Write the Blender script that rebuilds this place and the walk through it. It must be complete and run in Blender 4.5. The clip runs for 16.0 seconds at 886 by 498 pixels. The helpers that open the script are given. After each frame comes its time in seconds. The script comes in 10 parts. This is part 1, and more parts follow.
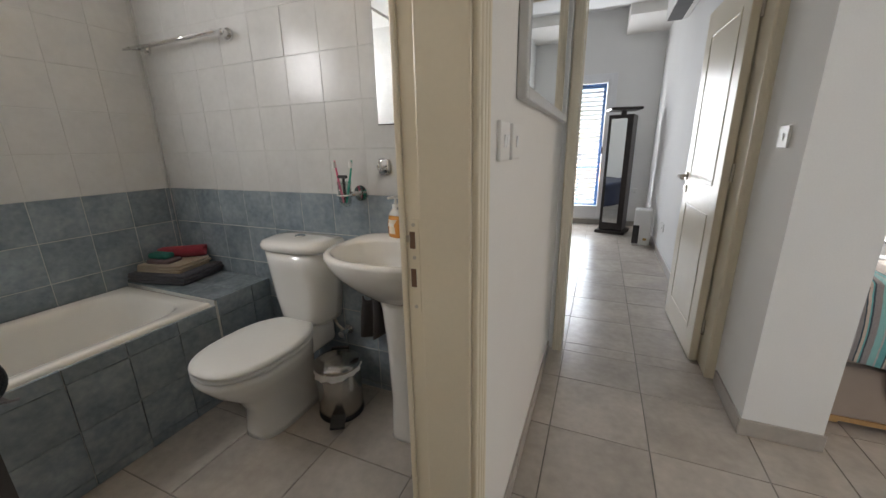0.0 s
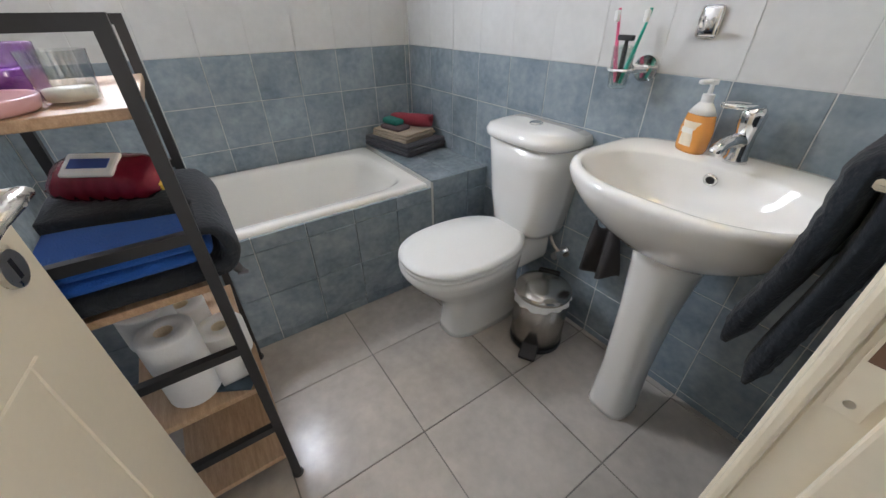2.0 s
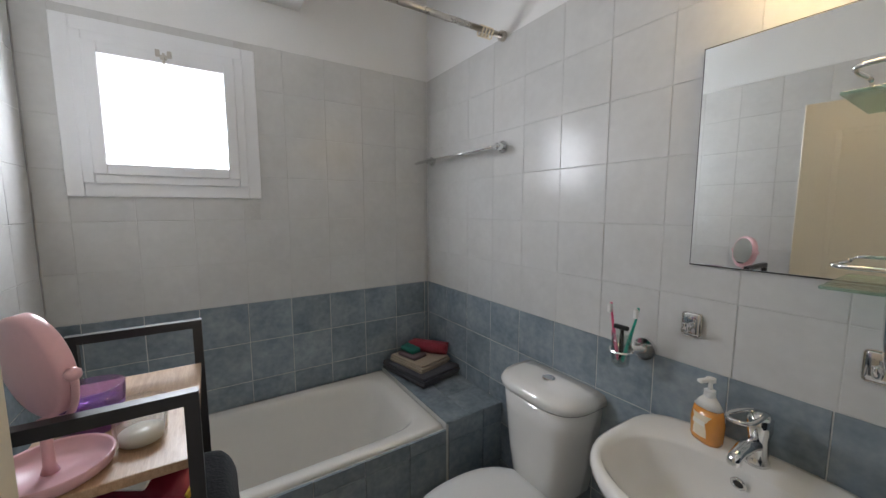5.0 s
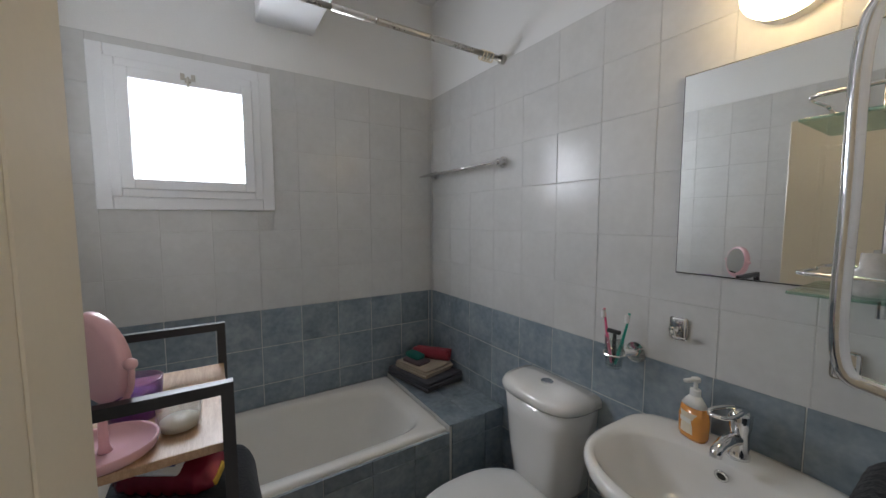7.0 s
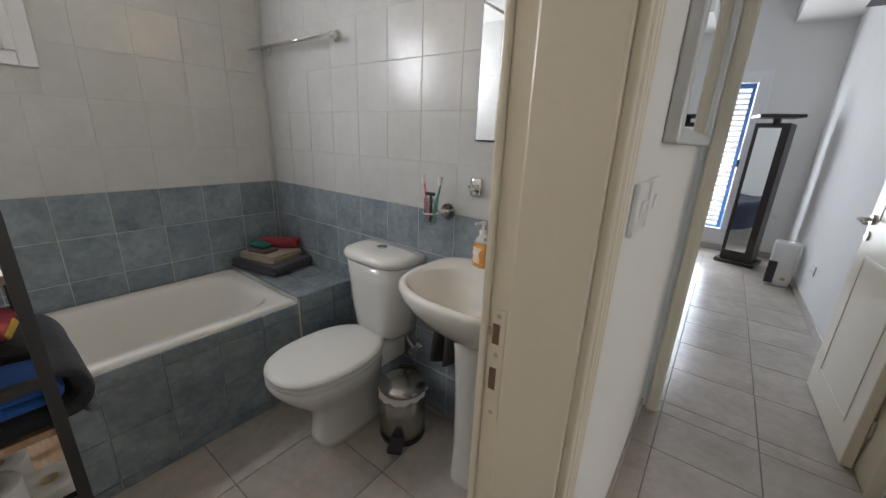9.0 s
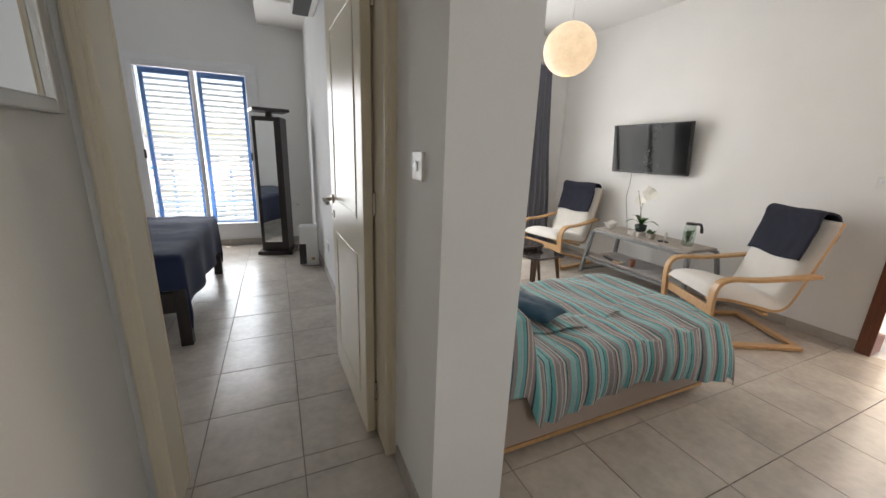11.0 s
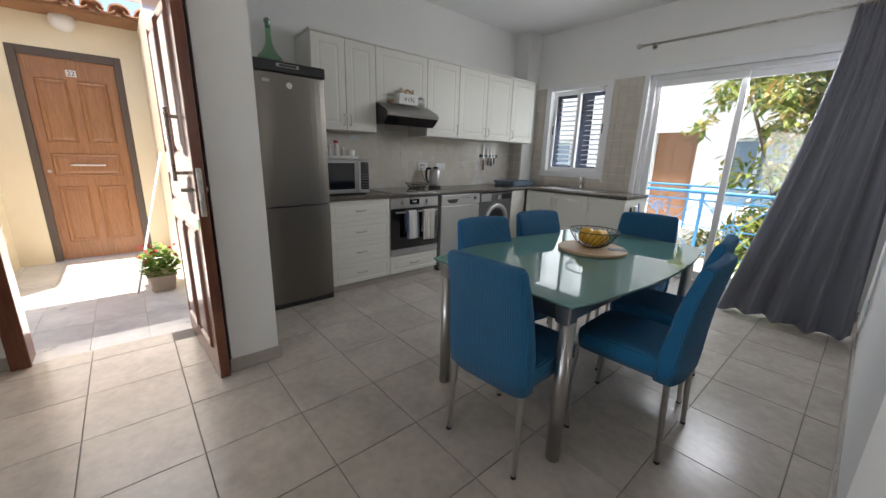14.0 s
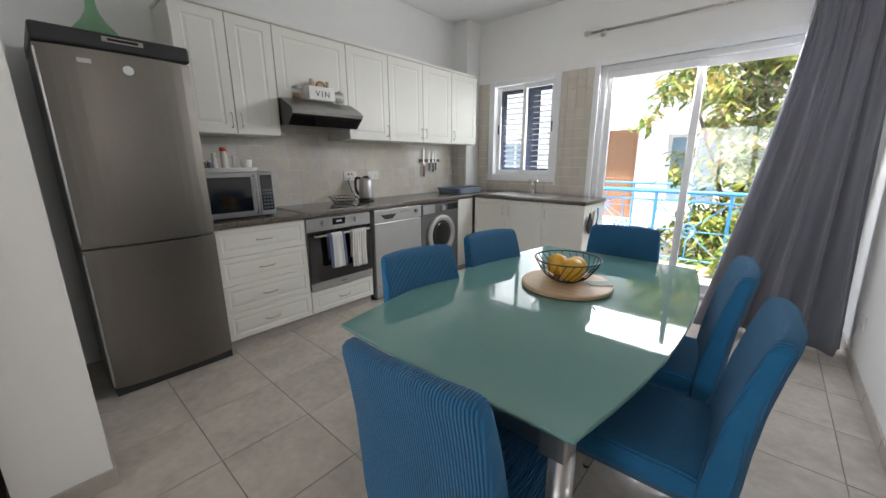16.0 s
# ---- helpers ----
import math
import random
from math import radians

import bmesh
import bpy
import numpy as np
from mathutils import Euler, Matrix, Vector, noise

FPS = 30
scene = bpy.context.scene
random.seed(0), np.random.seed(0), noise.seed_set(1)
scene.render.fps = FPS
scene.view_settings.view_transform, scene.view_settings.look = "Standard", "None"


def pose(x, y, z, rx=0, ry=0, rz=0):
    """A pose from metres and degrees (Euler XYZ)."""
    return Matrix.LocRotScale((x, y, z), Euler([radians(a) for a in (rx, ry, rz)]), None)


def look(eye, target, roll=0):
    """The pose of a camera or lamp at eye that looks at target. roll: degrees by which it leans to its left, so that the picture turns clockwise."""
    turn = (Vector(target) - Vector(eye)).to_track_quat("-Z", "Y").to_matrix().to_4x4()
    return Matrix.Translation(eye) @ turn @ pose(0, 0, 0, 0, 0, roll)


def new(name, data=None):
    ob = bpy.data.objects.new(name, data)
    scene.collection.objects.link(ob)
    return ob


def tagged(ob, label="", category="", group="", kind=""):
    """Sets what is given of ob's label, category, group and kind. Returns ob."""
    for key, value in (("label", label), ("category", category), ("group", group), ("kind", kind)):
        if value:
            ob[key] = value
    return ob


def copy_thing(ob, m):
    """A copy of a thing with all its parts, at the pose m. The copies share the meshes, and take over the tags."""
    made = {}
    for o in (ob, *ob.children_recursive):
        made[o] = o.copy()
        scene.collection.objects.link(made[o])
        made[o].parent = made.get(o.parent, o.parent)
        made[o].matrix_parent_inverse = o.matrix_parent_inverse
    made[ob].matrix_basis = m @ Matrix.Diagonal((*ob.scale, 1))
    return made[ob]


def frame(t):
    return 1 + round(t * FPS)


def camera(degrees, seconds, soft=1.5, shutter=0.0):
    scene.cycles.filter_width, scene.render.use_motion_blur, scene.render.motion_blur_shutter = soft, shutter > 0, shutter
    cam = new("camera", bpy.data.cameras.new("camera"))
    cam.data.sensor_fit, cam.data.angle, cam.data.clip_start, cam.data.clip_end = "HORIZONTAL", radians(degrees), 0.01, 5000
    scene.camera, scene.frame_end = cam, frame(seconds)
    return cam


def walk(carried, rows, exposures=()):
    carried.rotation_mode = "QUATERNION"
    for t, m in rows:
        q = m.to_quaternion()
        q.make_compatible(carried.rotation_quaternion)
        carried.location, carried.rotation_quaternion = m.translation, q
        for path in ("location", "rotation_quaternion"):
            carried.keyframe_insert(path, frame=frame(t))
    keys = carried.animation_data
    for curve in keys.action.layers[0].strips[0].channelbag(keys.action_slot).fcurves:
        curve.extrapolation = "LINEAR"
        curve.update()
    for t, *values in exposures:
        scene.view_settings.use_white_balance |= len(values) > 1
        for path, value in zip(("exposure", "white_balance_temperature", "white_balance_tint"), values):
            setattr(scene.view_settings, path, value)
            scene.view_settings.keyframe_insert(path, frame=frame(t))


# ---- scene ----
cam = camera(101.0, 16.0)
PATH = [
    (0, (-0.174, -0.496, 1.25), (-0.931, 1.277, 0.717), -1.1),
    (0.5, (-0.26, -0.311, 1.214), (-1.396, 1.191, 0.54), -1.6),
    (1, (-0.324, -0.261, 1.196), (-1.643, 0.973, 0.336), -1.1),
    (1.5, (-0.444, -0.255, 1.184), (-1.814, 0.806, 0.186), -0.6),
    (2, (-0.545, -0.241, 1.202), (-1.931, 0.7, 0.111), -0.6),
    (2.5, (-0.588, -0.24, 1.251), (-1.991, 0.664, 0.15), -0.0),
    (3, (-0.6, -0.244, 1.292), (-2.023, 0.675, 0.228), 0.3),
    (3.5, (-0.604, -0.234, 1.359), (-2.115, 0.738, 0.481), 0.1),
    (4, (-0.595, -0.236, 1.417), (-2.192, 0.784, 0.778), -0.0),
    (4.5, (-0.587, -0.247, 1.472), (-2.231, 0.813, 1.056), -0.1),
    (5, (-0.576, -0.256, 1.513), (-2.246, 0.823, 1.295), -0.1),
    (5.2, (-0.565, -0.26, 1.525), (-2.242, 0.82, 1.382), -0.1),
    (7.5, (-0.447, -0.331, 1.513), (-2.134, 0.727, 1.33), -0.1),
    (8, (-0.367, -0.348, 1.459), (-2.016, 0.691, 1.01), 0.1),
    (10.3, (-0.073, -0.012, 1.332), (0.053, 1.913, 0.807), 1.6),
    (10.5, (-0.01, 0.106, 1.342), (0.305, 2.013, 0.826), 1.6),
    (11, (0.098, 0.373, 1.309), (0.901, 2.133, 0.801), 2.2),
    (11.5, (0.242, 0.576, 1.262), (1.599, 1.964, 0.779), 2.5),
    (12, (0.488, 0.698, 1.259), (2.208, 1.612, 0.808), 2.4),
    (12.3, (0.572, 0.732, 1.245), (2.438, 1.307, 0.815), 2.5),
    (12.5, (0.65, 0.755, 1.251), (2.587, 1.036, 0.838), 2.9),
    (13, (0.74, 0.8, 1.248), (2.647, 0.336, 0.863), 2.8),
    (13.5, (0.81, 0.787, 1.246), (2.503, -0.193, 0.829), 2.1),
    (14, (0.944, 0.686, 1.263), (2.408, -0.583, 0.768), 1.7),
    (14.5, (1.076, 0.567, 1.293), (2.363, -0.883, 0.801), 1.3),
    (15, (1.192, 0.5, 1.316), (2.467, -0.96, 0.826), 0.5),
    (15.5, (1.299, 0.312, 1.285), (2.583, -1.142, 0.797), -0.0),
    (16, (1.358, 0.134, 1.282), (2.645, -1.323, 0.808), -0.2),
]
EXPOSURES = [(0.0, 0.62, 6700), (0.5, 0.85, 6450), (1.0, 1.2, 6250), (2.5, 1.55, 5950), (3.3, 1.5, 6050), (4.2, 0.95, 6150), (5.0, 0.5, 6150), (7.5, 0.22, 6050), (8.1, 0.72, 6050),
             (10.5, 0.38, 7000), (11.0, 0.3, 6900), (11.6, 0.06, 6850), (12.2, -0.1, 6650), (12.7, -0.3, 6550), (13.3, -0.05, 6550), (14.2, 0.03, 6500), (14.8, 0.18, 6550), (15.5, 0.3, 6550), (16.0, 0.5, 6550)]
walk(cam, [(t, look(eye, target, roll)) for t, eye, target, roll in PATH],
     [(t, stops + 1.2, kelvin, 14) for t, stops, kelvin in EXPOSURES])

# ---- light ----
world = bpy.data.worlds.new("sky")
scene.world = world
world.use_nodes = True
sky = world.node_tree.nodes.new("ShaderNodeTexSky")
sky.sky_type, sky.sun_disc = "NISHITA", False
sky.sun_elevation, sky.sun_rotation = radians(79), radians(-37)
sky.air_density, sky.dust_density = 1.0, 2.0
world.node_tree.links.new(sky.outputs[0], world.node_tree.nodes["Background"].inputs["Color"])
world.node_tree.nodes["Background"].inputs["Strength"].default_value = 0.15


def lamp(name, kind, m, energy, color=(1, 1, 1), size=0.1, size_y=0.0, angle=0.0):
    d = bpy.data.lights.new(name, kind)
    d.energy, d.color = energy, color
    if kind == "AREA":
        d.shape, d.size, d.size_y = "RECTANGLE", size, size_y or size
    elif kind == "SUN":
        d.angle = radians(angle)
    else:
        d.shadow_soft_size = size
    ob = new(name, d)
    ob.matrix_basis = m
    return ob


# Sun high in the west; area lamps stand in for sky light in the large openings.
lamp("sun", "SUN", look((-3, 4, 27), (0, 0, 0)), 5.0, (1.0, 0.95, 0.88), angle=0.5)
lamp("sky_kitchen_door", "AREA", look((1.95, -3.96, 2.0), (1.95, -1.6, 0.6)), 14, (0.93, 0.97, 1.0), 1.5, 0.3)
lamp("sky_kitchen_window", "AREA", look((3.65, -3.97, 1.6), (3.65, 0, 1.3)), 3, (0.93, 0.97, 1.0), 0.8, 1.0)
lamp("sky_living_door", "AREA", look((2.1, 4.90, 1.15), (2.1, 0, 0.9)), 26, (0.95, 0.98, 1.0), 2.0, 2.0)
# Added warm fill for the hall, as if thrown back by the porch walls.
lamp("sky_front_door", "AREA", look((4.18, 0.84, 1.1), (0, 0.84, 0.9)), 7, (1.0, 0.92, 0.80), 0.8, 2.0)
lamp("sky_bedroom_door", "AREA", look((-0.74, 5.95, 1.25), (-0.74, 0, 0.9)), 15, (0.9, 0.95, 1.0), 1.0, 1.8)
lamp("sky_bath_window", "AREA", look((-2.545, -0.365, 1.91), (0, -0.3, 1.95)), 3.2, (0.95, 0.98, 1.0), 0.42, 0.42)

# ---- helpers of this scene ----
def link_mesh(name, bm, mat, parent=None, label="", smooth=False):
    me = bpy.data.meshes.new(name)
    bm.normal_update()
    bm.to_mesh(me)
    bm.free()
    if smooth:
        me.polygons.foreach_set("use_smooth", [True] * len(me.polygons))
    for m in (mat if isinstance(mat, (list, tuple)) else [mat]):
        me.materials.append(m)
    ob = new(name, me)
    if parent is not None:
        ob.parent = parent
    if label:
        ob["label"] = label
    return ob


def part(name, bm, mat, parent, label="", smooth=False):
    """One mesh object under a thing or a part."""
    return link_mesh(name, bm, mat, parent, label, smooth)


def thing(name, label, category, m=None, group="", kind=""):
    """An Empty at the base of a thing, which parents its parts."""
    ob = new(name)
    ob.empty_display_size = 0.1
    if m is not None:
        ob.matrix_basis = m
    return tagged(ob, label, category, group, kind)


def box(bm, x0, y0, z0, x1, y1, z1, bevel=0.0, seg=1, m=None):
    """A box between two corners, with bevelled edges."""
    r = bmesh.ops.create_cube(bm, size=1.0)
    vs = r["verts"]
    for v in vs:
        v.co = Vector(((x0 + x1) / 2 + v.co.x * (x1 - x0), (y0 + y1) / 2 + v.co.y * (y1 - y0), (z0 + z1) / 2 + v.co.z * (z1 - z0)))
    if bevel > 0:
        es = list({e for v in vs for e in v.link_edges})
        r = bmesh.ops.bevel(bm, geom=es, offset=bevel, segments=seg, profile=0.5, affect="EDGES")
        vs = list({v for f in r["faces"] for v in f.verts} | {v for v in vs if v.is_valid})
    if m is not None:
        bmesh.ops.transform(bm, matrix=m, verts=vs)
    return vs


def one_box(x0, y0, z0, x1, y1, z1, bevel=0.0, seg=1, m=None):
    bm = bmesh.new()
    box(bm, x0, y0, z0, x1, y1, z1, bevel, seg, m)
    return bm


def tube(bm, pts, r, sides=10, closed=False, flat=1.0, up=(0, 0, 1)):
    """A tube along points; r is one radius or one for each point; flat squeezes it along the second cross axis."""
    pts = [Vector(p) for p in pts]
    n = len(pts)
    rs = r if isinstance(r, (list, tuple)) else [r] * n
    rings = []
    side = None
    for i, p in enumerate(pts):
        if closed:
            d = pts[(i + 1) % n] - pts[i - 1]
        else:
            d = pts[min(i + 1, n - 1)] - pts[max(i - 1, 0)]
        d.normalize()
        if side is None:
            ref = Vector(up) if abs(d.dot(Vector(up))) < 0.95 else Vector((1, 0, 0))
            side = d.cross(ref).normalized()
        else:
            side = (side - d * side.dot(d)).normalized()
        other = d.cross(side)
        rings.append([bm.verts.new(p + side * rs[i] * math.cos(a) + other * rs[i] * flat * math.sin(a))
                      for a in (2 * math.pi * k / sides for k in range(sides))])
    for i in range(n if closed else n - 1):
        a, b = rings[i], rings[(i + 1) % n]
        for k in range(sides):
            bm.faces.new((a[k], a[(k + 1) % sides], b[(k + 1) % sides], b[k]))
    if not closed:
        bm.faces.new(list(reversed(rings[0])))
        bm.faces.new(rings[-1])
    return [v for ring in rings for v in ring]


def loft(bm, rings, close_start=True, close_end=True):
    """Skins a list of closed loops that have the same number of points."""
    vs = [[bm.verts.new(Vector(p)) for p in ring] for ring in rings]
    n = len(vs[0])
    for a, b in zip(vs, vs[1:]):
        for k in range(n):
            bm.faces.new((a[k], a[(k + 1) % n], b[(k + 1) % n], b[k]))
    if close_start:
        bm.faces.new(list(reversed(vs[0])))
    if close_end:
        bm.faces.new(vs[-1])
    return vs


def lathe(bm, profile, sides=24, at=(0, 0, 0)):
    """Turns a profile of (radius, height) round the z axis."""
    o = Vector(at)
    rings = [[o + Vector((max(r, 1e-4) * math.cos(2 * math.pi * k / sides), max(r, 1e-4) * math.sin(2 * math.pi * k / sides), z)) for k in range(sides)]
             for r, z in profile]
    return loft(bm, rings)


def oval(cx, cy, z, a, b, power=2.0, n=28, turn=0.0):
    """A superellipse ring at height z."""
    out = []
    for k in range(n):
        t = 2 * math.pi * k / n + turn
        c, s = math.cos(t), math.sin(t)
        out.append((cx + a * math.copysign(abs(c) ** (2 / power), c), cy + b * math.copysign(abs(s) ** (2 / power), s), z))
    return out


def sheet(bm, nu, nv, f, close_u=False):
    """A grid surface f(u, v), u and v from 0 to 1."""
    g = [[bm.verts.new(Vector(f(i / nu, j / nv))) for j in range(nv + 1)] for i in range(nu + (0 if close_u else 1))]
    cnt = len(g)
    for i in range(nu):
        for j in range(nv):
            bm.faces.new((g[i][j], g[(i + 1) % cnt][j], g[(i + 1) % cnt][j + 1], g[i][j + 1]))
    return g


def thicken(bm, t):
    """Gives an open sheet a thickness."""
    bmesh.ops.recalc_face_normals(bm, faces=bm.faces[:])
    bmesh.ops.solidify(bm, geom=bm.faces[:], thickness=t)
    return bm


def subdivided(ob, levels=1):
    mod = ob.modifiers.new("smooth", "SUBSURF")
    mod.levels = mod.render_levels = levels
    return ob


def catmull(pts, steps=6, closed=False):
    pts = [Vector(p) for p in pts]
    n = len(pts)
    out = []
    for i in range(n if closed else n - 1):
        if closed:
            p0, p1, p2, p3 = pts[i - 1], pts[i], pts[(i + 1) % n], pts[(i + 2) % n]
        else:
            p0, p1, p2, p3 = pts[max(i - 1, 0)], pts[i], pts[i + 1], pts[min(i + 2, n - 1)]
        for k in range(steps):
            t = k / steps
            out.append(0.5 * (2 * p1 + (p2 - p0) * t + (2 * p0 - 5 * p1 + 4 * p2 - p3) * t * t + (3 * p1 - p0 - 3 * p2 + p3) * t ** 3))
    if not closed:
        out.append(pts[-1])
    return out

# ---- materials ----
def shade(name):
    m = bpy.data.materials.new(name)
    m.use_nodes = True
    nt = m.node_tree
    return m, nt, nt.nodes["Principled BSDF"]


def mat(name, color, rough=0.5, metal=0.0, fine=60.0, coarse=4.0, vary=0.10, bump=0.08, rvary=0.12, space="Object", stretch=(1, 1, 1),
        piece=0.0, coat=0.0, dark=None, sheen=0.0, depth=0.002):
    """A surface with variation at two scales: coarse blotches and fine grain in colour, roughness and relief."""
    m, nt, b = shade(name)
    N, L = nt.nodes, nt.links
    tc = N.new("ShaderNodeTexCoord")
    mp = N.new("ShaderNodeMapping")
    mp.inputs["Scale"].default_value = stretch
    L.new(tc.outputs[space], mp.inputs["Vector"])
    n1 = N.new("ShaderNodeTexNoise")
    n1.inputs["Scale"].default_value, n1.inputs["Detail"].default_value, n1.inputs["Roughness"].default_value = coarse, 4.0, 0.6
    n2 = N.new("ShaderNodeTexNoise")
    n2.inputs["Scale"].default_value, n2.inputs["Detail"].default_value = fine, 3.0
    L.new(mp.outputs[0], n1.inputs["Vector"])
    L.new(mp.outputs[0], n2.inputs["Vector"])
    if piece > 0:
        oi = N.new("ShaderNodeObjectInfo")
        off = N.new("ShaderNodeVectorMath")
        off.operation = "MULTIPLY_ADD"
        off.inputs[1].default_value = (1, 1, 1)
        sc = N.new("ShaderNodeMath")
        sc.operation = "MULTIPLY"
        sc.inputs[1].default_value = 37.0
        L.new(oi.outputs["Random"], sc.inputs[0])
        L.new(mp.outputs[0], off.inputs[0])
        L.new(sc.outputs[0], off.inputs[2])
        L.new(off.outputs[0], n1.inputs["Vector"])
        L.new(off.outputs[0], n2.inputs["Vector"])
    mix = N.new("ShaderNodeMath")
    mix.operation = "MULTIPLY_ADD"
    mix.inputs[1].default_value = 0.35
    L.new(n2.outputs["Fac"], mix.inputs[0])
    k = N.new("ShaderNodeMath")
    k.operation = "MULTIPLY"
    k.inputs[1].default_value = 0.65
    L.new(n1.outputs["Fac"], k.inputs[0])
    L.new(k.outputs[0], mix.inputs[2])
    fac = mix.outputs[0]
    ramp = N.new("ShaderNodeValToRGB")
    lo = dark if dark else tuple(c * (1 - vary) for c in color)
    hi = color if dark else tuple(min(1, c * (1 + vary)) for c in color)
    ramp.color_ramp.elements[0].position, ramp.color_ramp.elements[0].color = 0.32, (*lo, 1)
    ramp.color_ramp.elements[1].position, ramp.color_ramp.elements[1].color = 0.68, (*hi, 1)
    L.new(fac, ramp.inputs[0])
    col = ramp.outputs[0]
    if piece > 0:
        hs = N.new("ShaderNodeHueSaturation")
        mr = N.new("ShaderNodeMapRange")
        mr.inputs["To Min"].default_value, mr.inputs["To Max"].default_value = 1 - piece, 1 + piece
        L.new(oi.outputs["Random"], mr.inputs["Value"])
        L.new(mr.outputs[0], hs.inputs["Value"])
        L.new(col, hs.inputs["Color"])
        col = hs.outputs[0]
    L.new(col, b.inputs["Base Color"])
    rr = N.new("ShaderNodeMapRange")
    rr.inputs["To Min"].default_value, rr.inputs["To Max"].default_value = max(0.02, rough - rvary), min(1, rough + rvary)
    L.new(fac, rr.inputs["Value"])
    L.new(rr.outputs[0], b.inputs["Roughness"])
    b.inputs["Metallic"].default_value = metal
    b.inputs["Coat Weight"].default_value = coat
    b.inputs["Coat Roughness"].default_value = 0.08
    b.inputs["Sheen Weight"].default_value = sheen
    if bump > 0:
        bp = N.new("ShaderNodeBump")
        bp.inputs["Strength"].default_value, bp.inputs["Distance"].default_value = bump, depth
        L.new(n2.outputs["Fac"], bp.inputs["Height"])
        L.new(bp.outputs[0], b.inputs["Normal"])
    return m


def glass_mat(name, color=(1, 1, 1), rough=0.0, ior=1.45, clear=True):
    """Thin glass: clear with a sharp gloss."""
    m, nt, b = shade(name)
    N, L = nt.nodes, nt.links
    out = N["Material Output"]
    tr = N.new("ShaderNodeBsdfTransparent")
    tr.inputs[0].default_value = (*color, 1)
    gl = N.new("ShaderNodeBsdfGlossy")
    gl.inputs["Roughness"].default_value = rough
    lw = N.new("ShaderNodeLayerWeight")
    lw.inputs["Blend"].default_value = 0.5
    pw = N.new("ShaderNodeMath")
    pw.operation, pw.inputs[1].default_value = "POWER", 3.5
    fr = N.new("ShaderNodeMath")
    fr.operation, fr.inputs[1].default_value, fr.inputs[2].default_value = "MULTIPLY_ADD", 0.8, 0.05 * (ior / 1.45) ** 3
    L.new(lw.outputs["Facing"], pw.inputs[0])
    L.new(pw.outputs[0], fr.inputs[0])
    mx = N.new("ShaderNodeMixShader")
    L.new(fr.outputs[0], mx.inputs[0])
    L.new(tr.outputs[0], mx.inputs[1])
    L.new(gl.outputs[0], mx.inputs[2])
    L.new(mx.outputs[0], out.inputs["Surface"])
    return m


def lamp_mat(name, color, strength, base=(0.9, 0.9, 0.88)):
    m, nt, b = shade(name)
    b.inputs["Base Color"].default_value = (*base, 1)
    b.inputs["Emission Color"].default_value = (*color, 1)
    b.inputs["Emission Strength"].default_value = strength
    b.inputs["Roughness"].default_value = 0.35
    return m


def wood_mat(name, dark, light, rough=0.45, scale=6.0, axis=(1, 14, 14), coat=0.1, bump=0.1):
    m = mat(name, light, rough, 0, 30 * scale / 6, scale, 0.2, bump, 0.1, "Object", axis, dark=dark, coat=coat)
    return m


def brushed(name, color, rough=0.32, stretch=(1, 1, 60)):
    return mat(name, color, rough, 1.0, 40, 2, 0.06, 0.05, 0.08, "Object", stretch)


M_WALL = mat("white_wall_paint", (0.81, 0.81, 0.795), 0.75, 0, 180, 1.5, 0.035, 0.25, 0.1)
M_CEIL = mat("ceiling_paint", (0.82, 0.82, 0.815), 0.85, 0, 160, 1.2, 0.03, 0.2, 0.08)
M_GROUT = mat("tile_grout", (0.20, 0.19, 0.175), 0.9, 0, 120, 3, 0.18, 0.3)
M_GROUTW = mat("white_grout", (0.58, 0.58, 0.56), 0.85, 0, 140, 5, 0.12, 0.3)
M_FLOORTILE = mat("grey_floor_tile", (0.47, 0.425, 0.375), 0.24, 0, 26, 5.0, 0.16, 0.05, 0.08, piece=0.05)
M_BASE = mat("skirting_tile", (0.42, 0.385, 0.345), 0.3, 0, 30, 6, 0.12, 0.05, 0.08)
M_BLUETILE = mat("blue_wall_tile", (0.33, 0.385, 0.42), 0.2, 0, 40, 7, 0.3, 0.05, 0.06, piece=0.09, dark=(0.165, 0.205, 0.24))
M_WHITETILE = mat("white_wall_tile", (0.62, 0.62, 0.605), 0.22, 0, 40, 9, 0.05, 0.06, 0.05, piece=0.015)
M_WHITETILE.node_tree.nodes["Principled BSDF"].inputs["Specular IOR Level"].default_value = 0.3
M_CREAMTILE = mat("cream_wall_tile", (0.60, 0.555, 0.48), 0.12, 0, 50, 9, 0.08, 0.05, 0.06, piece=0.05)
M_DOORPAINT = mat("cream_door_paint", (0.76, 0.69, 0.55), 0.32, 0, 90, 3, 0.03, 0.06, 0.06)
M_PORCELAIN = mat("white_porcelain", (0.80, 0.79, 0.76), 0.08, 0, 30, 3, 0.012, 0.0, 0.03, coat=0.5)
M_CHROME = mat("chrome", (0.78, 0.78, 0.78), 0.08, 1.0, 60, 5, 0.03, 0.0, 0.04)
M_NICKEL = mat("satin_nickel", (0.55, 0.52, 0.47), 0.28, 1.0, 90, 8, 0.06, 0.02, 0.06)
M_STEEL = brushed("brushed_steel", (0.46, 0.45, 0.44), 0.33, (60, 1, 1))
M_FRIDGE = brushed("fridge_steel", (0.20, 0.182, 0.160), 0.38, (1, 40, 1))
M_BLACKMETAL = mat("black_steel", (0.018, 0.018, 0.02), 0.42, 0.0, 90, 9, 0.2, 0.06)
M_BLACKPLASTIC = mat("black_plastic", (0.02, 0.02, 0.022), 0.35, 0, 120, 8, 0.15, 0.04)
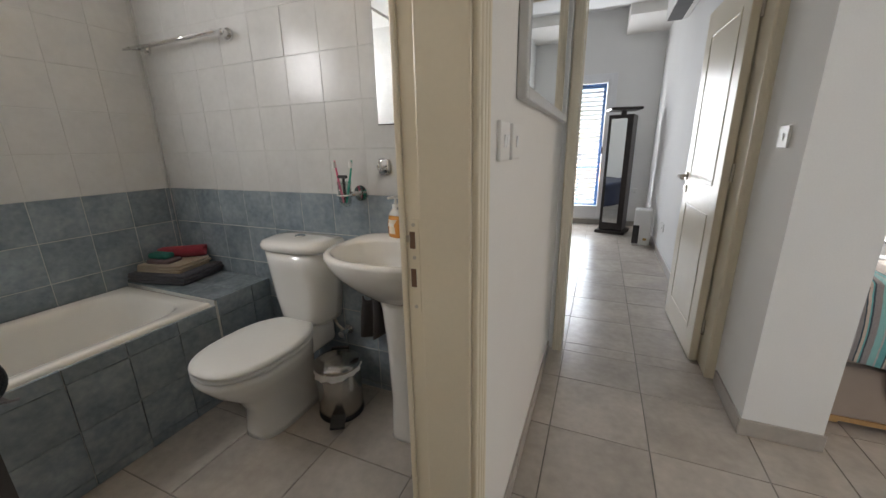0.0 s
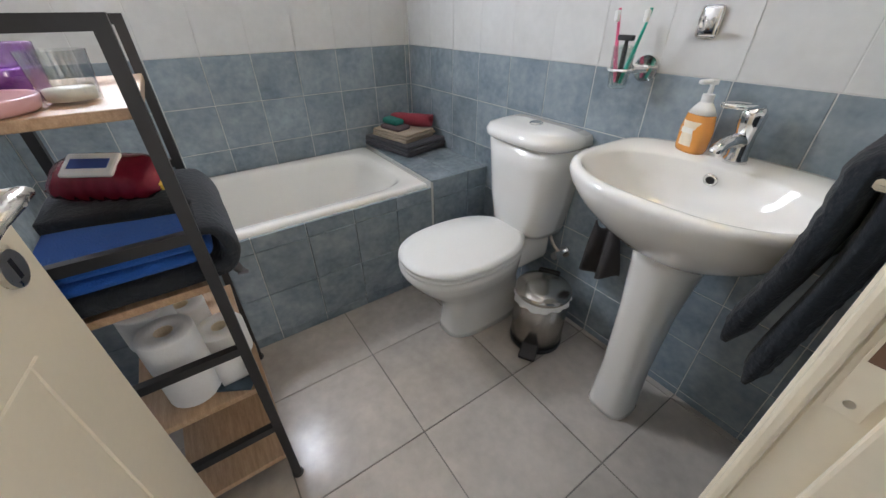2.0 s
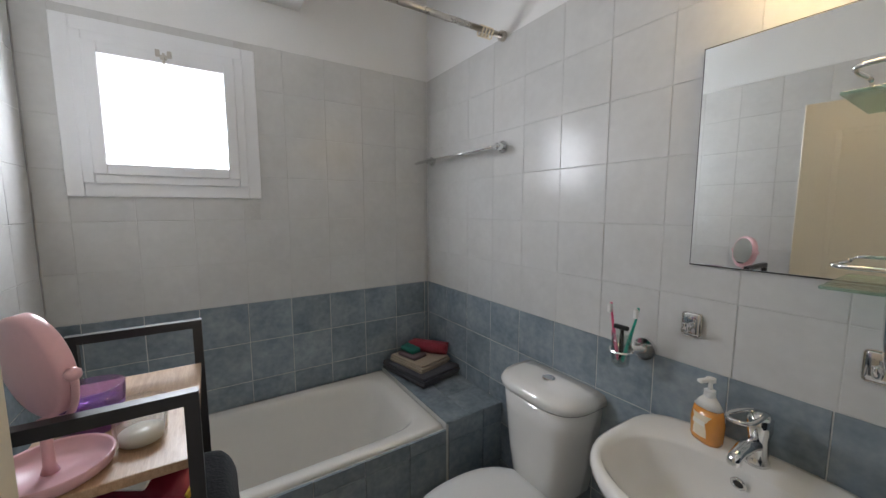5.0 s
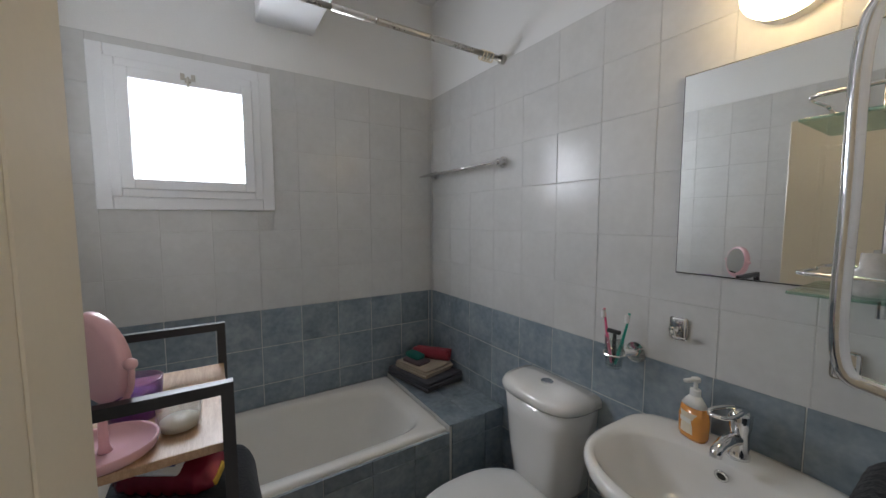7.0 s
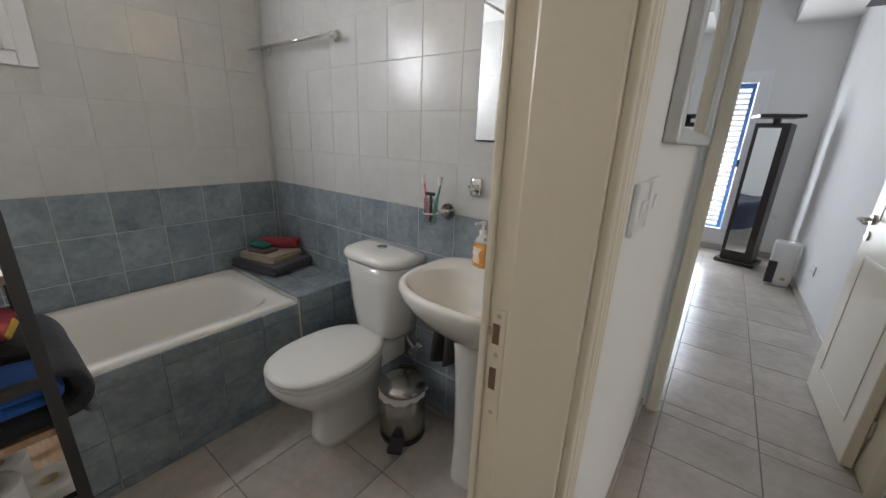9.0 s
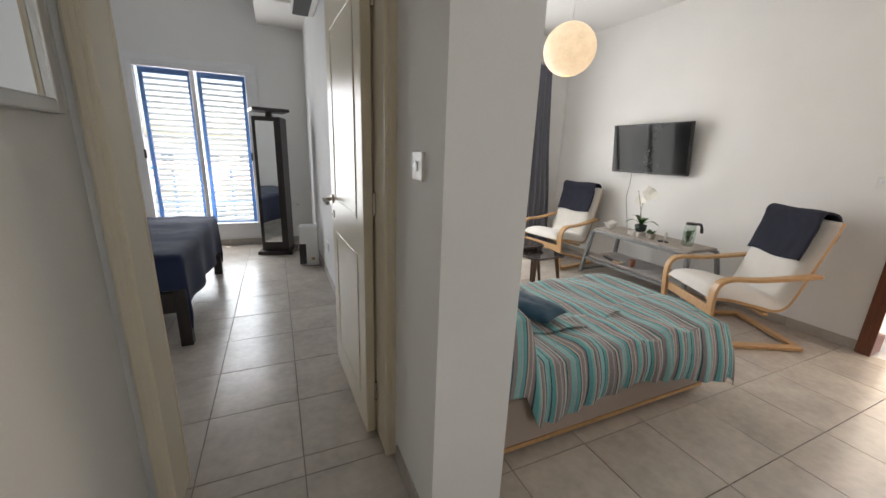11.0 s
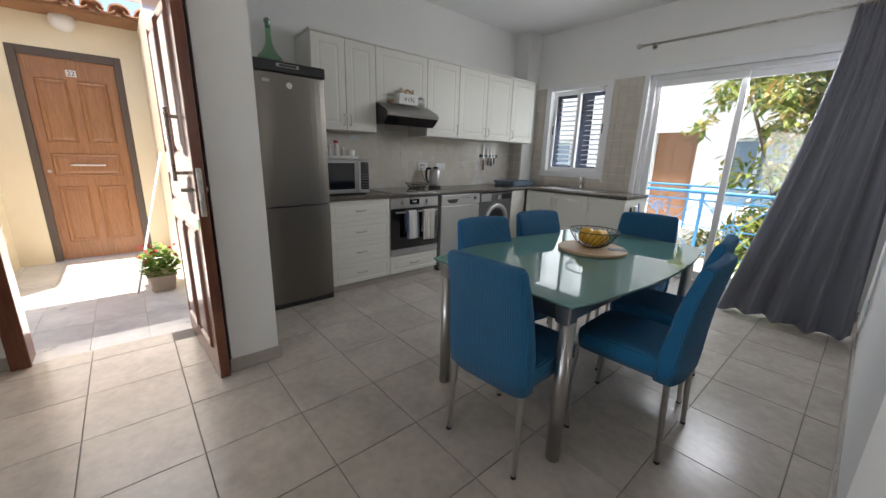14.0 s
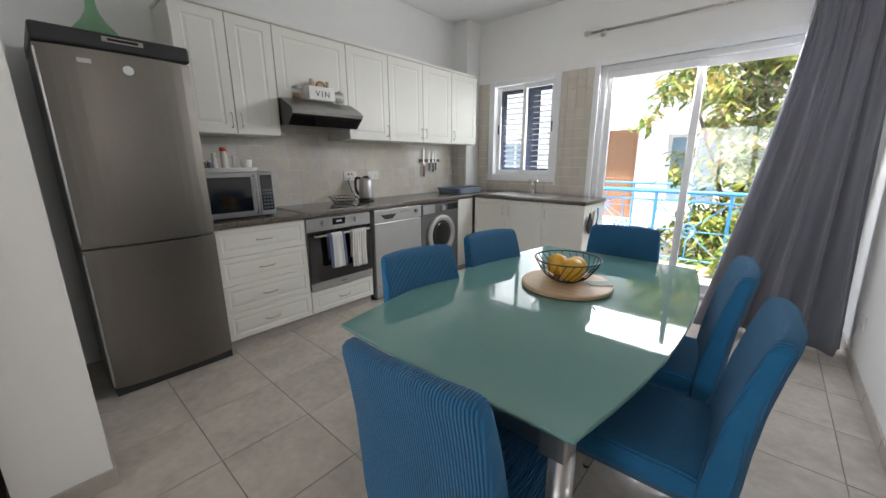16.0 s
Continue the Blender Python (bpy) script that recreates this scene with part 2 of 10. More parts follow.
M_WHITEPLASTIC = mat("white_plastic", (0.78, 0.78, 0.76), 0.35, 0, 90, 6, 0.02, 0.02)
M_ALU = mat("white_aluminium", (0.82, 0.83, 0.84), 0.35, 0, 90, 6, 0.02, 0.02)
M_GLASS = glass_mat("window_glass", (0.96, 0.98, 0.97))
M_MIRROR = mat("mirror_glass", (0.86, 0.88, 0.87), 0.02, 1.0, 30, 2, 0.0, 0.0, 0.0)
M_MAHOGANY = wood_mat("mahogany_wood", (0.085, 0.022, 0.010), (0.20, 0.062, 0.026), 0.35, 5, (14, 14, 1.2), 0.35)
M_NEIGHBOUR = wood_mat("light_brown_door_wood", (0.28, 0.13, 0.06), (0.44, 0.22, 0.11), 0.4, 5, (14, 14, 1.2), 0.2)
M_BIRCH = wood_mat("birch_veneer", (0.42, 0.24, 0.10), (0.56, 0.34, 0.15), 0.4, 5, (6, 6, 1.5), 0.2)
M_OAK = wood_mat("oak_laminate", (0.33, 0.20, 0.11), (0.54, 0.37, 0.23), 0.42, 7, (1.6, 16, 10), 0.05)
M_WALNUT = wood_mat("dark_walnut", (0.045, 0.022, 0.012), (0.11, 0.055, 0.03), 0.42, 6, (8, 8, 1.5), 0.1)
M_CABINET = mat("white_cabinet_foil", (0.74, 0.73, 0.67), 0.42, 0, 70, 4, 0.025, 0.04, 0.06)

# ---- setting: walls, floors, ceilings ----
H = 2.87


def wall(name, boxes, m=None, label="smooth white painted plaster wall"):
    bm = bmesh.new()
    for b in boxes:
        box(bm, *b)
    return tagged(link_mesh(name, bm, m or M_WALL), label, "wall", kind="structure")


def floor_slab(name, x0, y0, x1, y1, label, z=-0.004):
    return tagged(link_mesh(name, one_box(x0, y0, -0.2, x1, y1, z), M_GROUT), label, "floor", kind="structure")


bm = bmesh.new()
box(bm, 0.60, -4.08, -0.2, 4.75, 0.10, -0.004)
box(bm, 0.60, 0.10, -0.2, 3.955, 4.98, -0.004)
floor_main = tagged(link_mesh("floor", bm, M_GROUT), "grey ceramic tiled floor with narrow joints", "floor", kind="structure")
floor_hall = floor_slab("floor_hall", -0.505, -1.2, 0.60, 1.80, "grey ceramic tiled hall floor")
floor_bed = floor_slab("floor_bedroom", -2.7, 1.80, 0.60, 6.05, "grey ceramic tiled bedroom floor")
floor_bath = floor_slab("floor_bathroom", -2.8, -1.0, -0.505, 1.05, "grey ceramic tiled bathroom floor")

# hall and bathroom
wall("wall_hall_west", [(-0.51, 0.165, 0, -0.385, 1.70, H), (-0.51, -0.635, 2.06, -0.385, 0.165, H), (-0.51, -1.05, 0, -0.385, -0.635, H)])
wall("wall_hall_south", [(-0.51, -1.20, 0, 0.60, -1.05, H)])
wall("wall_dining_west", [(0.60, -4.08, 0, 0.80, -0.90, H)])
wall("wall_bath_north", [(-2.80, 0.945, 0, -0.51, 1.10, H)], label="painted plaster wall above the bathroom tiles")
wall("wall_bath_west", [(-2.80, -1.0, 0, -2.61, -0.62, H), (-2.80, -0.11, 0, -2.61, 0.945, H), (-2.80, -0.62, 0, -2.61, -0.11, 1.66), (-2.80, -0.62, 2.14, -2.61, -0.11, H)], label="painted plaster wall with a small window")
wall("wall_bath_south", [(-2.61, -1.0, 0, -0.51, -0.82, H)], label="painted plaster wall above the bathroom tiles")
# bedroom
wall("wall_bedroom_south", [(-2.7, 1.70, 0, -0.36, 1.86, 3.1), (-0.36, 1.70, 2.07, 0.50, 1.86, 3.1)])
wall("wall_bedroom_east", [(0.52, 1.255, 0, 0.77, 4.98, 3.1)], label="white painted wall ending in a free corner")
wall("wall_pillar_infill", [(0.495, 1.255, 0, 0.52, 1.70, H)])
wall("wall_bedroom_north", [(-2.7, 5.90, 0, -1.36, 6.08, 3.1), (-0.12, 5.90, 0, 0.52, 6.08, 3.1), (-1.36, 5.90, 2.20, -0.12, 6.08, 3.1), (-1.36, 5.90, 0, -0.12, 6.08, 0.10)])
wall("wall_bedroom_west", [(-2.85, 1.70, 0, -2.70, 6.08, 3.1)])
wall("wall_bedroom_east_far", [(0.52, 4.98, 0, 0.77, 6.08, 3.1)])
# living room
wall("wall_living_north", [(0.77, 4.78, 0, 1.00, 4.98, H), (3.36, 4.78, 0, 3.957, 4.98, H), (1.00, 4.78, 2.18, 3.36, 4.98, H)])
wall("wall_living_east", [(3.957, 1.32, 0, 4.20, 4.98, H), (3.957, 0.36, 2.17, 4.20, 1.32, H)])
wall("wall_stub", [(3.172, 0.10, 0, 4.75, 0.36, H)], label="short white wall beside the front door")
wall("wall_kitchen_east", [(4.50, -4.08, 0, 4.75, 0.10, H), (4.28, -3.88, 0, 4.50, -3.62, H)], label="white painted kitchen wall with a corner column")
wall("wall_kitchen_south", [(4.04, -4.08, 0, 4.50, -3.88, H), (3.26, -4.08, 0, 4.04, -3.88, 1.10), (3.26, -4.08, 2.14, 4.04, -3.88, H), (2.79, -4.08, 0, 3.26, -3.88, H),
                            (1.10, -4.08, 2.18, 2.79, -3.88, H), (0.80, -4.08, 0, 1.10, -3.88, H)])
# ceilings
for nm, b in (("ceiling", (-0.55, -4.08, H, 4.75, 4.98, H + 0.15)), ("ceiling_bathroom", (-2.8, -1.0, H, -0.55, 1.1, H + 0.15)), ("ceiling_bedroom", (-2.85, 1.70, 3.1, 0.52, 6.08, 3.25))):
    tagged(link_mesh(nm, one_box(*b), M_CEIL), "plain white painted ceiling", "ceiling", kind="structure")

# ---- doors and frames ----
def door_frame(name, m, width, height, depth, label, mtl, trim_front=True, trim_back=True, w=0.07):
    """A frame round an opening: x along the width from 0, y through the wall from 0 to depth; jambs, head, stops and casings."""
    t = thing(name, label, "door frame", m, kind="structure")
    th = 0.032
    for nm, a, b in (("jamb", -th, 0.0), ("jamb", width, width + th)):
        part(nm, one_box(a, 0, 0, b, depth, height + th, 0.002), mtl, t)
    part("head", one_box(0, 0, height, width, depth, height + th, 0.002), mtl, t)
    for on, y0, y1 in ((trim_front, -0.014, 0.0), (trim_back, depth, depth + 0.014)):
        if on:
            bm = bmesh.new()
            for a, b in ((-w, 0.004), (width - 0.004, width + w)):
                box(bm, a, y0, 0, b, y1, height + w, 0.004, 2)
                for k in (0.25, 0.5, 0.75):
                    c = a + (b - a) * k
                    yy = y0 - 0.003 if y0 < 0 else y1 - 0.003
                    box(bm, c - 0.008, yy, 0, c + 0.008, yy + 0.006, height + w, 0.0025, 1)
            box(bm, 0.004, y0, height - 0.004, width - 0.004, y1, height + w, 0.004, 2)
            part("casing", bm, mtl, t)
    return t


def lever_handle(t, x, y, z, side, m, way):
    """A lever on a round rose with a key rose under it; side: the face's direction along y; way: the lever's direction along x."""
    bm = bmesh.new()
    tube(bm, [(x, y, z), (x, y + side * 0.012, z)], 0.026, 20)
    tube(bm, [(x, y + side * 0.01, z), (x, y + side * 0.055, z)], 0.010, 12)
    h = part("rose", bm, m, t, smooth=False)
    bm = bmesh.new()
    tube(bm, catmull([(x - way * 0.008, y + side * 0.052, z), (x + way * 0.024, y + side * 0.058, z + 0.003), (x + way * 0.058, y + side * 0.054, z - 0.002), (x + way * 0.088, y + side * 0.046, z - 0.014)], 5),
         [0.011] * 6 + [0.013] * 5 + [0.012] * 4 + [0.009], 12, flat=0.75)
    part("lever", bm, m, h, smooth=True)
    bm = bmesh.new()
    tube(bm, [(x, y, z - 0.085), (x, y + side * 0.008, z - 0.085)], 0.024, 20)
    k = part("key_rose", bm, m, t)
    part("keyhole", one_box(x - 0.004, y + side * 0.0075 - 0.001, z - 0.098, x + 0.004, y + side * 0.0085 + 0.001, z - 0.072), M_BLACKPLASTIC, k)


def panel_door(name, m, width, height, mtl, label, th=0.04, handle_way=-1):
    """A flush leaf with one raised moulding frame on each face; x runs from the hinge, y through the leaf."""
    t = thing(name, label, "door", m, kind="structure")
    bm = bmesh.new()
    box(bm, 0, -th / 2, 0.008, width, th / 2, height, 0.003, 1)
    part("leaf", bm, mtl, t)
    for s in (-1, 1):
        bm = bmesh.new()
        for z0, z1 in ((0.16, 0.86), (1.02, height - 0.14)):
            x0, x1 = 0.115, width - 0.115
            for b in ((x0, z0, x0 + 0.022, z1), (x1 - 0.022, z0, x1, z1), (x0 + 0.022, z0, x1 - 0.022, z0 + 0.022), (x0 + 0.022, z1 - 0.022, x1 - 0.022, z1)):
                y = s * (th / 2 + 0.001)
                box(bm, b[0], y - 0.0025, b[1], b[2], y + 0.0025, b[3], 0.002, 1)
        part("moulding", bm, mtl, t)
        lever_handle(t, width - 0.06, s * th / 2, 1.035, s, M_NICKEL, handle_way)
    for z in (0.23, 1.10, 1.85):
        bm = bmesh.new()
        tube(bm, [(-0.006, -th / 2 - 0.004, z - 0.045), (-0.006, -th / 2 - 0.004, z + 0.045)], 0.008, 8)
        box(bm, -0.002, -th / 2 - 0.003, z - 0.045, 0.03, -th / 2, z + 0.045)
        part("hinge", bm, M_NICKEL, t)
    return t


bath_frame = door_frame("door_frame_bathroom", pose(-0.385, -0.60, 0, 0, 0, 90), 0.737, 2.03, 0.14, "cream painted door frame with reeded casing and a rebate", M_DOORPAINT)
for x0, x1, d in ((0.7245, 0.7375, 0.104), (-0.0005, 0.010, 0.070)):
    part("stop", one_box(x0, -0.001, 0, x1, d, 2.03, 0.004, 2), M_DOORPAINT, bath_frame)
part("head_stop", one_box(0.0105, -0.001, 2.018, 0.724, 0.104, 2.0305, 0.004, 2), M_DOORPAINT, bath_frame)
strike = part("strike_plate", one_box(0.7355, 0.110, 0.915, 0.7372, 0.134, 1.115, 0.0006), M_DOORPAINT, bath_frame, "painted-over strike plate with two bare slots")
for z0, z1 in ((1.055, 1.090), (0.972, 1.012)):
    part("slot", one_box(0.7349, 0.119, z0, 0.7356, 0.131, z1), mat("bare_brown_wood", (0.16, 0.085, 0.05), 0.7) if "bare_brown_wood" not in bpy.data.materials else bpy.data.materials["bare_brown_wood"], strike, "worn dark slot")
part("latch_tongue", one_box(0.7345, 0.130, 1.068, 0.7357, 0.1395, 1.082), M_NICKEL, strike, "bare metal lip")
for z in (1.104, 1.036, 0.928):
    bm = bmesh.new()
    tube(bm, [(0.7357, 0.122, z), (0.7349, 0.122, z)], 0.004, 10)
    part("screw", bm, M_NICKEL, strike)
panel_door("door_bathroom", pose(-0.486, -0.592, 0, 0, 0, 171), 0.71, 2.03, M_DOORPAINT, "open cream painted bathroom door with a nickel lever")
door_frame("door_frame_bedroom", pose(-0.31, 1.69, 0, 0, 0, 0), 0.765, 2.03, 0.165, "cream painted bedroom door frame", M_DOORPAINT, w=0.05)
panel_door("door_bedroom", pose(0.425, 1.835, 0, 0, 0, 92), 0.735, 2.03, M_DOORPAINT, "open cream painted bedroom door with brass hinges")

# ---- bathroom things ----
M_TUB = mat("enamel", (0.78, 0.76, 0.71), 0.12, 0, 30, 3, 0.02, 0.0, 0.03, coat=0.5)
# bathtub set in a tiled ledge
tub = thing("bathtub", "cream enamel bathtub set behind a tiled front", "bathtub", pose(0, 0, 0))
bm = bmesh.new()
cx, cy, hx, hy = -2.245, -0.10, 0.350, 0.70
rings = []
for z, ax, ay, p in ((0.515, hx, hy, 60), (0.530, hx - 0.004, hy - 0.004, 50), (0.532, hx - 0.02, hy - 0.02, 30), (0.531, hx - 0.055, hy - 0.06, 7.0), (0.522, hx - 0.066, hy - 0.075, 6.0), (0.48, hx - 0.078, hy - 0.095, 5.5),
                     (0.30, hx - 0.105, hy - 0.15, 5.0), (0.17, hx - 0.14, hy - 0.20, 4.5), (0.135, hx - 0.19, hy - 0.26, 4.0), (0.13, 0.05, 0.2, 3.0)):
    rings.append(oval(cx, cy, z, ax, ay, p, 64, math.pi / 64))
loft(bm, rings, False, True)
part("tub_shell", bm, M_TUB, tub, smooth=True)
bm = bmesh.new()
tube(bm, [(cx, cy - 0.42, 0.128), (cx, cy - 0.42, 0.136)], 0.03, 20)
part("drain", bm, M_CHROME, tub)
ledge = tagged(link_mesh("bath_surround", bmesh.new(), M_GROUTW), "blue tiled masonry front and end ledge of the bath", "bath surround", kind="structure")
bm = bmesh.new()
box(bm, -1.905, -0.82, 0, -1.885, 0.60, 0.513)
box(bm, -2.61, 0.603, 0, -1.885, 0.945, 0.543)
bm.to_mesh(ledge.data)
bm.free()


def wc():
    t = thing("toilet", "white porcelain close-coupled toilet with closed lid", "toilet", pose(-1.515, 0.60, 0))
    bm = bmesh.new()
    loft(bm, [oval(0, 0.02, 0.0, 0.10, 0.20, 3, 36), oval(0, 0.02, 0.03, 0.098, 0.198, 3, 36), oval(0, 0.02, 0.14, 0.092, 0.19, 2.6, 36), oval(0, -0.01, 0.22, 0.115, 0.21, 2.4, 36),
              oval(0, -0.06, 0.30, 0.160, 0.245, 2.3, 36), oval(0, -0.085, 0.36, 0.182, 0.262, 2.3, 36), oval(0, -0.09, 0.388, 0.184, 0.264, 2.3, 36), oval(0, -0.09, 0.394, 0.16, 0.24, 2.3, 36)])
    box(bm, -0.115, 0.08, 0.27, 0.115, 0.31, 0.40, 0.03, 3)
    part("bowl", bm, M_PORCELAIN, t, smooth=True)
    bm = bmesh.new()
    loft(bm, [oval(0, -0.085, 0.396, 0.186, 0.262, 2.35, 40), oval(0, -0.085, 0.404, 0.19, 0.266, 2.35, 40), oval(0, -0.085, 0.411, 0.188, 0.264, 2.35, 40), oval(0, -0.085, 0.413, 0.176, 0.25, 2.35, 40)])
    part("seat", bm, M_WHITEPLASTIC, t, smooth=True)
    bm = bmesh.new()
    loft(bm, [oval(0, -0.085, 0.415, 0.183, 0.26, 2.35, 40), oval(0, -0.085, 0.420, 0.19, 0.267, 2.35, 40), oval(0, -0.085, 0.432, 0.188, 0.264, 2.35, 40), oval(0, -0.085, 0.440, 0.168, 0.24, 2.35, 40), oval(0, -0.085, 0.443, 0.10, 0.15, 2.2, 40)])
    part("lid", bm, M_WHITEPLASTIC, t, smooth=True)
    bm = bmesh.new()
    rs = []
    for z, w, y0 in ((0.405, 0.135, 0.165), (0.43, 0.145, 0.15), (0.55, 0.165, 0.140), (0.70, 0.182, 0.132), (0.785, 0.19, 0.128)):
        ring = []
        for k in range(33):
            a = math.pi * k / 32
            c, s = math.cos(a), math.sin(a)
            ring.append((-w * math.copysign(abs(c) ** 0.62, c), 0.325 - (0.325 - y0) * abs(s) ** 0.5, z))
        rs.append(ring)
    loft(bm, rs)
    part("cistern", bm, M_PORCELAIN, t, smooth=True)
    bm = bmesh.new()
    rs = []
    for z, w, y0 in ((0.787, 0.195, 0.122), (0.797, 0.202, 0.112), (0.815, 0.202, 0.111), (0.832, 0.192, 0.122), (0.840, 0.16, 0.155), (0.842, 0.10, 0.2)):
        ring = []
        for k in range(33):
            a = math.pi * k / 32
            c, s = math.cos(a), math.sin(a)
            ring.append((-w * math.copysign(abs(c) ** 0.62, c), min(0.33, 0.33 - (0.33 - y0) * abs(s) ** 0.5), z))
        rs.append(ring)
    loft(bm, rs)
    part("cistern_lid", bm, M_PORCELAIN, t, smooth=True)
    bm = bmesh.new()
    lathe(bm, [(0.026, 0.838), (0.026, 0.846), (0.022, 0.849), (0.002, 0.849)], 20, (0, 0.25, 0))
    part("flush_button", bm, M_CHROME, t, "chrome double flush button")
    for s in (-1, 1):
        bm = bmesh.new()
        tube(bm, [(s * 0.07 - 0.02, 0.17, 0.425), (s * 0.07 + 0.02, 0.17, 0.425)], 0.011, 10)
        part("lid_hinge", bm, M_WHITEPLASTIC, t)


wc()


def washbasin():
    t = thing("washbasin", "white porcelain pedestal washbasin against the tiles", "washbasin", pose(-0.868, 0.70, 0))
    n = 48

    def ring(z, a, front, back, p=2.4):
        out = []
        for k in range(n):
            th = 2 * math.pi * k / n
            c, s = math.cos(th), math.sin(th)
            ex = 2 / p
            x = a * math.copysign(abs(c) ** ex, c)
            y = (front if s < 0 else back) * math.copysign(abs(s) ** (ex if s < 0 else 0.35), s)
            out.append((x, y, z))
        return out

    def inner(z, a, b, y0):
        return [(x, y + y0, zz) for x, y, zz in oval(0, 0, z, a, b, 2.5, n)]

    bm = bmesh.new()
    loft(bm, [ring(0.665, 0.09, 0.07, 0.12), ring(0.69, 0.135, 0.11, 0.17), ring(0.74, 0.205, 0.165, 0.21), ring(0.79, 0.25, 0.21, 0.23), ring(0.835, 0.280, 0.238, 0.233), ring(0.862, 0.289, 0.248, 0.235),
              ring(0.874, 0.286, 0.245, 0.235), ring(0.879, 0.277, 0.236, 0.232), ring(0.8785, 0.266, 0.224, 0.22), inner(0.875, 0.250, 0.166, -0.046), inner(0.866, 0.242, 0.159, -0.044), inner(0.83, 0.215, 0.148, -0.038), inner(0.775, 0.160, 0.112, -0.032), inner(0.748, 0.095, 0.066, -0.03), inner(0.742, 0.03, 0.03, -0.03)])
    part("basin", bm, M_PORCELAIN, t, smooth=True)
    bm = bmesh.new()
    loft(bm, [oval(-0.01, 0.03, 0.0, 0.072, 0.078, 3, 28), oval(-0.01, 0.03, 0.015, 0.069, 0.075, 3, 28), oval(-0.01, 0.03, 0.20, 0.064, 0.070, 2.8, 28), oval(-0.01, 0.03, 0.45, 0.070, 0.080, 2.6, 28), oval(-0.005, 0.03, 0.62, 0.084, 0.098, 2.5, 28), oval(0, 0.03, 0.70, 0.098, 0.112, 2.4, 28)])
    part("pedestal", bm, M_PORCELAIN, t, smooth=True)
    bm = bmesh.new()
    tube(bm, [(-0.012 + 0.0135 * math.cos(q), 0.106 - 0.004 * math.sin(q), 0.838 + 0.0135 * math.sin(q)) for q in (2 * math.pi * k / 24 for k in range(24))], 0.0042, 8, True)
    o = part("overflow_ring", bm, M_CHROME, t, smooth=True)
    bm = bmesh.new()
    tube(bm, [(-0.012, 0.113, 0.838), (-0.012, 0.1065, 0.8375)], 0.011, 18)
    part("overflow_hole", bm, M_BLACKPLASTIC, o)
    bm = bmesh.new()
    lathe(bm, [(0.028, 0.743), (0.028, 0.748), (0.02, 0.750), (0.002, 0.746)], 20, (0, -0.03, 0))
    part("plug", bm, M_CHROME, t)


washbasin()


def basin_tap():
    t = thing("basin_tap", "chrome single lever basin mixer tap", "tap", pose(-0.868, 0.872, 0.875))
    bm = bmesh.new()
    lathe(bm, [(0.027, 0), (0.027, 0.01), (0.023, 0.018), (0.022, 0.07), (0.026, 0.09), (0.027, 0.12), (0.02, 0.132), (0.002, 0.134)], 20)
    part("tap_body", bm, M_CHROME, t, smooth=True)
    bm = bmesh.new()
    tube(bm, catmull([(0, 0, 0.05), (-0.005, -0.05, 0.062), (-0.01, -0.105, 0.052), (-0.01, -0.115, 0.035)], 5), [0.017] * 8 + [0.015] * 6 + [0.013] * 2, 12)
    part("spout", bm, M_CHROME, t, smooth=True)
    bm = bmesh.new()
    loop = catmull([(0.012, 0.0, 0.135), (0.016, -0.05, 0.142), (0.012, -0.115, 0.148), (-0.018, -0.13, 0.149), (-0.034, -0.10, 0.147), (-0.026, -0.04, 0.141), (-0.014, 0.0, 0.135)], 5)
    tube(bm, loop, 0.0055, 8)
    part("lever", bm, M_CHROME, t, smooth=True)


basin_tap()

M_SOAP = mat("orange_soap", (0.72, 0.30, 0.06), 0.15, 0, 40, 6, 0.08, 0.0, 0.05, coat=0.6)
M_LABEL = mat("cream_label", (0.80, 0.70, 0.52), 0.45, 0, 80, 12, 0.08, 0.03)
soap = thing("soap_dispenser", "clear pump bottle half full of orange hand soap", "soap dispenser", pose(-0.978, 0.872, 0.874, 0, 0, -20))
bm = bmesh.new()
loft(bm, [oval(0, 0, 0.0, 0.037, 0.024, 2.6, 24), oval(0, 0, 0.012, 0.041, 0.027, 2.6, 24), oval(0, 0, 0.06, 0.043, 0.028, 2.5, 24), oval(0, 0, 0.098, 0.035, 0.024, 2.4, 24)])
part("liquid_soap", bm, M_SOAP, soap, "orange liquid soap", smooth=True)
bm = bmesh.new()
loft(bm, [oval(0, 0, 0.099, 0.036, 0.025, 2.4, 24), oval(0, 0, 0.115, 0.026, 0.019, 2.2, 24), oval(0, 0, 0.128, 0.014, 0.014, 2, 24)])
part("bottle_neck", bm, mat("clear_plastic", (0.75, 0.74, 0.70), 0.2, 0, 40, 6, 0.04, 0.0), soap, smooth=True)
bm = bmesh.new()
lathe(bm, [(0.014, 0.128), (0.014, 0.146), (0.006, 0.148), (0.005, 0.168), (0.012, 0.170), (0.012, 0.180), (0.002, 0.182)], 16)
box(bm, -0.008, -0.04, 0.171, 0.008, 0.0, 0.181, 0.003)
part("pump", bm, M_WHITEPLASTIC, soap)
bm = bmesh.new()
sheet(bm, 10, 4, lambda u, v: (0.038 * math.sin((u - 0.5) * 1.7), -0.0292 + 0.010 * (abs(u - 0.5) * 2) ** 2.2, 0.02 + 0.062 * v))
lab = part("label", bm, M_LABEL, soap, "cream label with a pale oval mark")
bm = bmesh.new()
sheet(bm, 6, 2, lambda u, v: (0.022 * (u - 0.5) * 2 * 0.8, -0.0305, 0.052 + 0.014 * v))
part("label_bar", bm, mat("pale_print", (0.86, 0.82, 0.72), 0.5), lab)
bm = bmesh.new()
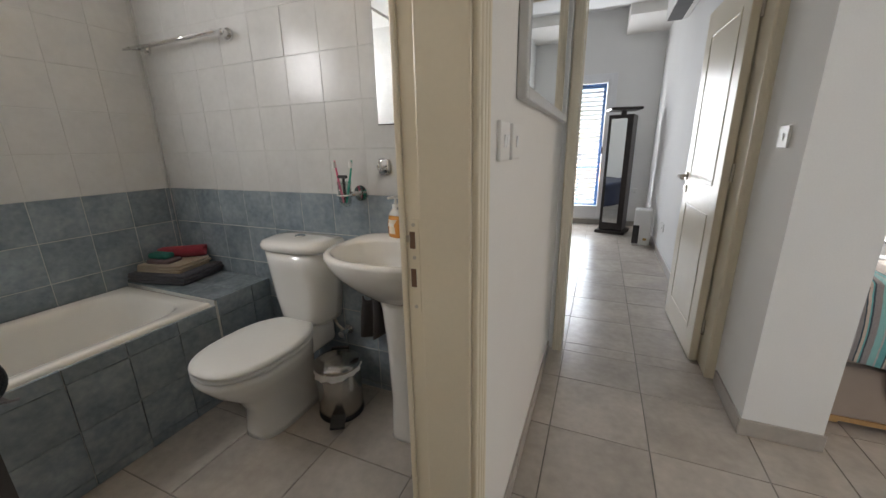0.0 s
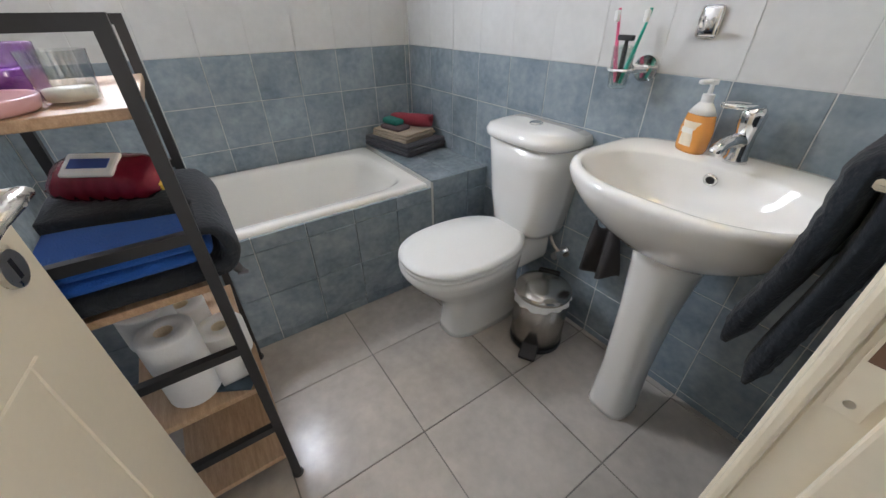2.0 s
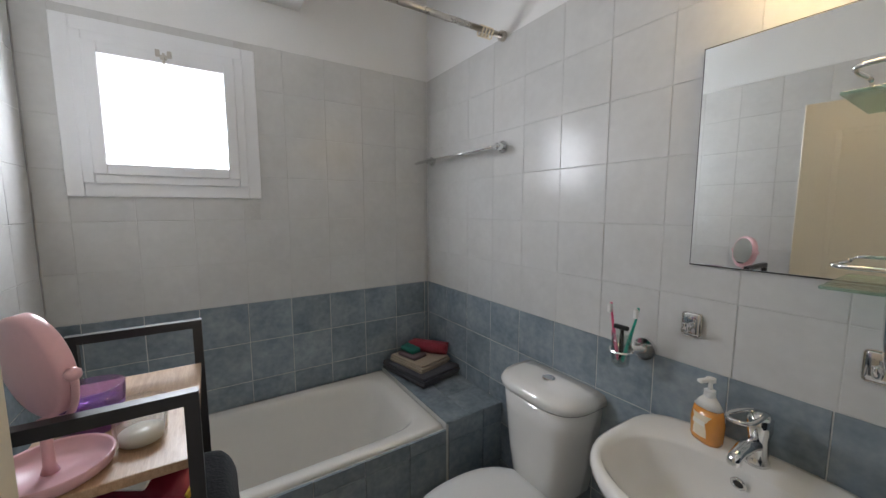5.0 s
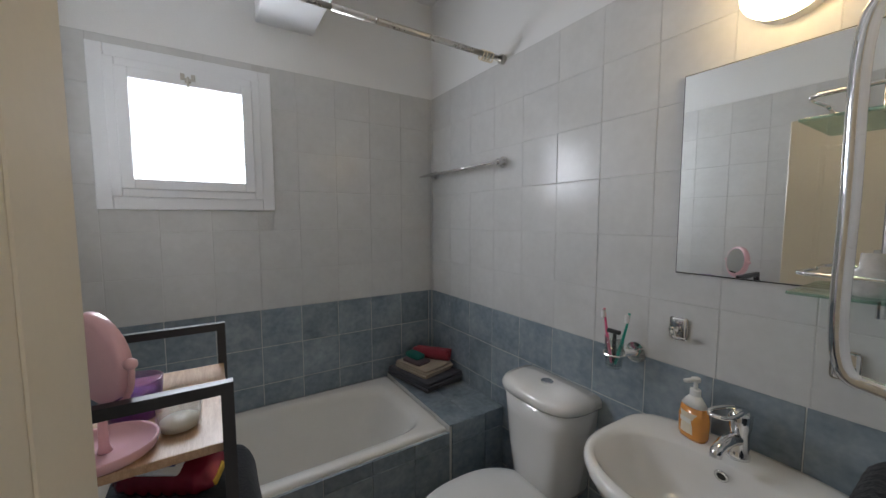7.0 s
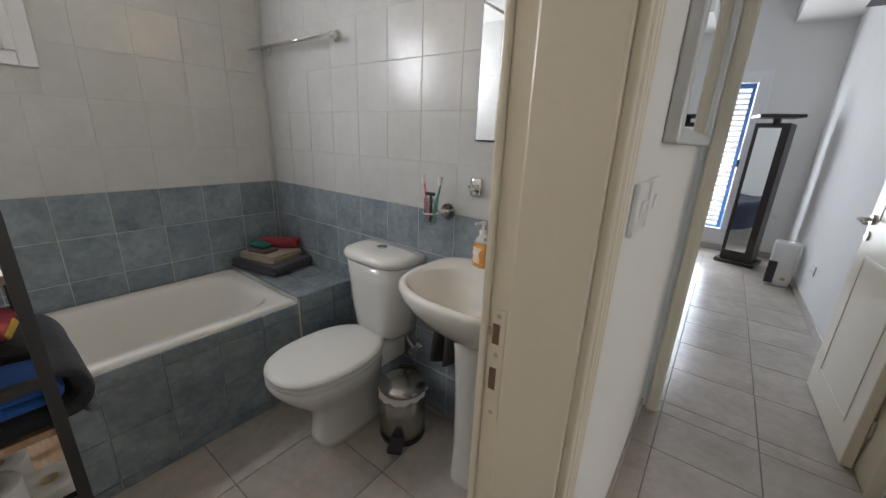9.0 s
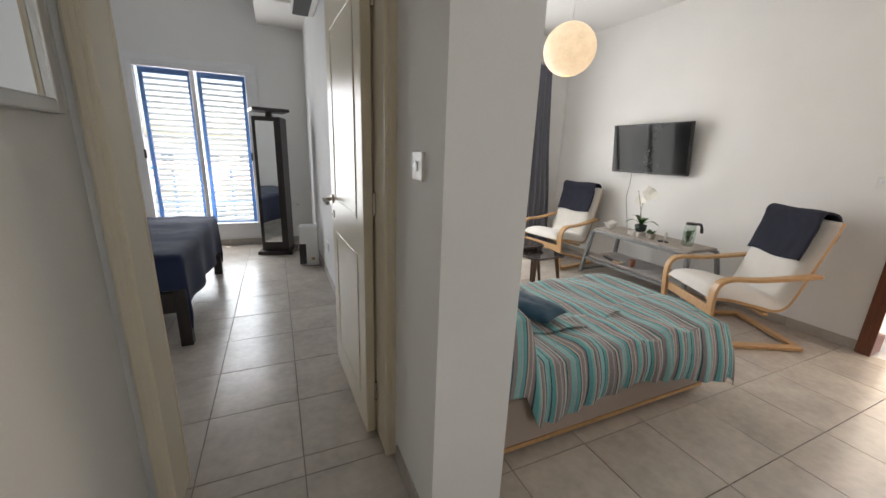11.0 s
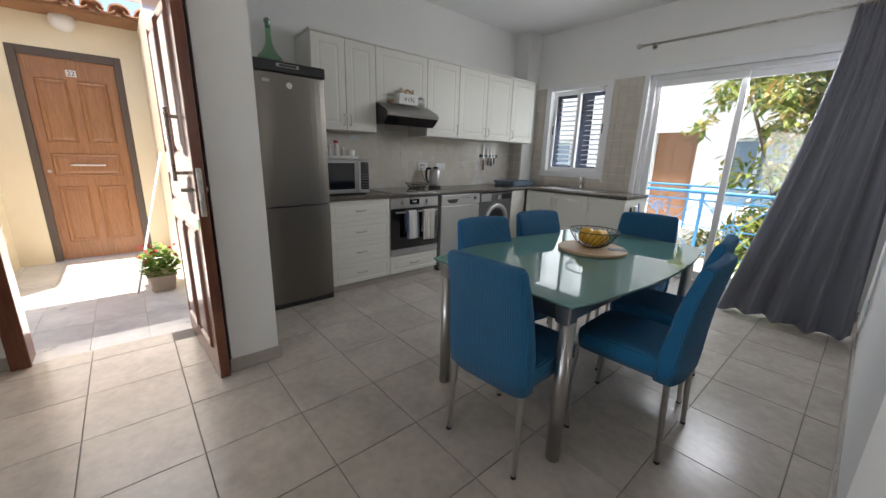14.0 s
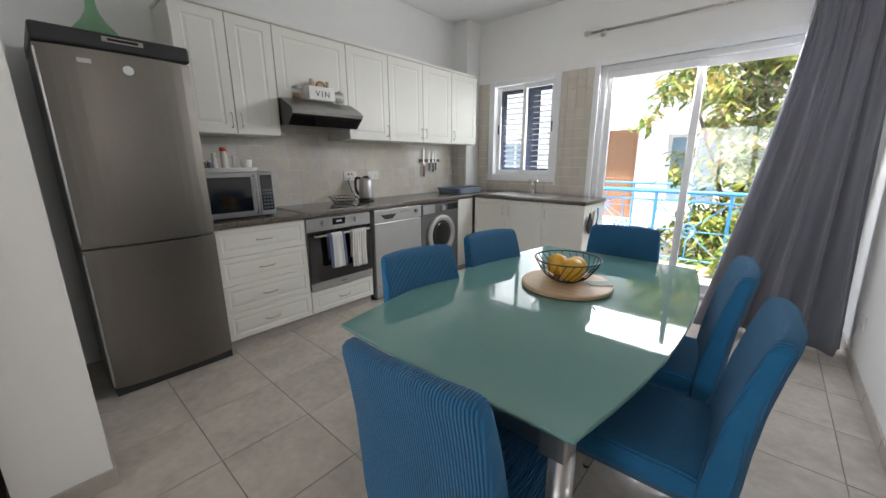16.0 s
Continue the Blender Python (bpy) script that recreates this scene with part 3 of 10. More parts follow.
for k in (-1, 1):
    lathe(bm, [(0.009, 0.0), (0.002, 0.0008)], 14, (k * 0.011, 0.036, -0.0305))
bmesh.ops.rotate(bm, verts=bm.verts[:], cent=(0, 0, 0), matrix=Matrix.Rotation(radians(90), 3, "X"))
part("fruit_mark", bm, mat("orange_print", (0.75, 0.28, 0.04), 0.5), lab)

# toothbrush holder, hooks, rails
holder = thing("toothbrush_holder", "glass tumbler in a chrome wall ring with toothbrushes", "toothbrush holder", pose(-1.19, 0.935, 1.055))
bm = bmesh.new()
tube(bm, [(0, 0, 0), (0, -0.012, 0)], 0.036, 22)
tube(bm, [(0, -0.01, 0), (-0.02, -0.05, 0)], 0.012, 12)
tube(bm, [(-0.035 + 0.034 * math.cos(a), -0.082 + 0.034 * math.sin(a), 0) for a in (2 * math.pi * k / 24 for k in range(24))], 0.004, 6, True)
part("ring_mount", bm, M_CHROME, holder)
bm = bmesh.new()
lathe(bm, [(0.022, -0.05), (0.026, -0.045), (0.032, 0.06), (0.030, 0.06), (0.024, -0.04), (0.002, -0.042)], 20, (-0.035, -0.082, 0))
part("tumbler", bm, glass_mat("tumbler_glass", (0.9, 0.93, 0.92), 0.02, 1.45), holder, smooth=True).visible_shadow = False
for nm, cols, x, lean in (("toothbrush", (0.75, 0.12, 0.25), -0.053, -0.022), ("toothbrush", (0.02, 0.36, 0.26), -0.021, 0.028)):
    mm = mat("brush_plastic", cols, 0.3, 0, 60, 8, 0.08, 0.0)
    bm = bmesh.new()
    tube(bm, [(-0.035 + (x + 0.035) * 0.4, -0.082, -0.035), (x + lean * 0.3, -0.080, 0.03), (x + lean, -0.078, 0.115), (x + lean * 1.2, -0.078, 0.15)], [0.005, 0.006, 0.0035, 0.004], 8)
    b = part(nm, bm, mm, holder)
    part("bristles", one_box(x + lean * 1.1 - 0.006, -0.094, 0.118, x + lean * 1.1 + 0.006, -0.080, 0.146, 0.002), M_WHITEPLASTIC, b)
bm = bmesh.new()
tube(bm, [(-0.035, -0.082, -0.035), (-0.031, -0.088, 0.05), (-0.027, -0.094, 0.075)], [0.006, 0.007, 0.005], 8)
box(bm, -0.053, -0.104, 0.074, -0.005, -0.090, 0.088, 0.003)
part("razor", bm, M_BLACKPLASTIC, holder, "black disposable razor")

hook = thing("wall_hook", "square chrome robe hook on white tiles", "hook", pose(-1.057, 0.935, 1.174), "chrome robe hooks")
bm = bmesh.new()
box(bm, -0.026, -0.012, -0.036, 0.026, 0, 0.036, 0.010, 3)
part("hook_plate", bm, M_CHROME, hook, smooth=True)
bm = bmesh.new()
tube(bm, catmull([(0, -0.01, 0.0), (0, -0.035, -0.012), (0, -0.05, 0.0), (0, -0.052, 0.012)], 4), 0.008, 10, flat=1.0)
part("hook_arm", bm, M_CHROME, hook, smooth=True)
copy_thing(hook, pose(-0.696, 0.935, 1.176))


def towel_rail():
    t = thing("towel_rail", "double chrome towel rail above the bath", "towel rail", pose(-2.27, 0.935, 1.80))
    for x in (-0.26, 0.38):
        bm = bmesh.new()
        tube(bm, [(x, 0, 0), (x, -0.012, 0)], 0.028, 20)
        tube(bm, [(x, -0.01, 0), (x, -0.045, 0)], 0.016, 14)
        tube(bm, [(x, -0.045, 0), (x, -0.10, -0.012)], 0.009, 10)
        part("bracket", bm, M_CHROME, t, smooth=False)
    for y, z in ((-0.05, 0.0), (-0.095, -0.012)):
        bm = bmesh.new()
        tube(bm, [(-0.31, y, z), (0.40, y, z)], 0.007, 10)
        part("rail", bm, M_CHROME, t, smooth=True)


towel_rail()

mir = thing("bathroom_mirror", "rectangular frameless mirror with worn dark edges", "mirror", pose(-0.775, 0.935, 1.65))
part("backing", one_box(-0.30, -0.006, -0.30, 0.30, 0, 0.30), M_BLACKMETAL, mir)
part("mirror_glass", one_box(-0.297, -0.0105, -0.2965, 0.297, -0.0065, 0.2965, 0.001), M_MIRROR, mir)

bl = thing("wall_lamp", "lit oval white glass wall lamp above the mirror", "wall lamp", pose(-0.84, 0.935, 2.085))
bm = bmesh.new()
loft(bm, [[(x, -yy, z) for x, z, yy in ((p[0], p[1], d) for p in oval(0, 0, 0, a, b, 2, 28))] for d, a, b in ((0.0, 0.085, 0.075), (0.04, 0.085, 0.075), (0.045, 0.075, 0.065))])
part("lamp_base", bm, M_WHITEPLASTIC, bl)
bm = bmesh.new()
loft(bm, [[(p[0], -d, p[1]) for p in oval(0, 0, 0, a, b, 2, 28)] for d, a, b in ((0.045, 0.088, 0.078), (0.06, 0.09, 0.08), (0.085, 0.075, 0.066), (0.1, 0.045, 0.04), (0.104, 0.01, 0.008))])
part("lamp_glass", bm, lamp_mat("lit_opal_glass", (1.0, 0.70, 0.32), 7.0), bl, "lit warm opal glass", smooth=True)

# glass corner shelves and grab bar
gsh = thing("glass_wall_shelf", "two glass shelves on chrome posts beside the mirror", "wall shelf", pose(-0.62, 0.93, 0))
M_SHELFGLASS = glass_mat("shelf_glass", (0.72, 0.90, 0.84), 0.0, 1.6)
for z in (1.348, 1.731):
    sg = part("glass_shelf", one_box(-0.158, -0.135, z, 0.098, -0.005, z + 0.007, 0.001), M_SHELFGLASS, gsh)
    sg.visible_shadow = False
    bm = bmesh.new()
    tube(bm, catmull([(-0.14, -0.012, z + 0.05), (-0.143, -0.12, z + 0.05), (-0.08, -0.138, z + 0.05), (0.095, -0.138, z + 0.05)], 5), 0.0045, 8)
    part("guard_rail", bm, M_CHROME, gsh, smooth=True)
for x in (-0.03,):
    bm = bmesh.new()
    tube(bm, [(x, -0.012, 1.3), (x, -0.012, 1.88)], 0.008, 10)
    part("post", bm, M_CHROME, gsh)
can = thing("spray_can", "tall gold and brown spray can on the glass shelf", "spray can", pose(-0.64, 0.87, 1.739))
bm = bmesh.new()
lathe(bm, [(0.027, 0), (0.028, 0.004), (0.028, 0.19), (0.024, 0.2), (0.002, 0.201)], 22)
part("can_body", bm, mat("gold_can", (0.42, 0.29, 0.14), 0.25, 0.6, 60, 6, 0.1, 0.0), can, smooth=True)
bm = bmesh.new()
lathe(bm, [(0.022, 0.201), (0.022, 0.235), (0.015, 0.245), (0.002, 0.245)], 18)
part("cap", bm, mat("brown_cap", (0.12, 0.06, 0.03), 0.4), can, smooth=True)
jar = thing("cosmetic_jar", "small clear wrapped jar on the glass shelf", "jar", pose(-0.66, 0.86, 1.356))
bm = bmesh.new()
lathe(bm, [(0.028, 0), (0.03, 0.01), (0.03, 0.05), (0.02, 0.06), (0.018, 0.09), (0.002, 0.092)], 18)
part("jar_body", bm, mat("wrapped_plastic", (0.55, 0.54, 0.53), 0.2, 0, 60, 14, 0.2, 0.3), jar, smooth=True)
bar = thing("grab_bar", "bent chrome grab bar fixed beside the door", "grab bar", pose(-0.51, 0.55, 0))
bm = bmesh.new()
tube(bm, catmull([(0, 0, 1.85), (-0.09, 0, 1.855), (-0.135, 0, 1.81), (-0.138, 0, 1.55), (-0.135, 0, 1.30), (-0.09, 0, 1.255), (0, 0, 1.26)], 6), 0.0125, 12)
part("tube", bm, M_CHROME, bar, smooth=True)

# curtain rod over the bath
rod = thing("shower_curtain_rod", "worn metal shower curtain rod across the room", "curtain rod", pose(-1.905, 0, 2.295))
bm = bmesh.new()
tube(bm, [(0, 0.934, 0), (0, 0.10, 0)], 0.0125, 12)
tube(bm, [(0, 0.12, 0), (0, -0.819, 0)], 0.0105, 12)
part("rod_tube", bm, M_NICKEL, rod, smooth=True)
bm = bmesh.new()
tube(bm, [(0, 0.936, 0), (0, 0.915, 0)], 0.022, 16)
part("end_cap", bm, M_NICKEL, rod)
for k in range(4):
    y = 0.80 + 0.018 * k
    bm = bmesh.new()
    tube(bm, [(0.021 * math.cos(a), y + 0.004 * math.sin(3 * a), -0.008 + 0.021 * math.sin(a)) for a in (2 * math.pi * i / 16 for i in range(16))], 0.0032, 6, True)
    part("curtain_ring", bm, M_LABEL, rod, "cream plastic curtain ring")
tagged(link_mesh("ceiling_beam", one_box(-2.61, -0.075, 2.50, -1.70, 0.20, H, 0.004), M_CEIL), "white painted boxed beam under the ceiling", "beam", kind="structure")

# window
bw = thing("window_bathroom", "white framed top-hung frosted bathroom window", "window", pose(-2.61, -0.365, 1.91), kind="structure")
for nm, o, i, x0, x1 in (("window_trim", 0.345, 0.29, -0.0, 0.022), ("window_frame", 0.292, 0.255, -0.03, 0.034), ("sash", 0.257, 0.212, -0.02, 0.044)):
    bm = bmesh.new()
    for b in ((-o, -o, -i, o), (i, -o, o, o), (-i, -o, i, -i), (-i, i, i, o)):
        box(bm, x0, b[0], b[1], x1, b[2], b[3], 0.004, 2)
    part(nm, bm, M_ALU, bw)
# Opaque pane; its own emission stands in for daylight through the frosted glass.
M_FROST = lamp_mat("glowing_frosted_glass", (0.95, 0.98, 1.0), 2.0)
part("pane", one_box(0.010, -0.213, -0.213, 0.016, 0.213, 0.213), M_FROST, bw, "frosted glass pane glowing in place of daylight")
bm = bmesh.new()
for dx in (-0.02, 0.02):
    box(bm, 0.044, dx - 0.008, 0.235, 0.058, dx + 0.008, 0.262, 0.002)
box(bm, 0.044, -0.012, 0.225, 0.052, 0.012, 0.245, 0.002)
tube(bm, [(0.052, 0, 0.25), (0.056, 0, 0.20)], 0.005, 8)
part("latch", bm, M_NICKEL, bw)


# cloth helpers
def folded_stack(bm, x0, y0, x1, y1, z0, z1, layers=3, seed=1, r=0.4):
    """A folded cloth: stacked rounded layers with uneven edges."""
    rnd = random.Random(seed)
    h = (z1 - z0) / layers
    for k in range(layers):
        a, b, c, d = (rnd.uniform(-0.008, 0.008) for _ in range(4))
        vs = box(bm, x0 + a, y0 + b, z0 + k * h, x1 + c, y1 + d, z0 + (k + 1) * h * 0.999, h * r, 3)
        for v in vs:
            v.co.z += 0.004 * math.sin(v.co.x * 31 + seed) * math.cos(v.co.y * 27 + k)


def towel_mat(name, c, rough=0.95, fine=260, bump=0.9):
    return mat(name, c, rough, 0, fine, 7, 0.14, bump, 0.03, sheen=0.08, depth=0.004)


M_TGREY = towel_mat("grey_towel", (0.055, 0.055, 0.065))
M_TBEIGE = towel_mat("beige_towel", (0.38, 0.31, 0.23))
M_TRED = towel_mat("red_towel", (0.27, 0.03, 0.045))
M_TBLUE = towel_mat("blue_towel", (0.012, 0.085, 0.36))
M_TBLACK = towel_mat("charcoal_towel", (0.010, 0.0135, 0.019), fine=130)
for nm, lab_, m, b, mt, n in (("bath_towel", "folded dark grey towel on the bath ledge", pose(-2.40, 0.765, 0.556, 0, 0, 12), (-0.185, -0.14, 0, 0.185, 0.14, 0.055), M_TGREY, 3),
                              ("hand_towel", "folded beige hand towel on a grey towel", pose(-2.41, 0.765, 0.612, 0, 0, 14), (-0.135, -0.11, 0, 0.135, 0.11, 0.042), M_TBEIGE, 3),
                              ("sponge_cloth", "small folded grey cloth on the beige towel", pose(-2.41, 0.72, 0.655, 0, 0, 16), (-0.07, -0.05, 0, 0.07, 0.05, 0.022), mat("mauve_cloth", (0.12, 0.085, 0.09), 0.95, 0, 200, 9, 0.1, 0.6), 1),
                              ("sponge", "green scouring sponge on the folded towels", pose(-2.43, 0.72, 0.678, 0, 0, 14), (-0.055, -0.035, 0, 0.055, 0.035, 0.03), mat("green_sponge", (0.015, 0.14, 0.11), 0.9, 0, 220, 12, 0.15, 0.8), 1)):
    ob = bmesh.new()
    folded_stack(ob, *b[:2], b[3], b[4], b[2], b[5], n, 4, 0.42)
    o = tagged(link_mesh(nm, ob, mt, smooth=True), lab_, nm.replace("_", " "))
    o.matrix_basis = m
bm = bmesh.new()
spiral = [Vector((0, (0.010 + 0.0058 * q) * math.cos(q), 0.046 + (0.010 + 0.0058 * q) * math.sin(q) * 0.92)) for q in (2 * math.pi * 1.05 * k / 40 for k in range(41))]
rings = []
for k in range(17):
    x = -0.115 + 0.23 * k / 16
    half = 0.0085 * (1 - 0.5 * abs(2 * k / 16 - 1) ** 10)
    left, right = [], []
    for i, p in enumerate(spiral):
        d = (spiral[min(i + 1, 40)] - spiral[max(i - 1, 0)]).normalized()
        n_ = Vector((0, -d.z, d.y))
        c = p + Vector((x + 0.004 * math.sin(i * 0.3), 0, 0.002 * noise.noise(Vector((x * 20, i * 0.3, 0)))))
        left.append(c + n_ * half)
        right.append(c - n_ * half)
    rings.append(left + right[::-1])
loft(bm, rings)
bmesh.ops.recalc_face_normals(bm, faces=bm.faces[:])
o = tagged(link_mesh("rolled_towel", bm, M_TRED, smooth=True), "rolled dark red towel lying on the folded towels", "towel")
o.matrix_basis = pose(-2.405, 0.818, 0.652, 0, 0, 38)


M_BINSTEEL = mat("polished_bin_steel", (0.50, 0.48, 0.45), 0.2, 1.0, 60, 5, 0.05, 0.02, 0.05)


def pedal_bin():
    t = thing("pedal_bin", "small polished steel pedal bin with a white liner", "pedal bin", pose(-1.262, 0.73, 0, 0, 0, 30))
    bm = bmesh.new()
    lathe(bm, [(0.102, 0.0), (0.106, 0.004), (0.106, 0.252), (0.104, 0.256)], 40)
    part("bin_body", bm, M_BINSTEEL, t, smooth=True)
    bm = bmesh.new()
    lathe(bm, [(0.107, 0.0), (0.109, 0.005), (0.109, 0.018), (0.107, 0.022)], 40)
    part("base_ring", bm, M_BLACKPLASTIC, t)
    bm = bmesh.new()
    lathe(bm, [(0.107, 0.256), (0.110, 0.260), (0.110, 0.274), (0.104, 0.281), (0.06, 0.292), (0.002, 0.296)], 40)
    part("bin_lid", bm, M_BINSTEEL, t, smooth=True)
    bm = bmesh.new()
    sheet(bm, 72, 4, lambda u, v: ((0.1075 + 0.004 * v * (1 + math.sin(u * 88))) * math.cos(u * 2 * math.pi), (0.1075 + 0.004 * v * (1 + math.sin(u * 88))) * math.sin(u * 2 * math.pi), 0.2575 - v * (0.022 + 0.012 * math.sin(u * 2 * math.pi + 4.0) + 0.004 * math.sin(u * 43))), True)
    part("liner", bm, M_WHITEPLASTIC, t, "white plastic liner edge", True)
    bm = bmesh.new()
    vs = box(bm, -0.034, -0.165, 0.014, 0.034, -0.10, 0.030, 0.006, 2)
    for v in vs:
        v.co.z += (v.co.y + 0.165) * 0.35
    part("pedal", bm, M_BLACKPLASTIC, t)
    bm = bmesh.new()
    box(bm, -0.045, 0.098, 0.20, 0.045, 0.122, 0.285, 0.006, 2)
    part("hinge_block", bm, M_BLACKPLASTIC, t)


pedal_bin()
valve = thing("stop_valve", "small chrome stop valve with hose at the tiles", "valve", pose(-1.335, 0.935, 0.33))
bm = bmesh.new()
tube(bm, [(0, 0, 0), (0, -0.008, 0)], 0.026, 18)
tube(bm, [(0, -0.005, 0), (0, -0.055, 0)], 0.011, 12)
tube(bm, [(0, -0.05, 0), (0, -0.075, 0)], 0.017, 12)
part("valve_body", bm, M_CHROME, valve)
bm = bmesh.new()
tube(bm, catmull([(0, -0.035, 0), (-0.04, -0.04, 0.03), (-0.09, -0.02, 0.07), (-0.12, -0.015, 0.10)], 5), 0.007, 8)
part("hose", bm, M_NICKEL, valve, smooth=True)
bm = bmesh.new()
sheet(bm, 14, 14, lambda u, v: (-0.06 + 0.12 * u * (0.75 + 0.35 * v), -0.03 - 0.022 * math.sin(u * 9 + v * 2) * (0.4 + v) - 0.02 * v, 0.0 - 0.20 * v - 0.02 * math.sin(u * 5)))
thicken(bm, 0.006)
o = tagged(link_mesh("floor_cloth", bm, towel_mat("dark_cloth", (0.04, 0.035, 0.035)), smooth=True), "dark grey cloth hanging beside the pedestal", "cloth")
o.matrix_basis = pose(-1.145, 0.93, 0.55)
bm = bmesh.new()
drape = ([Vector((-0.633 + 0.028 * k / 24, 0, 0.715 + 0.31 * k / 24)) for k in range(25)] + [Vector((-0.585 + 0.02 * math.cos(q), 0, 1.025 + 0.02 * math.sin(q))) for q in (math.pi * (1 - k / 8) for k in range(1, 8))]
         + [Vector((-0.565 - 0.016 * k / 28, 0, 1.025 - 0.37 * k / 28)) for k in range(29)])
rings = []
for k in range(37):
    y = 0.415 + 0.36 * k / 36
    half = 0.0205 * (1 - 0.6 * abs(2 * k / 36 - 1) ** 10)
    left, right = [], []
    for i, p in enumerate(drape):
        d = (drape[min(i + 1, len(drape) - 1)] - drape[max(i - 1, 0)]).normalized()
        n_ = Vector((-d.z, 0, d.x))
        end = min(1.0, 0.45 + 0.25 * min(i, len(drape) - 1 - i))
        waffle = 0.0028 * math.sin(i * 1.1 + k * 0.95) * math.sin(i * 1.1 - k * 0.95) + 0.004 * noise.noise(Vector((y * 7, p.z * 6, p.x * 9)))
        c = p + Vector((0.006 * math.sin(p.z * 14 + y * 3), y, 0.008 * noise.noise(Vector((y * 6, p.x * 20, 1)))))
        left.append(c + n_ * (half * end + waffle))
        right.append(c - n_ * min(half * end, 0.0185))
    rings.append(left + right[::-1])
loft(bm, rings)
bmesh.ops.recalc_face_normals(bm, faces=bm.faces[:])
tagged(link_mesh("hanging_towel", bm, M_TBLACK, smooth=True), "thick charcoal waffle towel hanging on a rail", "towel")
trail = thing("side_towel_rail", "chrome rail on the wall holding charcoal towels", "towel rail", pose(-0.52, 0.6, 1.022))
bm = bmesh.new()
tube(bm, [(0, -0.175, 0), (-0.065, -0.175, 0), (-0.065, 0.24, 0), (0, 0.24, 0)], 0.008, 10)
part("rail", bm, M_CHROME, trail)
for y in (-0.175, 0.24):
    bm = bmesh.new()
    tube(bm, [(0.0, y, 0), (-0.008, y, 0)], 0.022, 16)
    part("rose", bm, M_CHROME, trail)


def ladder_shelf():
    t = thing("ladder_shelf", "black steel shelf rack with four oak-look boards", "shelf", pose(0, 0, 0))
    for x in (-1.312, -1.795):
        bm = bmesh.new()
        d = 0.011
        for y, lean in ((-0.296, 0.0), (-0.552, 0.0)):
            vs = box(bm, x - d, y - d, 0.006, x + d, y + d, 1.205)
            for v in vs:
                v.co.x += (1.2 - v.co.z) * (0.028 if x > -1.5 else -0.028)
        box(bm, x - d, -0.541, 1.183, x + d, -0.307, 1.205)
        part("frame", bm, M_BLACKMETAL, t)
        for z in (0.25, 0.55, 0.85):
            s = (1.2 - z) * (0.028 if x > -1.5 else -0.028)
            part("rung", one_box(x + s - 0.009, -0.541, z - 0.011, x + s + 0.009, -0.307, z + 0.011), M_BLACKMETAL, t)
        for y in (-0.296, -0.552):
            bm = bmesh.new()
            s = 0.0336 if x > -1.5 else -0.0336
            lathe(bm, [(0.015, 0.0), (0.017, 0.004), (0.015, 0.014), (0.002, 0.015)], 12, (x + s, y, 0))
            part("foot", bm, M_BLACKPLASTIC, t)
    for z in (1.062, 0.715, 0.385, 0.085):
        s = (1.2 - z) * 0.028 - 0.010
        part("board", one_box(-1.795 - s, -0.555, z, -1.312 + s, -0.293, z + 0.018, 0.0015), M_OAK, t, "oak-look laminate board")


ladder_shelf()
# things on the rack
candle = thing("purple_candle", "purple wax candle in a glass cup", "candle", pose(-1.535, -0.470, 1.080))
bm = bmesh.new()
lathe(bm, [(0.043, 0), (0.047, 0.004), (0.05, 0.045), (0.05, 0.048), (0.002, 0.046)], 26)
part("wax", bm, mat("purple_wax", (0.33, 0.14, 0.46), 0.3, 0, 60, 6, 0.15, 0.05, coat=0.3), candle, smooth=True)
bm = bmesh.new()
lathe(bm, [(0.045, 0), (0.049, 0.002), (0.054, 0.085), (0.052, 0.085), (0.051, 0.05)], 26)
part("cup", bm, glass_mat("violet_glass", (0.72, 0.52, 0.84), 0.02, 1.9), candle, smooth=True).visible_shadow = False
candle = thing("white_candle", "white candle in a ribbed clear glass", "candle", pose(-1.425, -0.382, 1.080))
bm = bmesh.new()
lathe(bm, [(0.033, 0.005), (0.0345, 0.022), (0.002, 0.023)], 26)
part("wax", bm, mat("ivory_wax", (0.74, 0.70, 0.60), 0.4), candle, smooth=True)
bm = bmesh.new()
sheet(bm, 48, 5, lambda u, v: ((0.037 + 0.006 * v + 0.0012 * math.sin(u * 2 * math.pi * 16)) * math.cos(u * 2 * math.pi), (0.037 + 0.006 * v + 0.0012 * math.sin(u * 2 * math.pi * 16)) * math.sin(u * 2 * math.pi), 0.001 + 0.076 * v), True)
part("glass_cup", bm, glass_mat("ribbed_glass", (0.80, 0.82, 0.82), 0.03, 2.1), candle, smooth=True).visible_shadow = False
M_PINK = mat("pink_plastic", (0.70, 0.42, 0.44), 0.32, 0, 90, 6, 0.04, 0.02)
pm = thing("make_up_mirror", "pink round make-up mirror on a tray base", "table mirror", pose(-1.39, -0.495, 1.080, 0, 0, 0))
bm = bmesh.new()
lathe(bm, [(0.072, 0), (0.078, 0.004), (0.082, 0.02), (0.080, 0.023), (0.076, 0.02), (0.070, 0.008), (0.002, 0.007)], 32)
part("tray", bm, M_PINK, pm, smooth=True)
bm = bmesh.new()
lathe(bm, [(0.012, 0.006), (0.008, 0.02), (0.007, 0.092), (0.009, 0.098), (0.002, 0.099)], 14)
part("stem", bm, M_PINK, pm, smooth=True)
bm = bmesh.new()
R = Matrix.Translation((0, 0, 0.188)) @ Matrix.Rotation(radians(38), 4, "Z") @ Matrix.Rotation(radians(96), 4, "X") @ Matrix.Scale(1.08, 4)
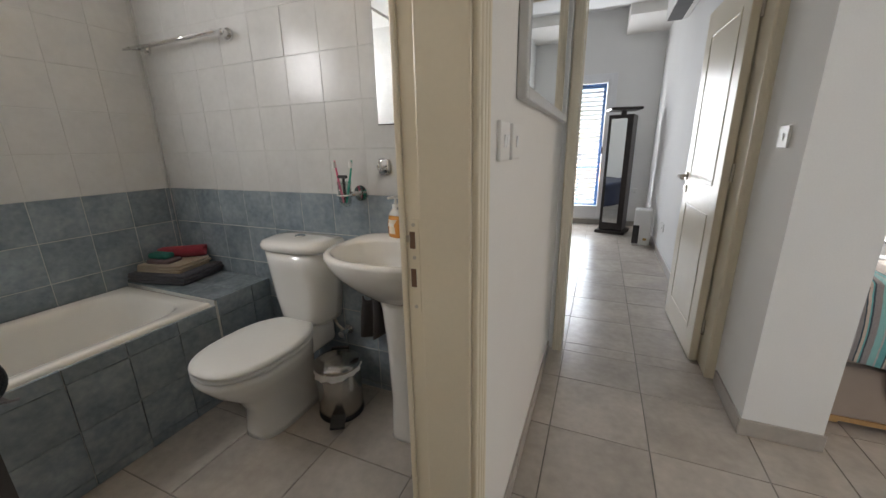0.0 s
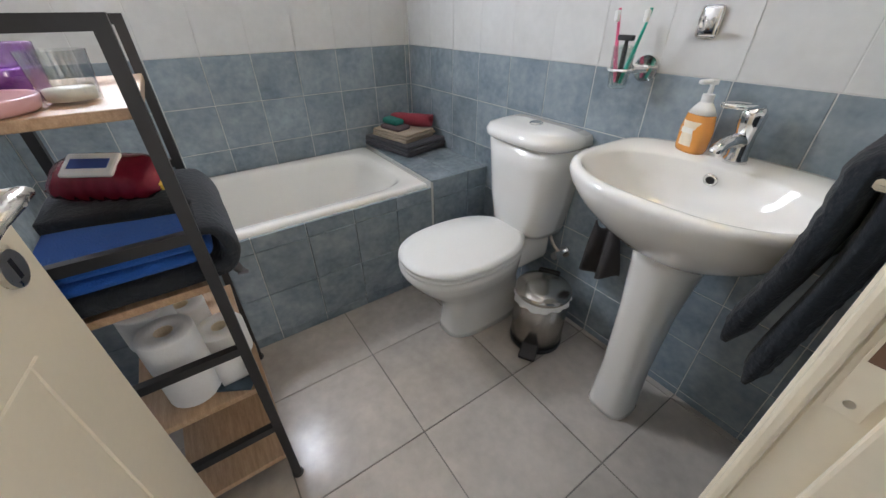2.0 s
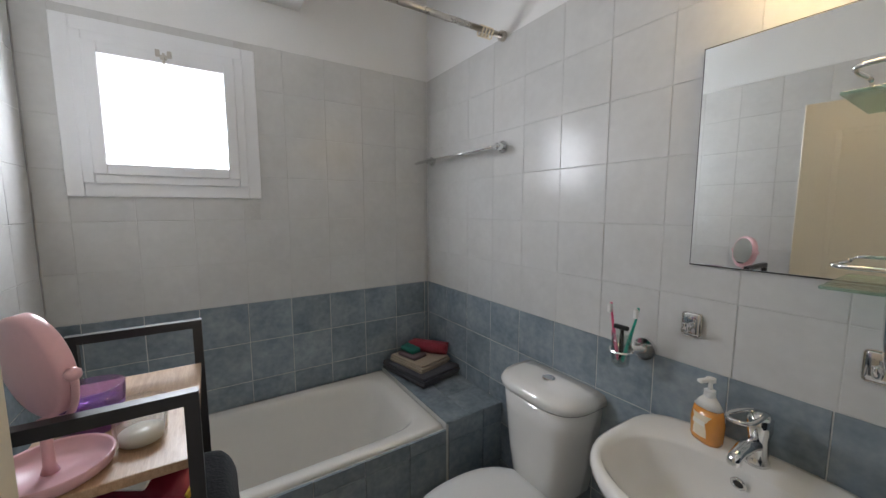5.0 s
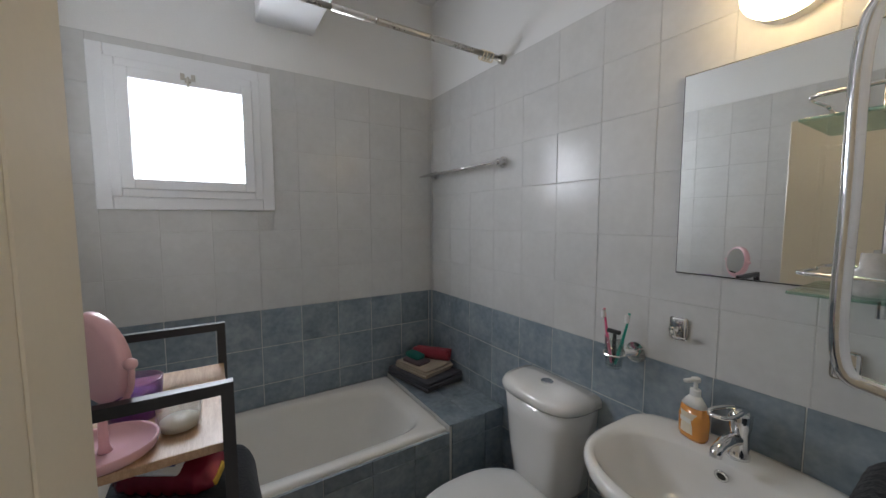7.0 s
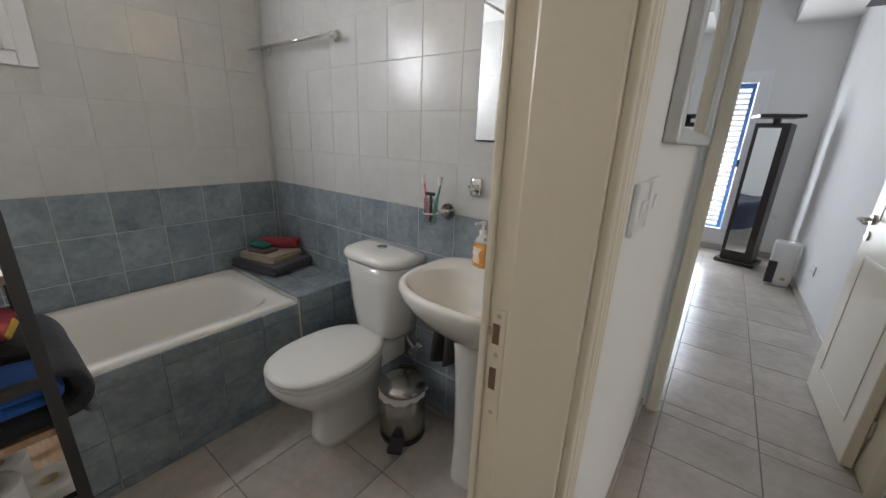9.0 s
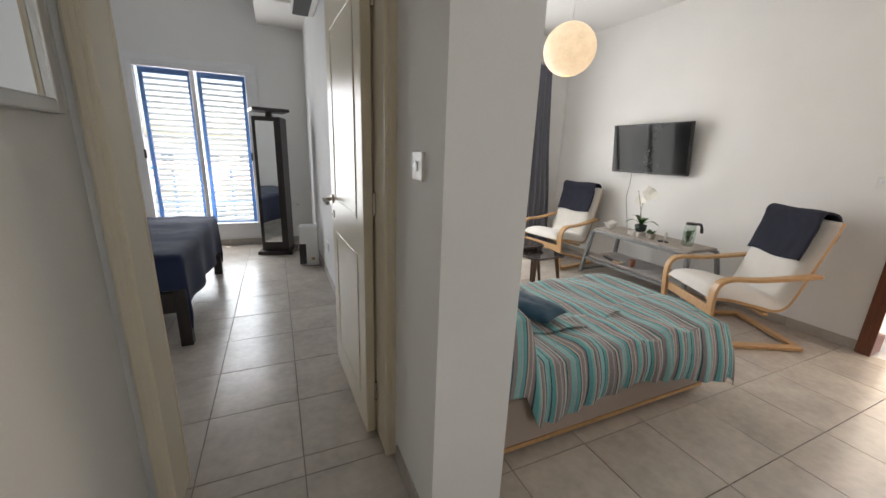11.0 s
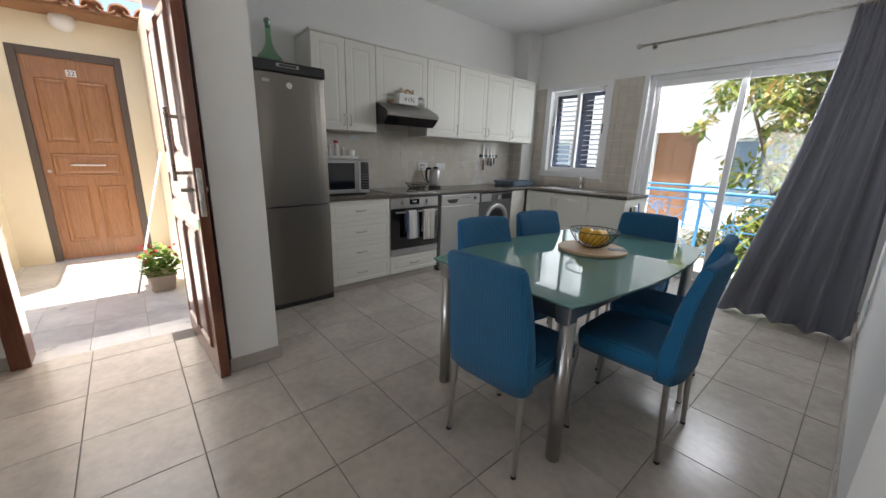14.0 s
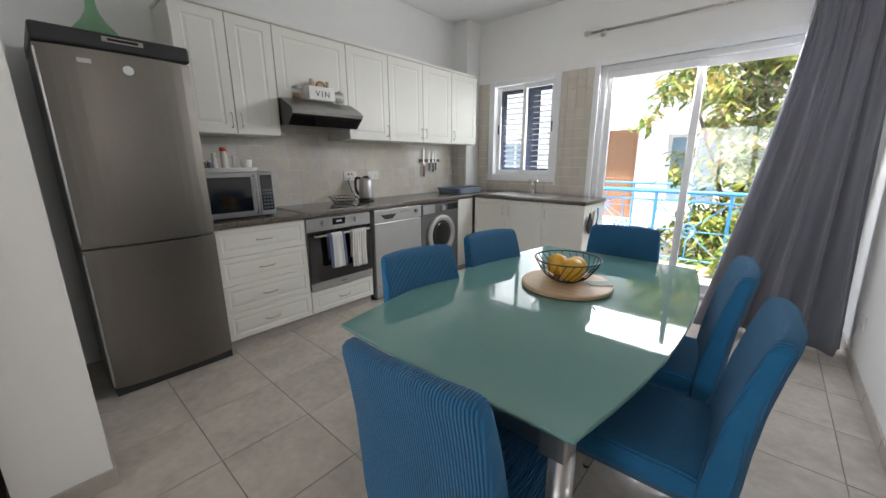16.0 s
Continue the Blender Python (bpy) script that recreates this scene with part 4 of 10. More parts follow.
vs = lathe(bm, [(0.072, -0.012), (0.079, -0.008), (0.079, 0.010), (0.072, 0.014), (0.03, 0.018), (0.002, 0.019)], 36)
bmesh.ops.transform(bm, matrix=R, verts=bm.verts[:])
hd = part("mirror_head", bm, M_PINK, pm, smooth=True)
bm = bmesh.new()
lathe(bm, [(0.069, -0.0125), (0.002, -0.0127)], 36)
bmesh.ops.transform(bm, matrix=R, verts=bm.verts[:])
part("mirror_disc", bm, M_MIRROR, hd)
bm = bmesh.new()
ring = [R @ Vector((0.086 * math.cos(a), 0.086 * math.sin(a), 0)) for a in (math.pi + math.pi * k / 16 for k in range(17))]
tube(bm, ring, 0.005, 8)
for p in (R @ Vector((0.086, 0, 0)), R @ Vector((-0.086, 0, 0))):
    bmesh.ops.create_icosphere(bm, subdivisions=2, radius=0.011, matrix=Matrix.Translation(p))
part("yoke", bm, M_PINK, pm, smooth=True)



def folded_ribbon(mid, half_at, x0, x1, bend=None, n=30):
    """Cloth with a thickness, folded along a path in y and z and running from x0 to x1."""
    bm = bmesh.new()
    rings = []
    for k in range(n + 1):
        x = x0 + (x1 - x0) * k / n
        edge = 1 - 0.55 * abs(2 * k / n - 1) ** 14
        left, right = [], []
        for i, p in enumerate(mid):
            d = (mid[min(i + 1, len(mid) - 1)] - mid[max(i - 1, 0)]).normalized()
            n_ = Vector((0, -d.z, d.y))
            w_ = 0.003 * noise.noise(Vector((x * 9, p.y * 9, p.z * 12)))
            q = bend(x, i, p) if bend else p
            half = half_at(i) * edge
            left.append(q + n_ * (half + w_) + Vector((x, 0, 0)))
            right.append(q - n_ * (half - w_) + Vector((x, 0, 0)))
        rings.append(left + right[::-1])
    loft(bm, rings)
    bmesh.ops.recalc_face_normals(bm, faces=bm.faces[:])
    return bm


mid = catmull([(0, -0.548, 0.760), (0, -0.42, 0.760), (0, -0.30, 0.760), (0, -0.262, 0.766), (0, -0.246, 0.797), (0, -0.256, 0.838), (0, -0.285, 0.853), (0, -0.40, 0.855), (0, -0.548, 0.852)], 5)


def turned_back(x, i, p):
    near = max(0.0, min(1.0, (x + 1.50) / 0.05))
    return p if i < 30 else Vector((0, p.y + (-0.285 - p.y) * near * 0.97, p.z - 0.010 * near * (i - 30) / 10))


tagged(link_mesh("folded_bath_towel", folded_ribbon(mid, lambda i: 0.023 - 0.012 * max(0.0, min(1.0, (i - 14) / 14)), -1.70, -1.300, turned_back), M_TBLACK, smooth=True), "charcoal waffle bath towel folded round a blue one", "towel")
mid = catmull([(0, -0.545, 0.7995), (0, -0.42, 0.7995), (0, -0.31, 0.7995), (0, -0.286, 0.812), (0, -0.31, 0.8255), (0, -0.42, 0.827), (0, -0.545, 0.827)], 5)
tagged(link_mesh("folded_blue_towel", folded_ribbon(mid, lambda i: 0.0135, -1.66, -1.306), M_TBLUE, smooth=True), "folded bright blue towel between charcoal layers", "towel")
bm = bmesh.new()
sheet(bm, 40, 3, lambda u, v: (-1.70 + 0.405 * u, -0.236 + 0.006 * math.sin(u * 21) - 0.02 * v, 0.737 + 0.006 * math.sin(u * 33) + 0.004 * v))
thicken(bm, 0.004)
tagged(link_mesh("towel_hem", bm, towel_mat("grey_hem", (0.18, 0.18, 0.21)), smooth=True), "pale grey hem of the folded towel", "towel")
wipes = thing("wet_wipes_pack", "dark red foil pack of wet wipes", "wipes pack", pose(-1.60, -0.405, 0.868, 32, 0, 58))
bm = bmesh.new()
sheet(bm, 24, 20, lambda u, v: ((u - 0.5) * 0.24, 0.055 * math.cos(v * 2 * math.pi) * (1 - 0.35 * (abs(u - 0.5) * 2) ** 6) + 0.003 * math.sin(u * 50), 0.044 + 0.040 * math.sin(v * 2 * math.pi) * (1 - (abs(u - 0.5) * 2) ** 5 * 0.93) + 0.0025 * math.sin(u * 60 + v * 14)))
part("foil", bm, mat("red_foil", (0.20, 0.012, 0.03), 0.22, 0.35, 60, 10, 0.25, 0.35), wipes, smooth=True)
bm = bmesh.new()
box(bm, -0.06, -0.03, 0.080, 0.05, 0.03, 0.090, 0.006, 2)
fl = part("flap_lid", bm, M_WHITEPLASTIC, wipes, "white plastic flap lid")
part("label_bar", one_box(-0.045, -0.012, 0.0895, 0.035, 0.012, 0.0915), mat("blue_print", (0.03, 0.07, 0.28), 0.4), fl)
part("yellow_tab", one_box(0.108, -0.03, 0.030, 0.122, 0.02, 0.050, 0.003), mat("yellow_foil", (0.65, 0.42, 0.03), 0.35), wipes)
spray = thing("deodorant_can", "black aerosol deodorant can on the rack", "spray can", pose(-1.755, -0.50, 0.734))
bm = bmesh.new()
lathe(bm, [(0.024, 0), (0.026, 0.004), (0.026, 0.13), (0.02, 0.142), (0.019, 0.165), (0.002, 0.168)], 22)
part("can_body", bm, M_BLACKPLASTIC, spray, smooth=True)
part("label_bar", one_box(-0.012, -0.0275, 0.08, 0.016, -0.0245, 0.09), M_WHITEPLASTIC, spray)


def toilet_roll(m, cat_label="white paper roll on the lower shelf"):
    t = thing("toilet_roll", cat_label, "toilet roll", m, "toilet rolls")
    bm = bmesh.new()
    lathe(bm, [(0.02, 0.0), (0.056, 0.0), (0.0585, 0.004), (0.0585, 0.096), (0.056, 0.1), (0.02, 0.1), (0.0195, 0.05)], 30)
    part("paper", bm, mat("tissue_paper", (0.78, 0.78, 0.77), 0.95, 0, 160, 14, 0.04, 0.5) if not bpy.data.materials.get("tissue_paper") else bpy.data.materials["tissue_paper"], t, smooth=True)
    bm = bmesh.new()
    lathe(bm, [(0.0195, 0.001), (0.0195, 0.099), (0.018, 0.099), (0.018, 0.001)], 18)
    part("core", bm, M_LABEL, t)
    return t


roll = toilet_roll(pose(-1.385, -0.43, 0.4035))
for m in (pose(-1.39, -0.432, 0.504), pose(-1.515, -0.47, 0.4035), pose(-1.515, -0.475, 0.504), pose(-1.63, -0.42, 0.4035), pose(-1.47, -0.34, 0.4035, 0, 0, 40)):
    copy_thing(roll, m)
bm = bmesh.new()
sheet(bm, 3, 10, lambda u, v: (-1.352 + 0.012 * v + 0.01 * math.sin(v * 4), -0.372 + 0.085 * u, 0.495 - 0.09 * v + 0.01 * u))
thicken(bm, 0.001)
tagged(link_mesh("loose_tissue", bm, bpy.data.materials["tissue_paper"], smooth=True), "loose end of toilet paper hanging down", "tissue")
mg = thing("magazine", "folded glossy magazine on the lower shelf", "magazine", pose(-1.345, -0.345, 0.4035, 0, 0, 60))
part("pages", one_box(-0.045, -0.025, 0, 0.045, 0.03, 0.006, 0.001), mat("dark_print", (0.05, 0.08, 0.11), 0.3, 0, 30, 12, 0.6, 0.0), mg)

# ---- bedroom ----
M_DARKBROWN = wood_mat("black_brown_wood", (0.012, 0.009, 0.008), (0.035, 0.026, 0.022), 0.45, 6, (8, 8, 1.2), 0.1)
M_BEDBLUE = mat("dark_blue_cover", (0.012, 0.022, 0.06), 0.9, 0, 240, 5, 0.15, 0.6, 0.03, sheen=0.1)
bed = thing("bed", "dark wood double bed with white mattress", "bed", pose(0, 0, 0))
part("mattress", one_box(-2.50, 3.10, 0.36, -0.56, 4.62, 0.58, 0.04, 3), mat("white_sheet", (0.75, 0.75, 0.74), 0.9, 0, 200, 4, 0.04, 0.3), bed, smooth=True)
part("side_rail", one_box(-2.55, 3.06, 0.24, -0.50, 3.10, 0.38, 0.004), M_DARKBROWN, bed)
part("side_rail", one_box(-2.55, 4.62, 0.24, -0.50, 4.66, 0.38, 0.004), M_DARKBROWN, bed)
part("foot_rail", one_box(-0.55, 3.10, 0.24, -0.51, 4.62, 0.38, 0.004), M_DARKBROWN, bed)
part("headboard", one_box(-2.62, 3.02, 0.2, -2.56, 4.70, 1.0, 0.006), M_DARKBROWN, bed)
for x, y in ((-0.525, 3.085), (-0.525, 4.635), (-2.52, 3.085), (-2.52, 4.635)):
    part("leg", one_box(x - 0.035, y - 0.035, 0, x + 0.035, y + 0.035, 0.40, 0.004), M_DARKBROWN, bed)
cover = thing("bed_cover", "dark blue quilted cover hanging over the bed", "bedspread", pose(0, 0, 0))
bm = bmesh.new()


def cover_f(u, v):
    s = 2.2 * u
    x = -2.35 + s
    y = 2.86 + 1.98 * v
    z = 0.612 + 0.022 * noise.noise(Vector((x * 3, y * 3, 0))) + 0.008 * noise.noise(Vector((x * 11, y * 8, 2)))
    if x > -0.55:
        d = x + 0.55
        z -= max(0, d - 0.03) * 0.97 + 0.0
        x = -0.53 + min(d, 0.05) * 0.6 + 0.05 * d * math.sin(y * 11)
    for e, sg in ((3.09, -1), (4.63, 1)):
        d = (y - e) * sg
        if d > 0:
            z -= d * 0.95
            y = e + sg * (0.012 + 0.10 * d * abs(math.sin(x * 9 + 1)))
    return (x, y, max(z, 0.12))


sheet(bm, 60, 60, cover_f)
o = part("cover_cloth", bm, M_BEDBLUE, cover, smooth=True)
sol = o.modifiers.new("cloth", "SOLIDIFY")
sol.thickness, sol.offset = 0.012, 1.0

cab = thing("mirror_cabinet", "tall black rotating cabinet with a narrow mirror", "mirror cabinet", pose(0.06, 5.40, 0, 0, 0, -14))
part("base_plate", one_box(-0.20, -0.19, 0.0, 0.20, 0.19, 0.045, 0.006), M_DARKBROWN, cab)
part("cabinet_body", one_box(-0.155, -0.15, 0.05, 0.155, 0.15, 1.64, 0.005), M_DARKBROWN, cab)
part("mirror_door", one_box(-0.115, -0.157, 0.16, 0.085, -0.151, 1.59), M_MIRROR, cab, "narrow mirror")
part("top_plate", one_box(-0.2, -0.16, 1.70, 0.2, 0.2, 1.735, 0.006, 1, pose(0, 0, 0, 0, 0, 25)), M_DARKBROWN, cab)
part("top_post", one_box(-0.03, -0.03, 1.64, 0.03, 0.03, 1.70), M_DARKBROWN, cab)
dh = thing("dehumidifier", "small white dehumidifier on the bedroom floor", "dehumidifier", pose(0.385, 4.73, 0, 0, 0, -6))
part("housing", one_box(-0.10, -0.09, 0.0, 0.10, 0.09, 0.46, 0.018, 3), M_WHITEPLASTIC, dh)
part("tank", one_box(-0.104, -0.095, 0.02, -0.03, -0.05, 0.26, 0.006), M_BLACKPLASTIC, dh, "dark water tank window")
part("badge", one_box(0.02, -0.0925, 0.07, 0.06, -0.0895, 0.10), mat("gold_badge", (0.5, 0.33, 0.1), 0.4), dh)
part("grille", one_box(-0.07, -0.06, 0.458, 0.07, 0.06, 0.463, 0.001), M_ALU, dh)

ac = thing("air_conditioner", "white wall air conditioner above the bedroom door", "air conditioner", pose(0.518, 3.95, 2.60, 0, 0, 0))
bm = bmesh.new()
vs = box(bm, -0.20, -0.42, -0.13, 0.0, 0.42, 0.15, 0.03, 4)
part("housing", bm, M_WHITEPLASTIC, ac, smooth=False)
part("outlet", one_box(-0.192, -0.38, -0.135, -0.06, 0.38, -0.122), M_BLACKPLASTIC, ac, "dark air outlet slot")
part("flap", one_box(-0.205, -0.37, -0.13, -0.15, 0.37, -0.118, 0.003, 1), M_WHITEPLASTIC, ac)

M_BLUEFRAME = mat("blue_painted_frame", (0.05, 0.17, 0.46), 0.4, 0, 80, 6, 0.08, 0.05)
bdoor = thing("window_bedroom", "white balcony door with blue louvred shutters", "balcony door", pose(0, 0, 0), kind="structure")
bm = bmesh.new()
for b in ((-1.36, 0.10, -1.30, 2.20), (-0.18, 0.10, -0.12, 2.20), (-1.30, 2.14, -0.18, 2.20), (-1.30, 0.10, -0.18, 0.30), (-0.765, 0.30, -0.715, 2.14)):
    box(bm, b[0], 5.885, b[1], b[2], 5.96, b[3], 0.004)
part("window_frame", bm, M_ALU, bdoor)
bm = bmesh.new()
for x in (-1.30, -0.18):
    box(bm, x - 0.012, 5.872, 1.12, x + 0.012, 5.885, 1.22, 0.002)
part("latch", bm, M_BLACKPLASTIC, bdoor)
for x0, x1 in ((-1.29, -0.77), (-0.71, -0.19)):
    g = part("pane", one_box(x0, 5.918, 0.30, x1, 5.924, 2.14), M_GLASS, bdoor)
    g.visible_shadow = False
    bm = bmesh.new()
    for b in ((x0, 0.12, x0 + 0.04, 2.15), (x1 - 0.04, 0.12, x1, 2.15), (x0 + 0.04, 2.09, x1 - 0.04, 2.15), (x0 + 0.04, 0.12, x1 - 0.04, 0.30)):
        box(bm, b[0], 6.02, b[1], b[2], 6.06, b[3], 0.003)
    sh = part("shutter", bm, M_BLUEFRAME, bdoor, "blue shutter frame")
    for k in range(27):
        z = 0.335 + k * 0.0655
        part("slat", one_box(x0 + 0.04, -0.030, -0.004, x1 - 0.04, 0.030, 0.004, 0.002, 1, Matrix.Translation((0, 6.04, z)) @ Matrix.Rotation(radians(36), 4, "X")), M_ALU, sh)
bm = bmesh.new()
for b in ((-1.43, 0.08, -1.36, 2.27), (-0.12, 0.08, -0.05, 2.27), (-1.36, 2.20, -0.12, 2.27)):
    box(bm, b[0], 5.884, b[1], b[2], 5.899, b[3], 0.003)
tagged(link_mesh("trim_bedroom_door", bm, M_ALU), "white trim round the balcony door", "trim", kind="structure")

# ---- hall fittings ----
def switch_plate(m, label, rockers=1, group="light switches", name="light_switch"):
    """A square wall plate; local y points into the wall."""
    t = thing(name, label, name.replace("_", " "), m, group)
    part("plate", one_box(-0.043, -0.010, -0.043, 0.043, 0, 0.043, 0.003, 2), M_WHITEPLASTIC, t)
    for k in range(rockers):
        x = (k - (rockers - 1) / 2) * 0.022
        bm = bmesh.new()
        vs = box(bm, x - 0.008, -0.0135, -0.014, x + 0.008, -0.0095, 0.014, 0.001)
        for v in vs:
            v.co.y -= v.co.z * 0.12
        part("rocker", bm, M_ALU, t)
    return t


def socket_plate(m, label):
    t = thing("wall_socket", label, "socket", m, "wall sockets")
    part("plate", one_box(-0.073, -0.010, -0.043, 0.073, 0, 0.043, 0.003, 2), M_WHITEPLASTIC, t)
    for x in (-0.036, 0.036):
        for dx, dz in ((0, -0.006), (-0.011, -0.022), (0.011, -0.022)):
            part("hole", one_box(x + dx - 0.003, -0.0106, dz - 0.004, x + dx + 0.003, -0.0098, dz + 0.004), M_BLACKPLASTIC, t)
    return t


switch_plate(pose(-0.385, 0.345, 1.262, 0, 0, 90), "white double light switch in the hall", 2)
switch_plate(pose(-0.385, 0.462, 1.262, 0, 0, 90), "white light switch in the hall")
switch_plate(pose(0.495, 1.434, 1.268, 0, 0, -90), "white light switch beside the bedroom door")
switch_plate(pose(3.957, 1.475, 1.225, 0, 0, -90), "white light switch beside the front door", 2)
socket_plate(pose(0.52, 4.10, 0.36, 0, 0, -90), "white double socket low on the bedroom wall")
socket_plate(pose(0.30, 5.90, 0.55), "white double socket behind the bedroom mirror")
socket_plate(pose(0.80, -3.10, 0.32, 0, 0, 90), "white double socket low on the dining wall")

hm = thing("hall_mirror", "wide mirror in a brushed silver frame", "mirror", pose(-0.385, 1.045, 1.70, 0, 0, 90))
bm = bmesh.new()
w, h, f = 0.565, 0.335, 0.034
for b in ((-w, -h, -w + f, h), (w - f, -h, w, h), (-w + f, -h, w - f, -h + f), (-w + f, h - f, w - f, h)):
    box(bm, b[0], -0.028, b[1], b[2], 0, b[3], 0.005, 2)
part("mirror_frame", bm, mat("silver_frame", (0.55, 0.55, 0.54), 0.38, 0.8, 120, 8, 0.05, 0.05), hm)
part("mirror_glass", one_box(-w + f, -0.016, -h + f, w - f, -0.010, h - f), M_MIRROR, hm)

# ---- living room ----
M_SOFA = mat("taupe_fabric", (0.36, 0.29, 0.245), 0.92, 0, 320, 5, 0.07, 0.5, 0.04, sheen=0.25)


def stripe_mat(name, axis, offset=0.0, period=0.31):
    """Woven stripes of uneven width across one axis, with yarn grain."""
    m, nt, b = shade(name)
    N, L = nt.nodes, nt.links
    tc = N.new("ShaderNodeTexCoord")
    n0 = N.new("ShaderNodeTexNoise")
    n0.inputs["Scale"].default_value = 22
    sep = N.new("ShaderNodeSeparateXYZ")
    uv = N.new("ShaderNodeUVMap")
    uv.uv_map = "cloth"
    L.new(uv.outputs[0], sep.inputs[0])
    L.new(tc.outputs["Object"], n0.inputs["Vector"])
    wob = N.new("ShaderNodeMath")
    wob.operation, wob.inputs[1].default_value = "MULTIPLY_ADD", 0.006
    L.new(n0.outputs["Fac"], wob.inputs[0])
    L.new(sep.outputs[axis], wob.inputs[2])
    sc = N.new("ShaderNodeMath")
    sc.operation, sc.inputs[1].default_value, sc.inputs[2].default_value = "MULTIPLY_ADD", 1 / period, offset
    L.new(wob.outputs[0], sc.inputs[0])
    fr = N.new("ShaderNodeMath")
    fr.operation = "FRACT"
    L.new(sc.outputs[0], fr.inputs[0])
    ramp = N.new("ShaderNodeValToRGB")
    cr = ramp.color_ramp
    cr.interpolation = "CONSTANT"
    T, LT, G, C, D, W = (0.13, 0.40, 0.42), (0.24, 0.50, 0.50), (0.27, 0.245, 0.25), (0.58, 0.48, 0.41), (0.035, 0.06, 0.08), (0.46, 0.44, 0.44)
    seq = [(0.0, LT), (0.08, D), (0.095, T), (0.15, C), (0.17, G), (0.24, W), (0.26, G), (0.30, D), (0.315, C), (0.345, T), (0.36, D), (0.38, G), (0.45, LT), (0.52, W), (0.54, T),
           (0.60, D), (0.615, C), (0.64, G), (0.70, C), (0.72, G), (0.76, D), (0.78, T), (0.84, LT), (0.88, C), (0.905, D), (0.92, G), (0.96, W), (0.98, D)]
    cr.elements[0].position, cr.elements[0].color = 0, (*seq[0][1], 1)
    cr.elements[1].position, cr.elements[1].color = seq[1][0], (*seq[1][1], 1)
    for p, c in seq[2:]:
        e = cr.elements.new(p)
        e.color = (*c, 1)
    L.new(fr.outputs[0], ramp.inputs[0])
    n2 = N.new("ShaderNodeTexNoise")
    n2.inputs["Scale"].default_value = 420
    L.new(tc.outputs["Object"], n2.inputs["Vector"])
    mx = N.new("ShaderNodeMix")
    mx.data_type, mx.blend_type = "RGBA", "MULTIPLY"
    mx.inputs["Factor"].default_value = 0.55
    mr = N.new("ShaderNodeMapRange")
    mr.inputs["From Min"].default_value, mr.inputs["From Max"].default_value, mr.inputs["To Min"].default_value, mr.inputs["To Max"].default_value = 0.3, 0.7, 0.45, 1.25
    L.new(n2.outputs["Fac"], mr.inputs["Value"])
    L.new(ramp.outputs[0], mx.inputs[6])
    L.new(mr.outputs[0], mx.inputs[7])
    L.new(mx.outputs[2], b.inputs["Base Color"])
    b.inputs["Roughness"].default_value = 0.95
    b.inputs["Sheen Weight"].default_value = 0.2
    bp = N.new("ShaderNodeBump")
    bp.inputs["Strength"].default_value, bp.inputs["Distance"].default_value = 0.6, 0.003
    L.new(n2.outputs["Fac"], bp.inputs["Height"])
    L.new(bp.outputs[0], b.inputs["Normal"])
    return m


def cloth_sheet(name, nu, nv, f, lu, lv, mtl, parent, label=""):
    """A draped cloth with its own flat coordinates in metres."""
    bm = bmesh.new()
    g = sheet(bm, nu, nv, f)
    lay = bm.loops.layers.uv.new("cloth")
    idx = {v: (i / nu * lu, j / nv * lv) for i, row in enumerate(g) for j, v in enumerate(row)}
    for fc in bm.faces:
        for lp in fc.loops:
            lp[lay].uv = idx[lp.vert]
    o = part(name, bm, mtl, parent, label, True)
    sol = o.modifiers.new("cloth", "SOLIDIFY")
    sol.thickness, sol.offset = 0.0035, 1.0
    return o


def sofa():
    t = thing("corner_sofa", "taupe fabric corner sofa with a long chaise", "sofa", pose(0, 0, 0))
    part("chaise_base", one_box(0.80, 1.46, 0.05, 2.34, 2.31, 0.30, 0.02, 3), M_SOFA, t, smooth=False)
    bm = bmesh.new()
    vs = box(bm, 1.0, 1.455, 0.30, 2.355, 2.315, 0.445, 0.045, 5)
    part("chaise_cushion", bm, M_SOFA, t, smooth=True)
    part("seat_base", one_box(0.80, 2.325, 0.05, 1.62, 4.10, 0.30, 0.02, 3), M_SOFA, t)
    for y0, y1 in ((2.325, 3.20), (3.21, 4.09)):
        part("seat_cushion", one_box(1.0, y0, 0.30, 1.645, y1, 0.45, 0.045, 5), M_SOFA, t, smooth=True)
    bm = bmesh.new()
    vs = box(bm, 0.785, 1.468, 0.302, 0.998, 4.10, 0.69, 0.05, 5)
    part("backrest", bm, M_SOFA, t, smooth=True)
    for x, y in ((2.29, 1.52), (2.29, 2.25), (0.9, 1.52), (1.56, 4.03), (0.9, 4.03)):
        part("foot", one_box(x - 0.03, y - 0.03, 0, x + 0.03, y + 0.03, 0.055, 0.004), M_BIRCH, t, "light wooden foot")
    part("wood_rail", one_box(0.82, 1.463, 0.03, 2.32, 1.49, 0.052), M_BIRCH, t, "light wooden base rail")


sofa()
throw = thing("striped_blanket", "turquoise, grey and cream striped blanket over the chaise", "blanket", pose(0, 0, 0))
M_STRX = stripe_mat("striped_weave_across", 0, 0.1)
M_STRTOP = stripe_mat("striped_weave_top", 0, 0.1 + 0.22 / 0.31)


def wav(a, b, s=1.0):
    return noise.noise(Vector((a * 3.1, b * 3.1, s)))


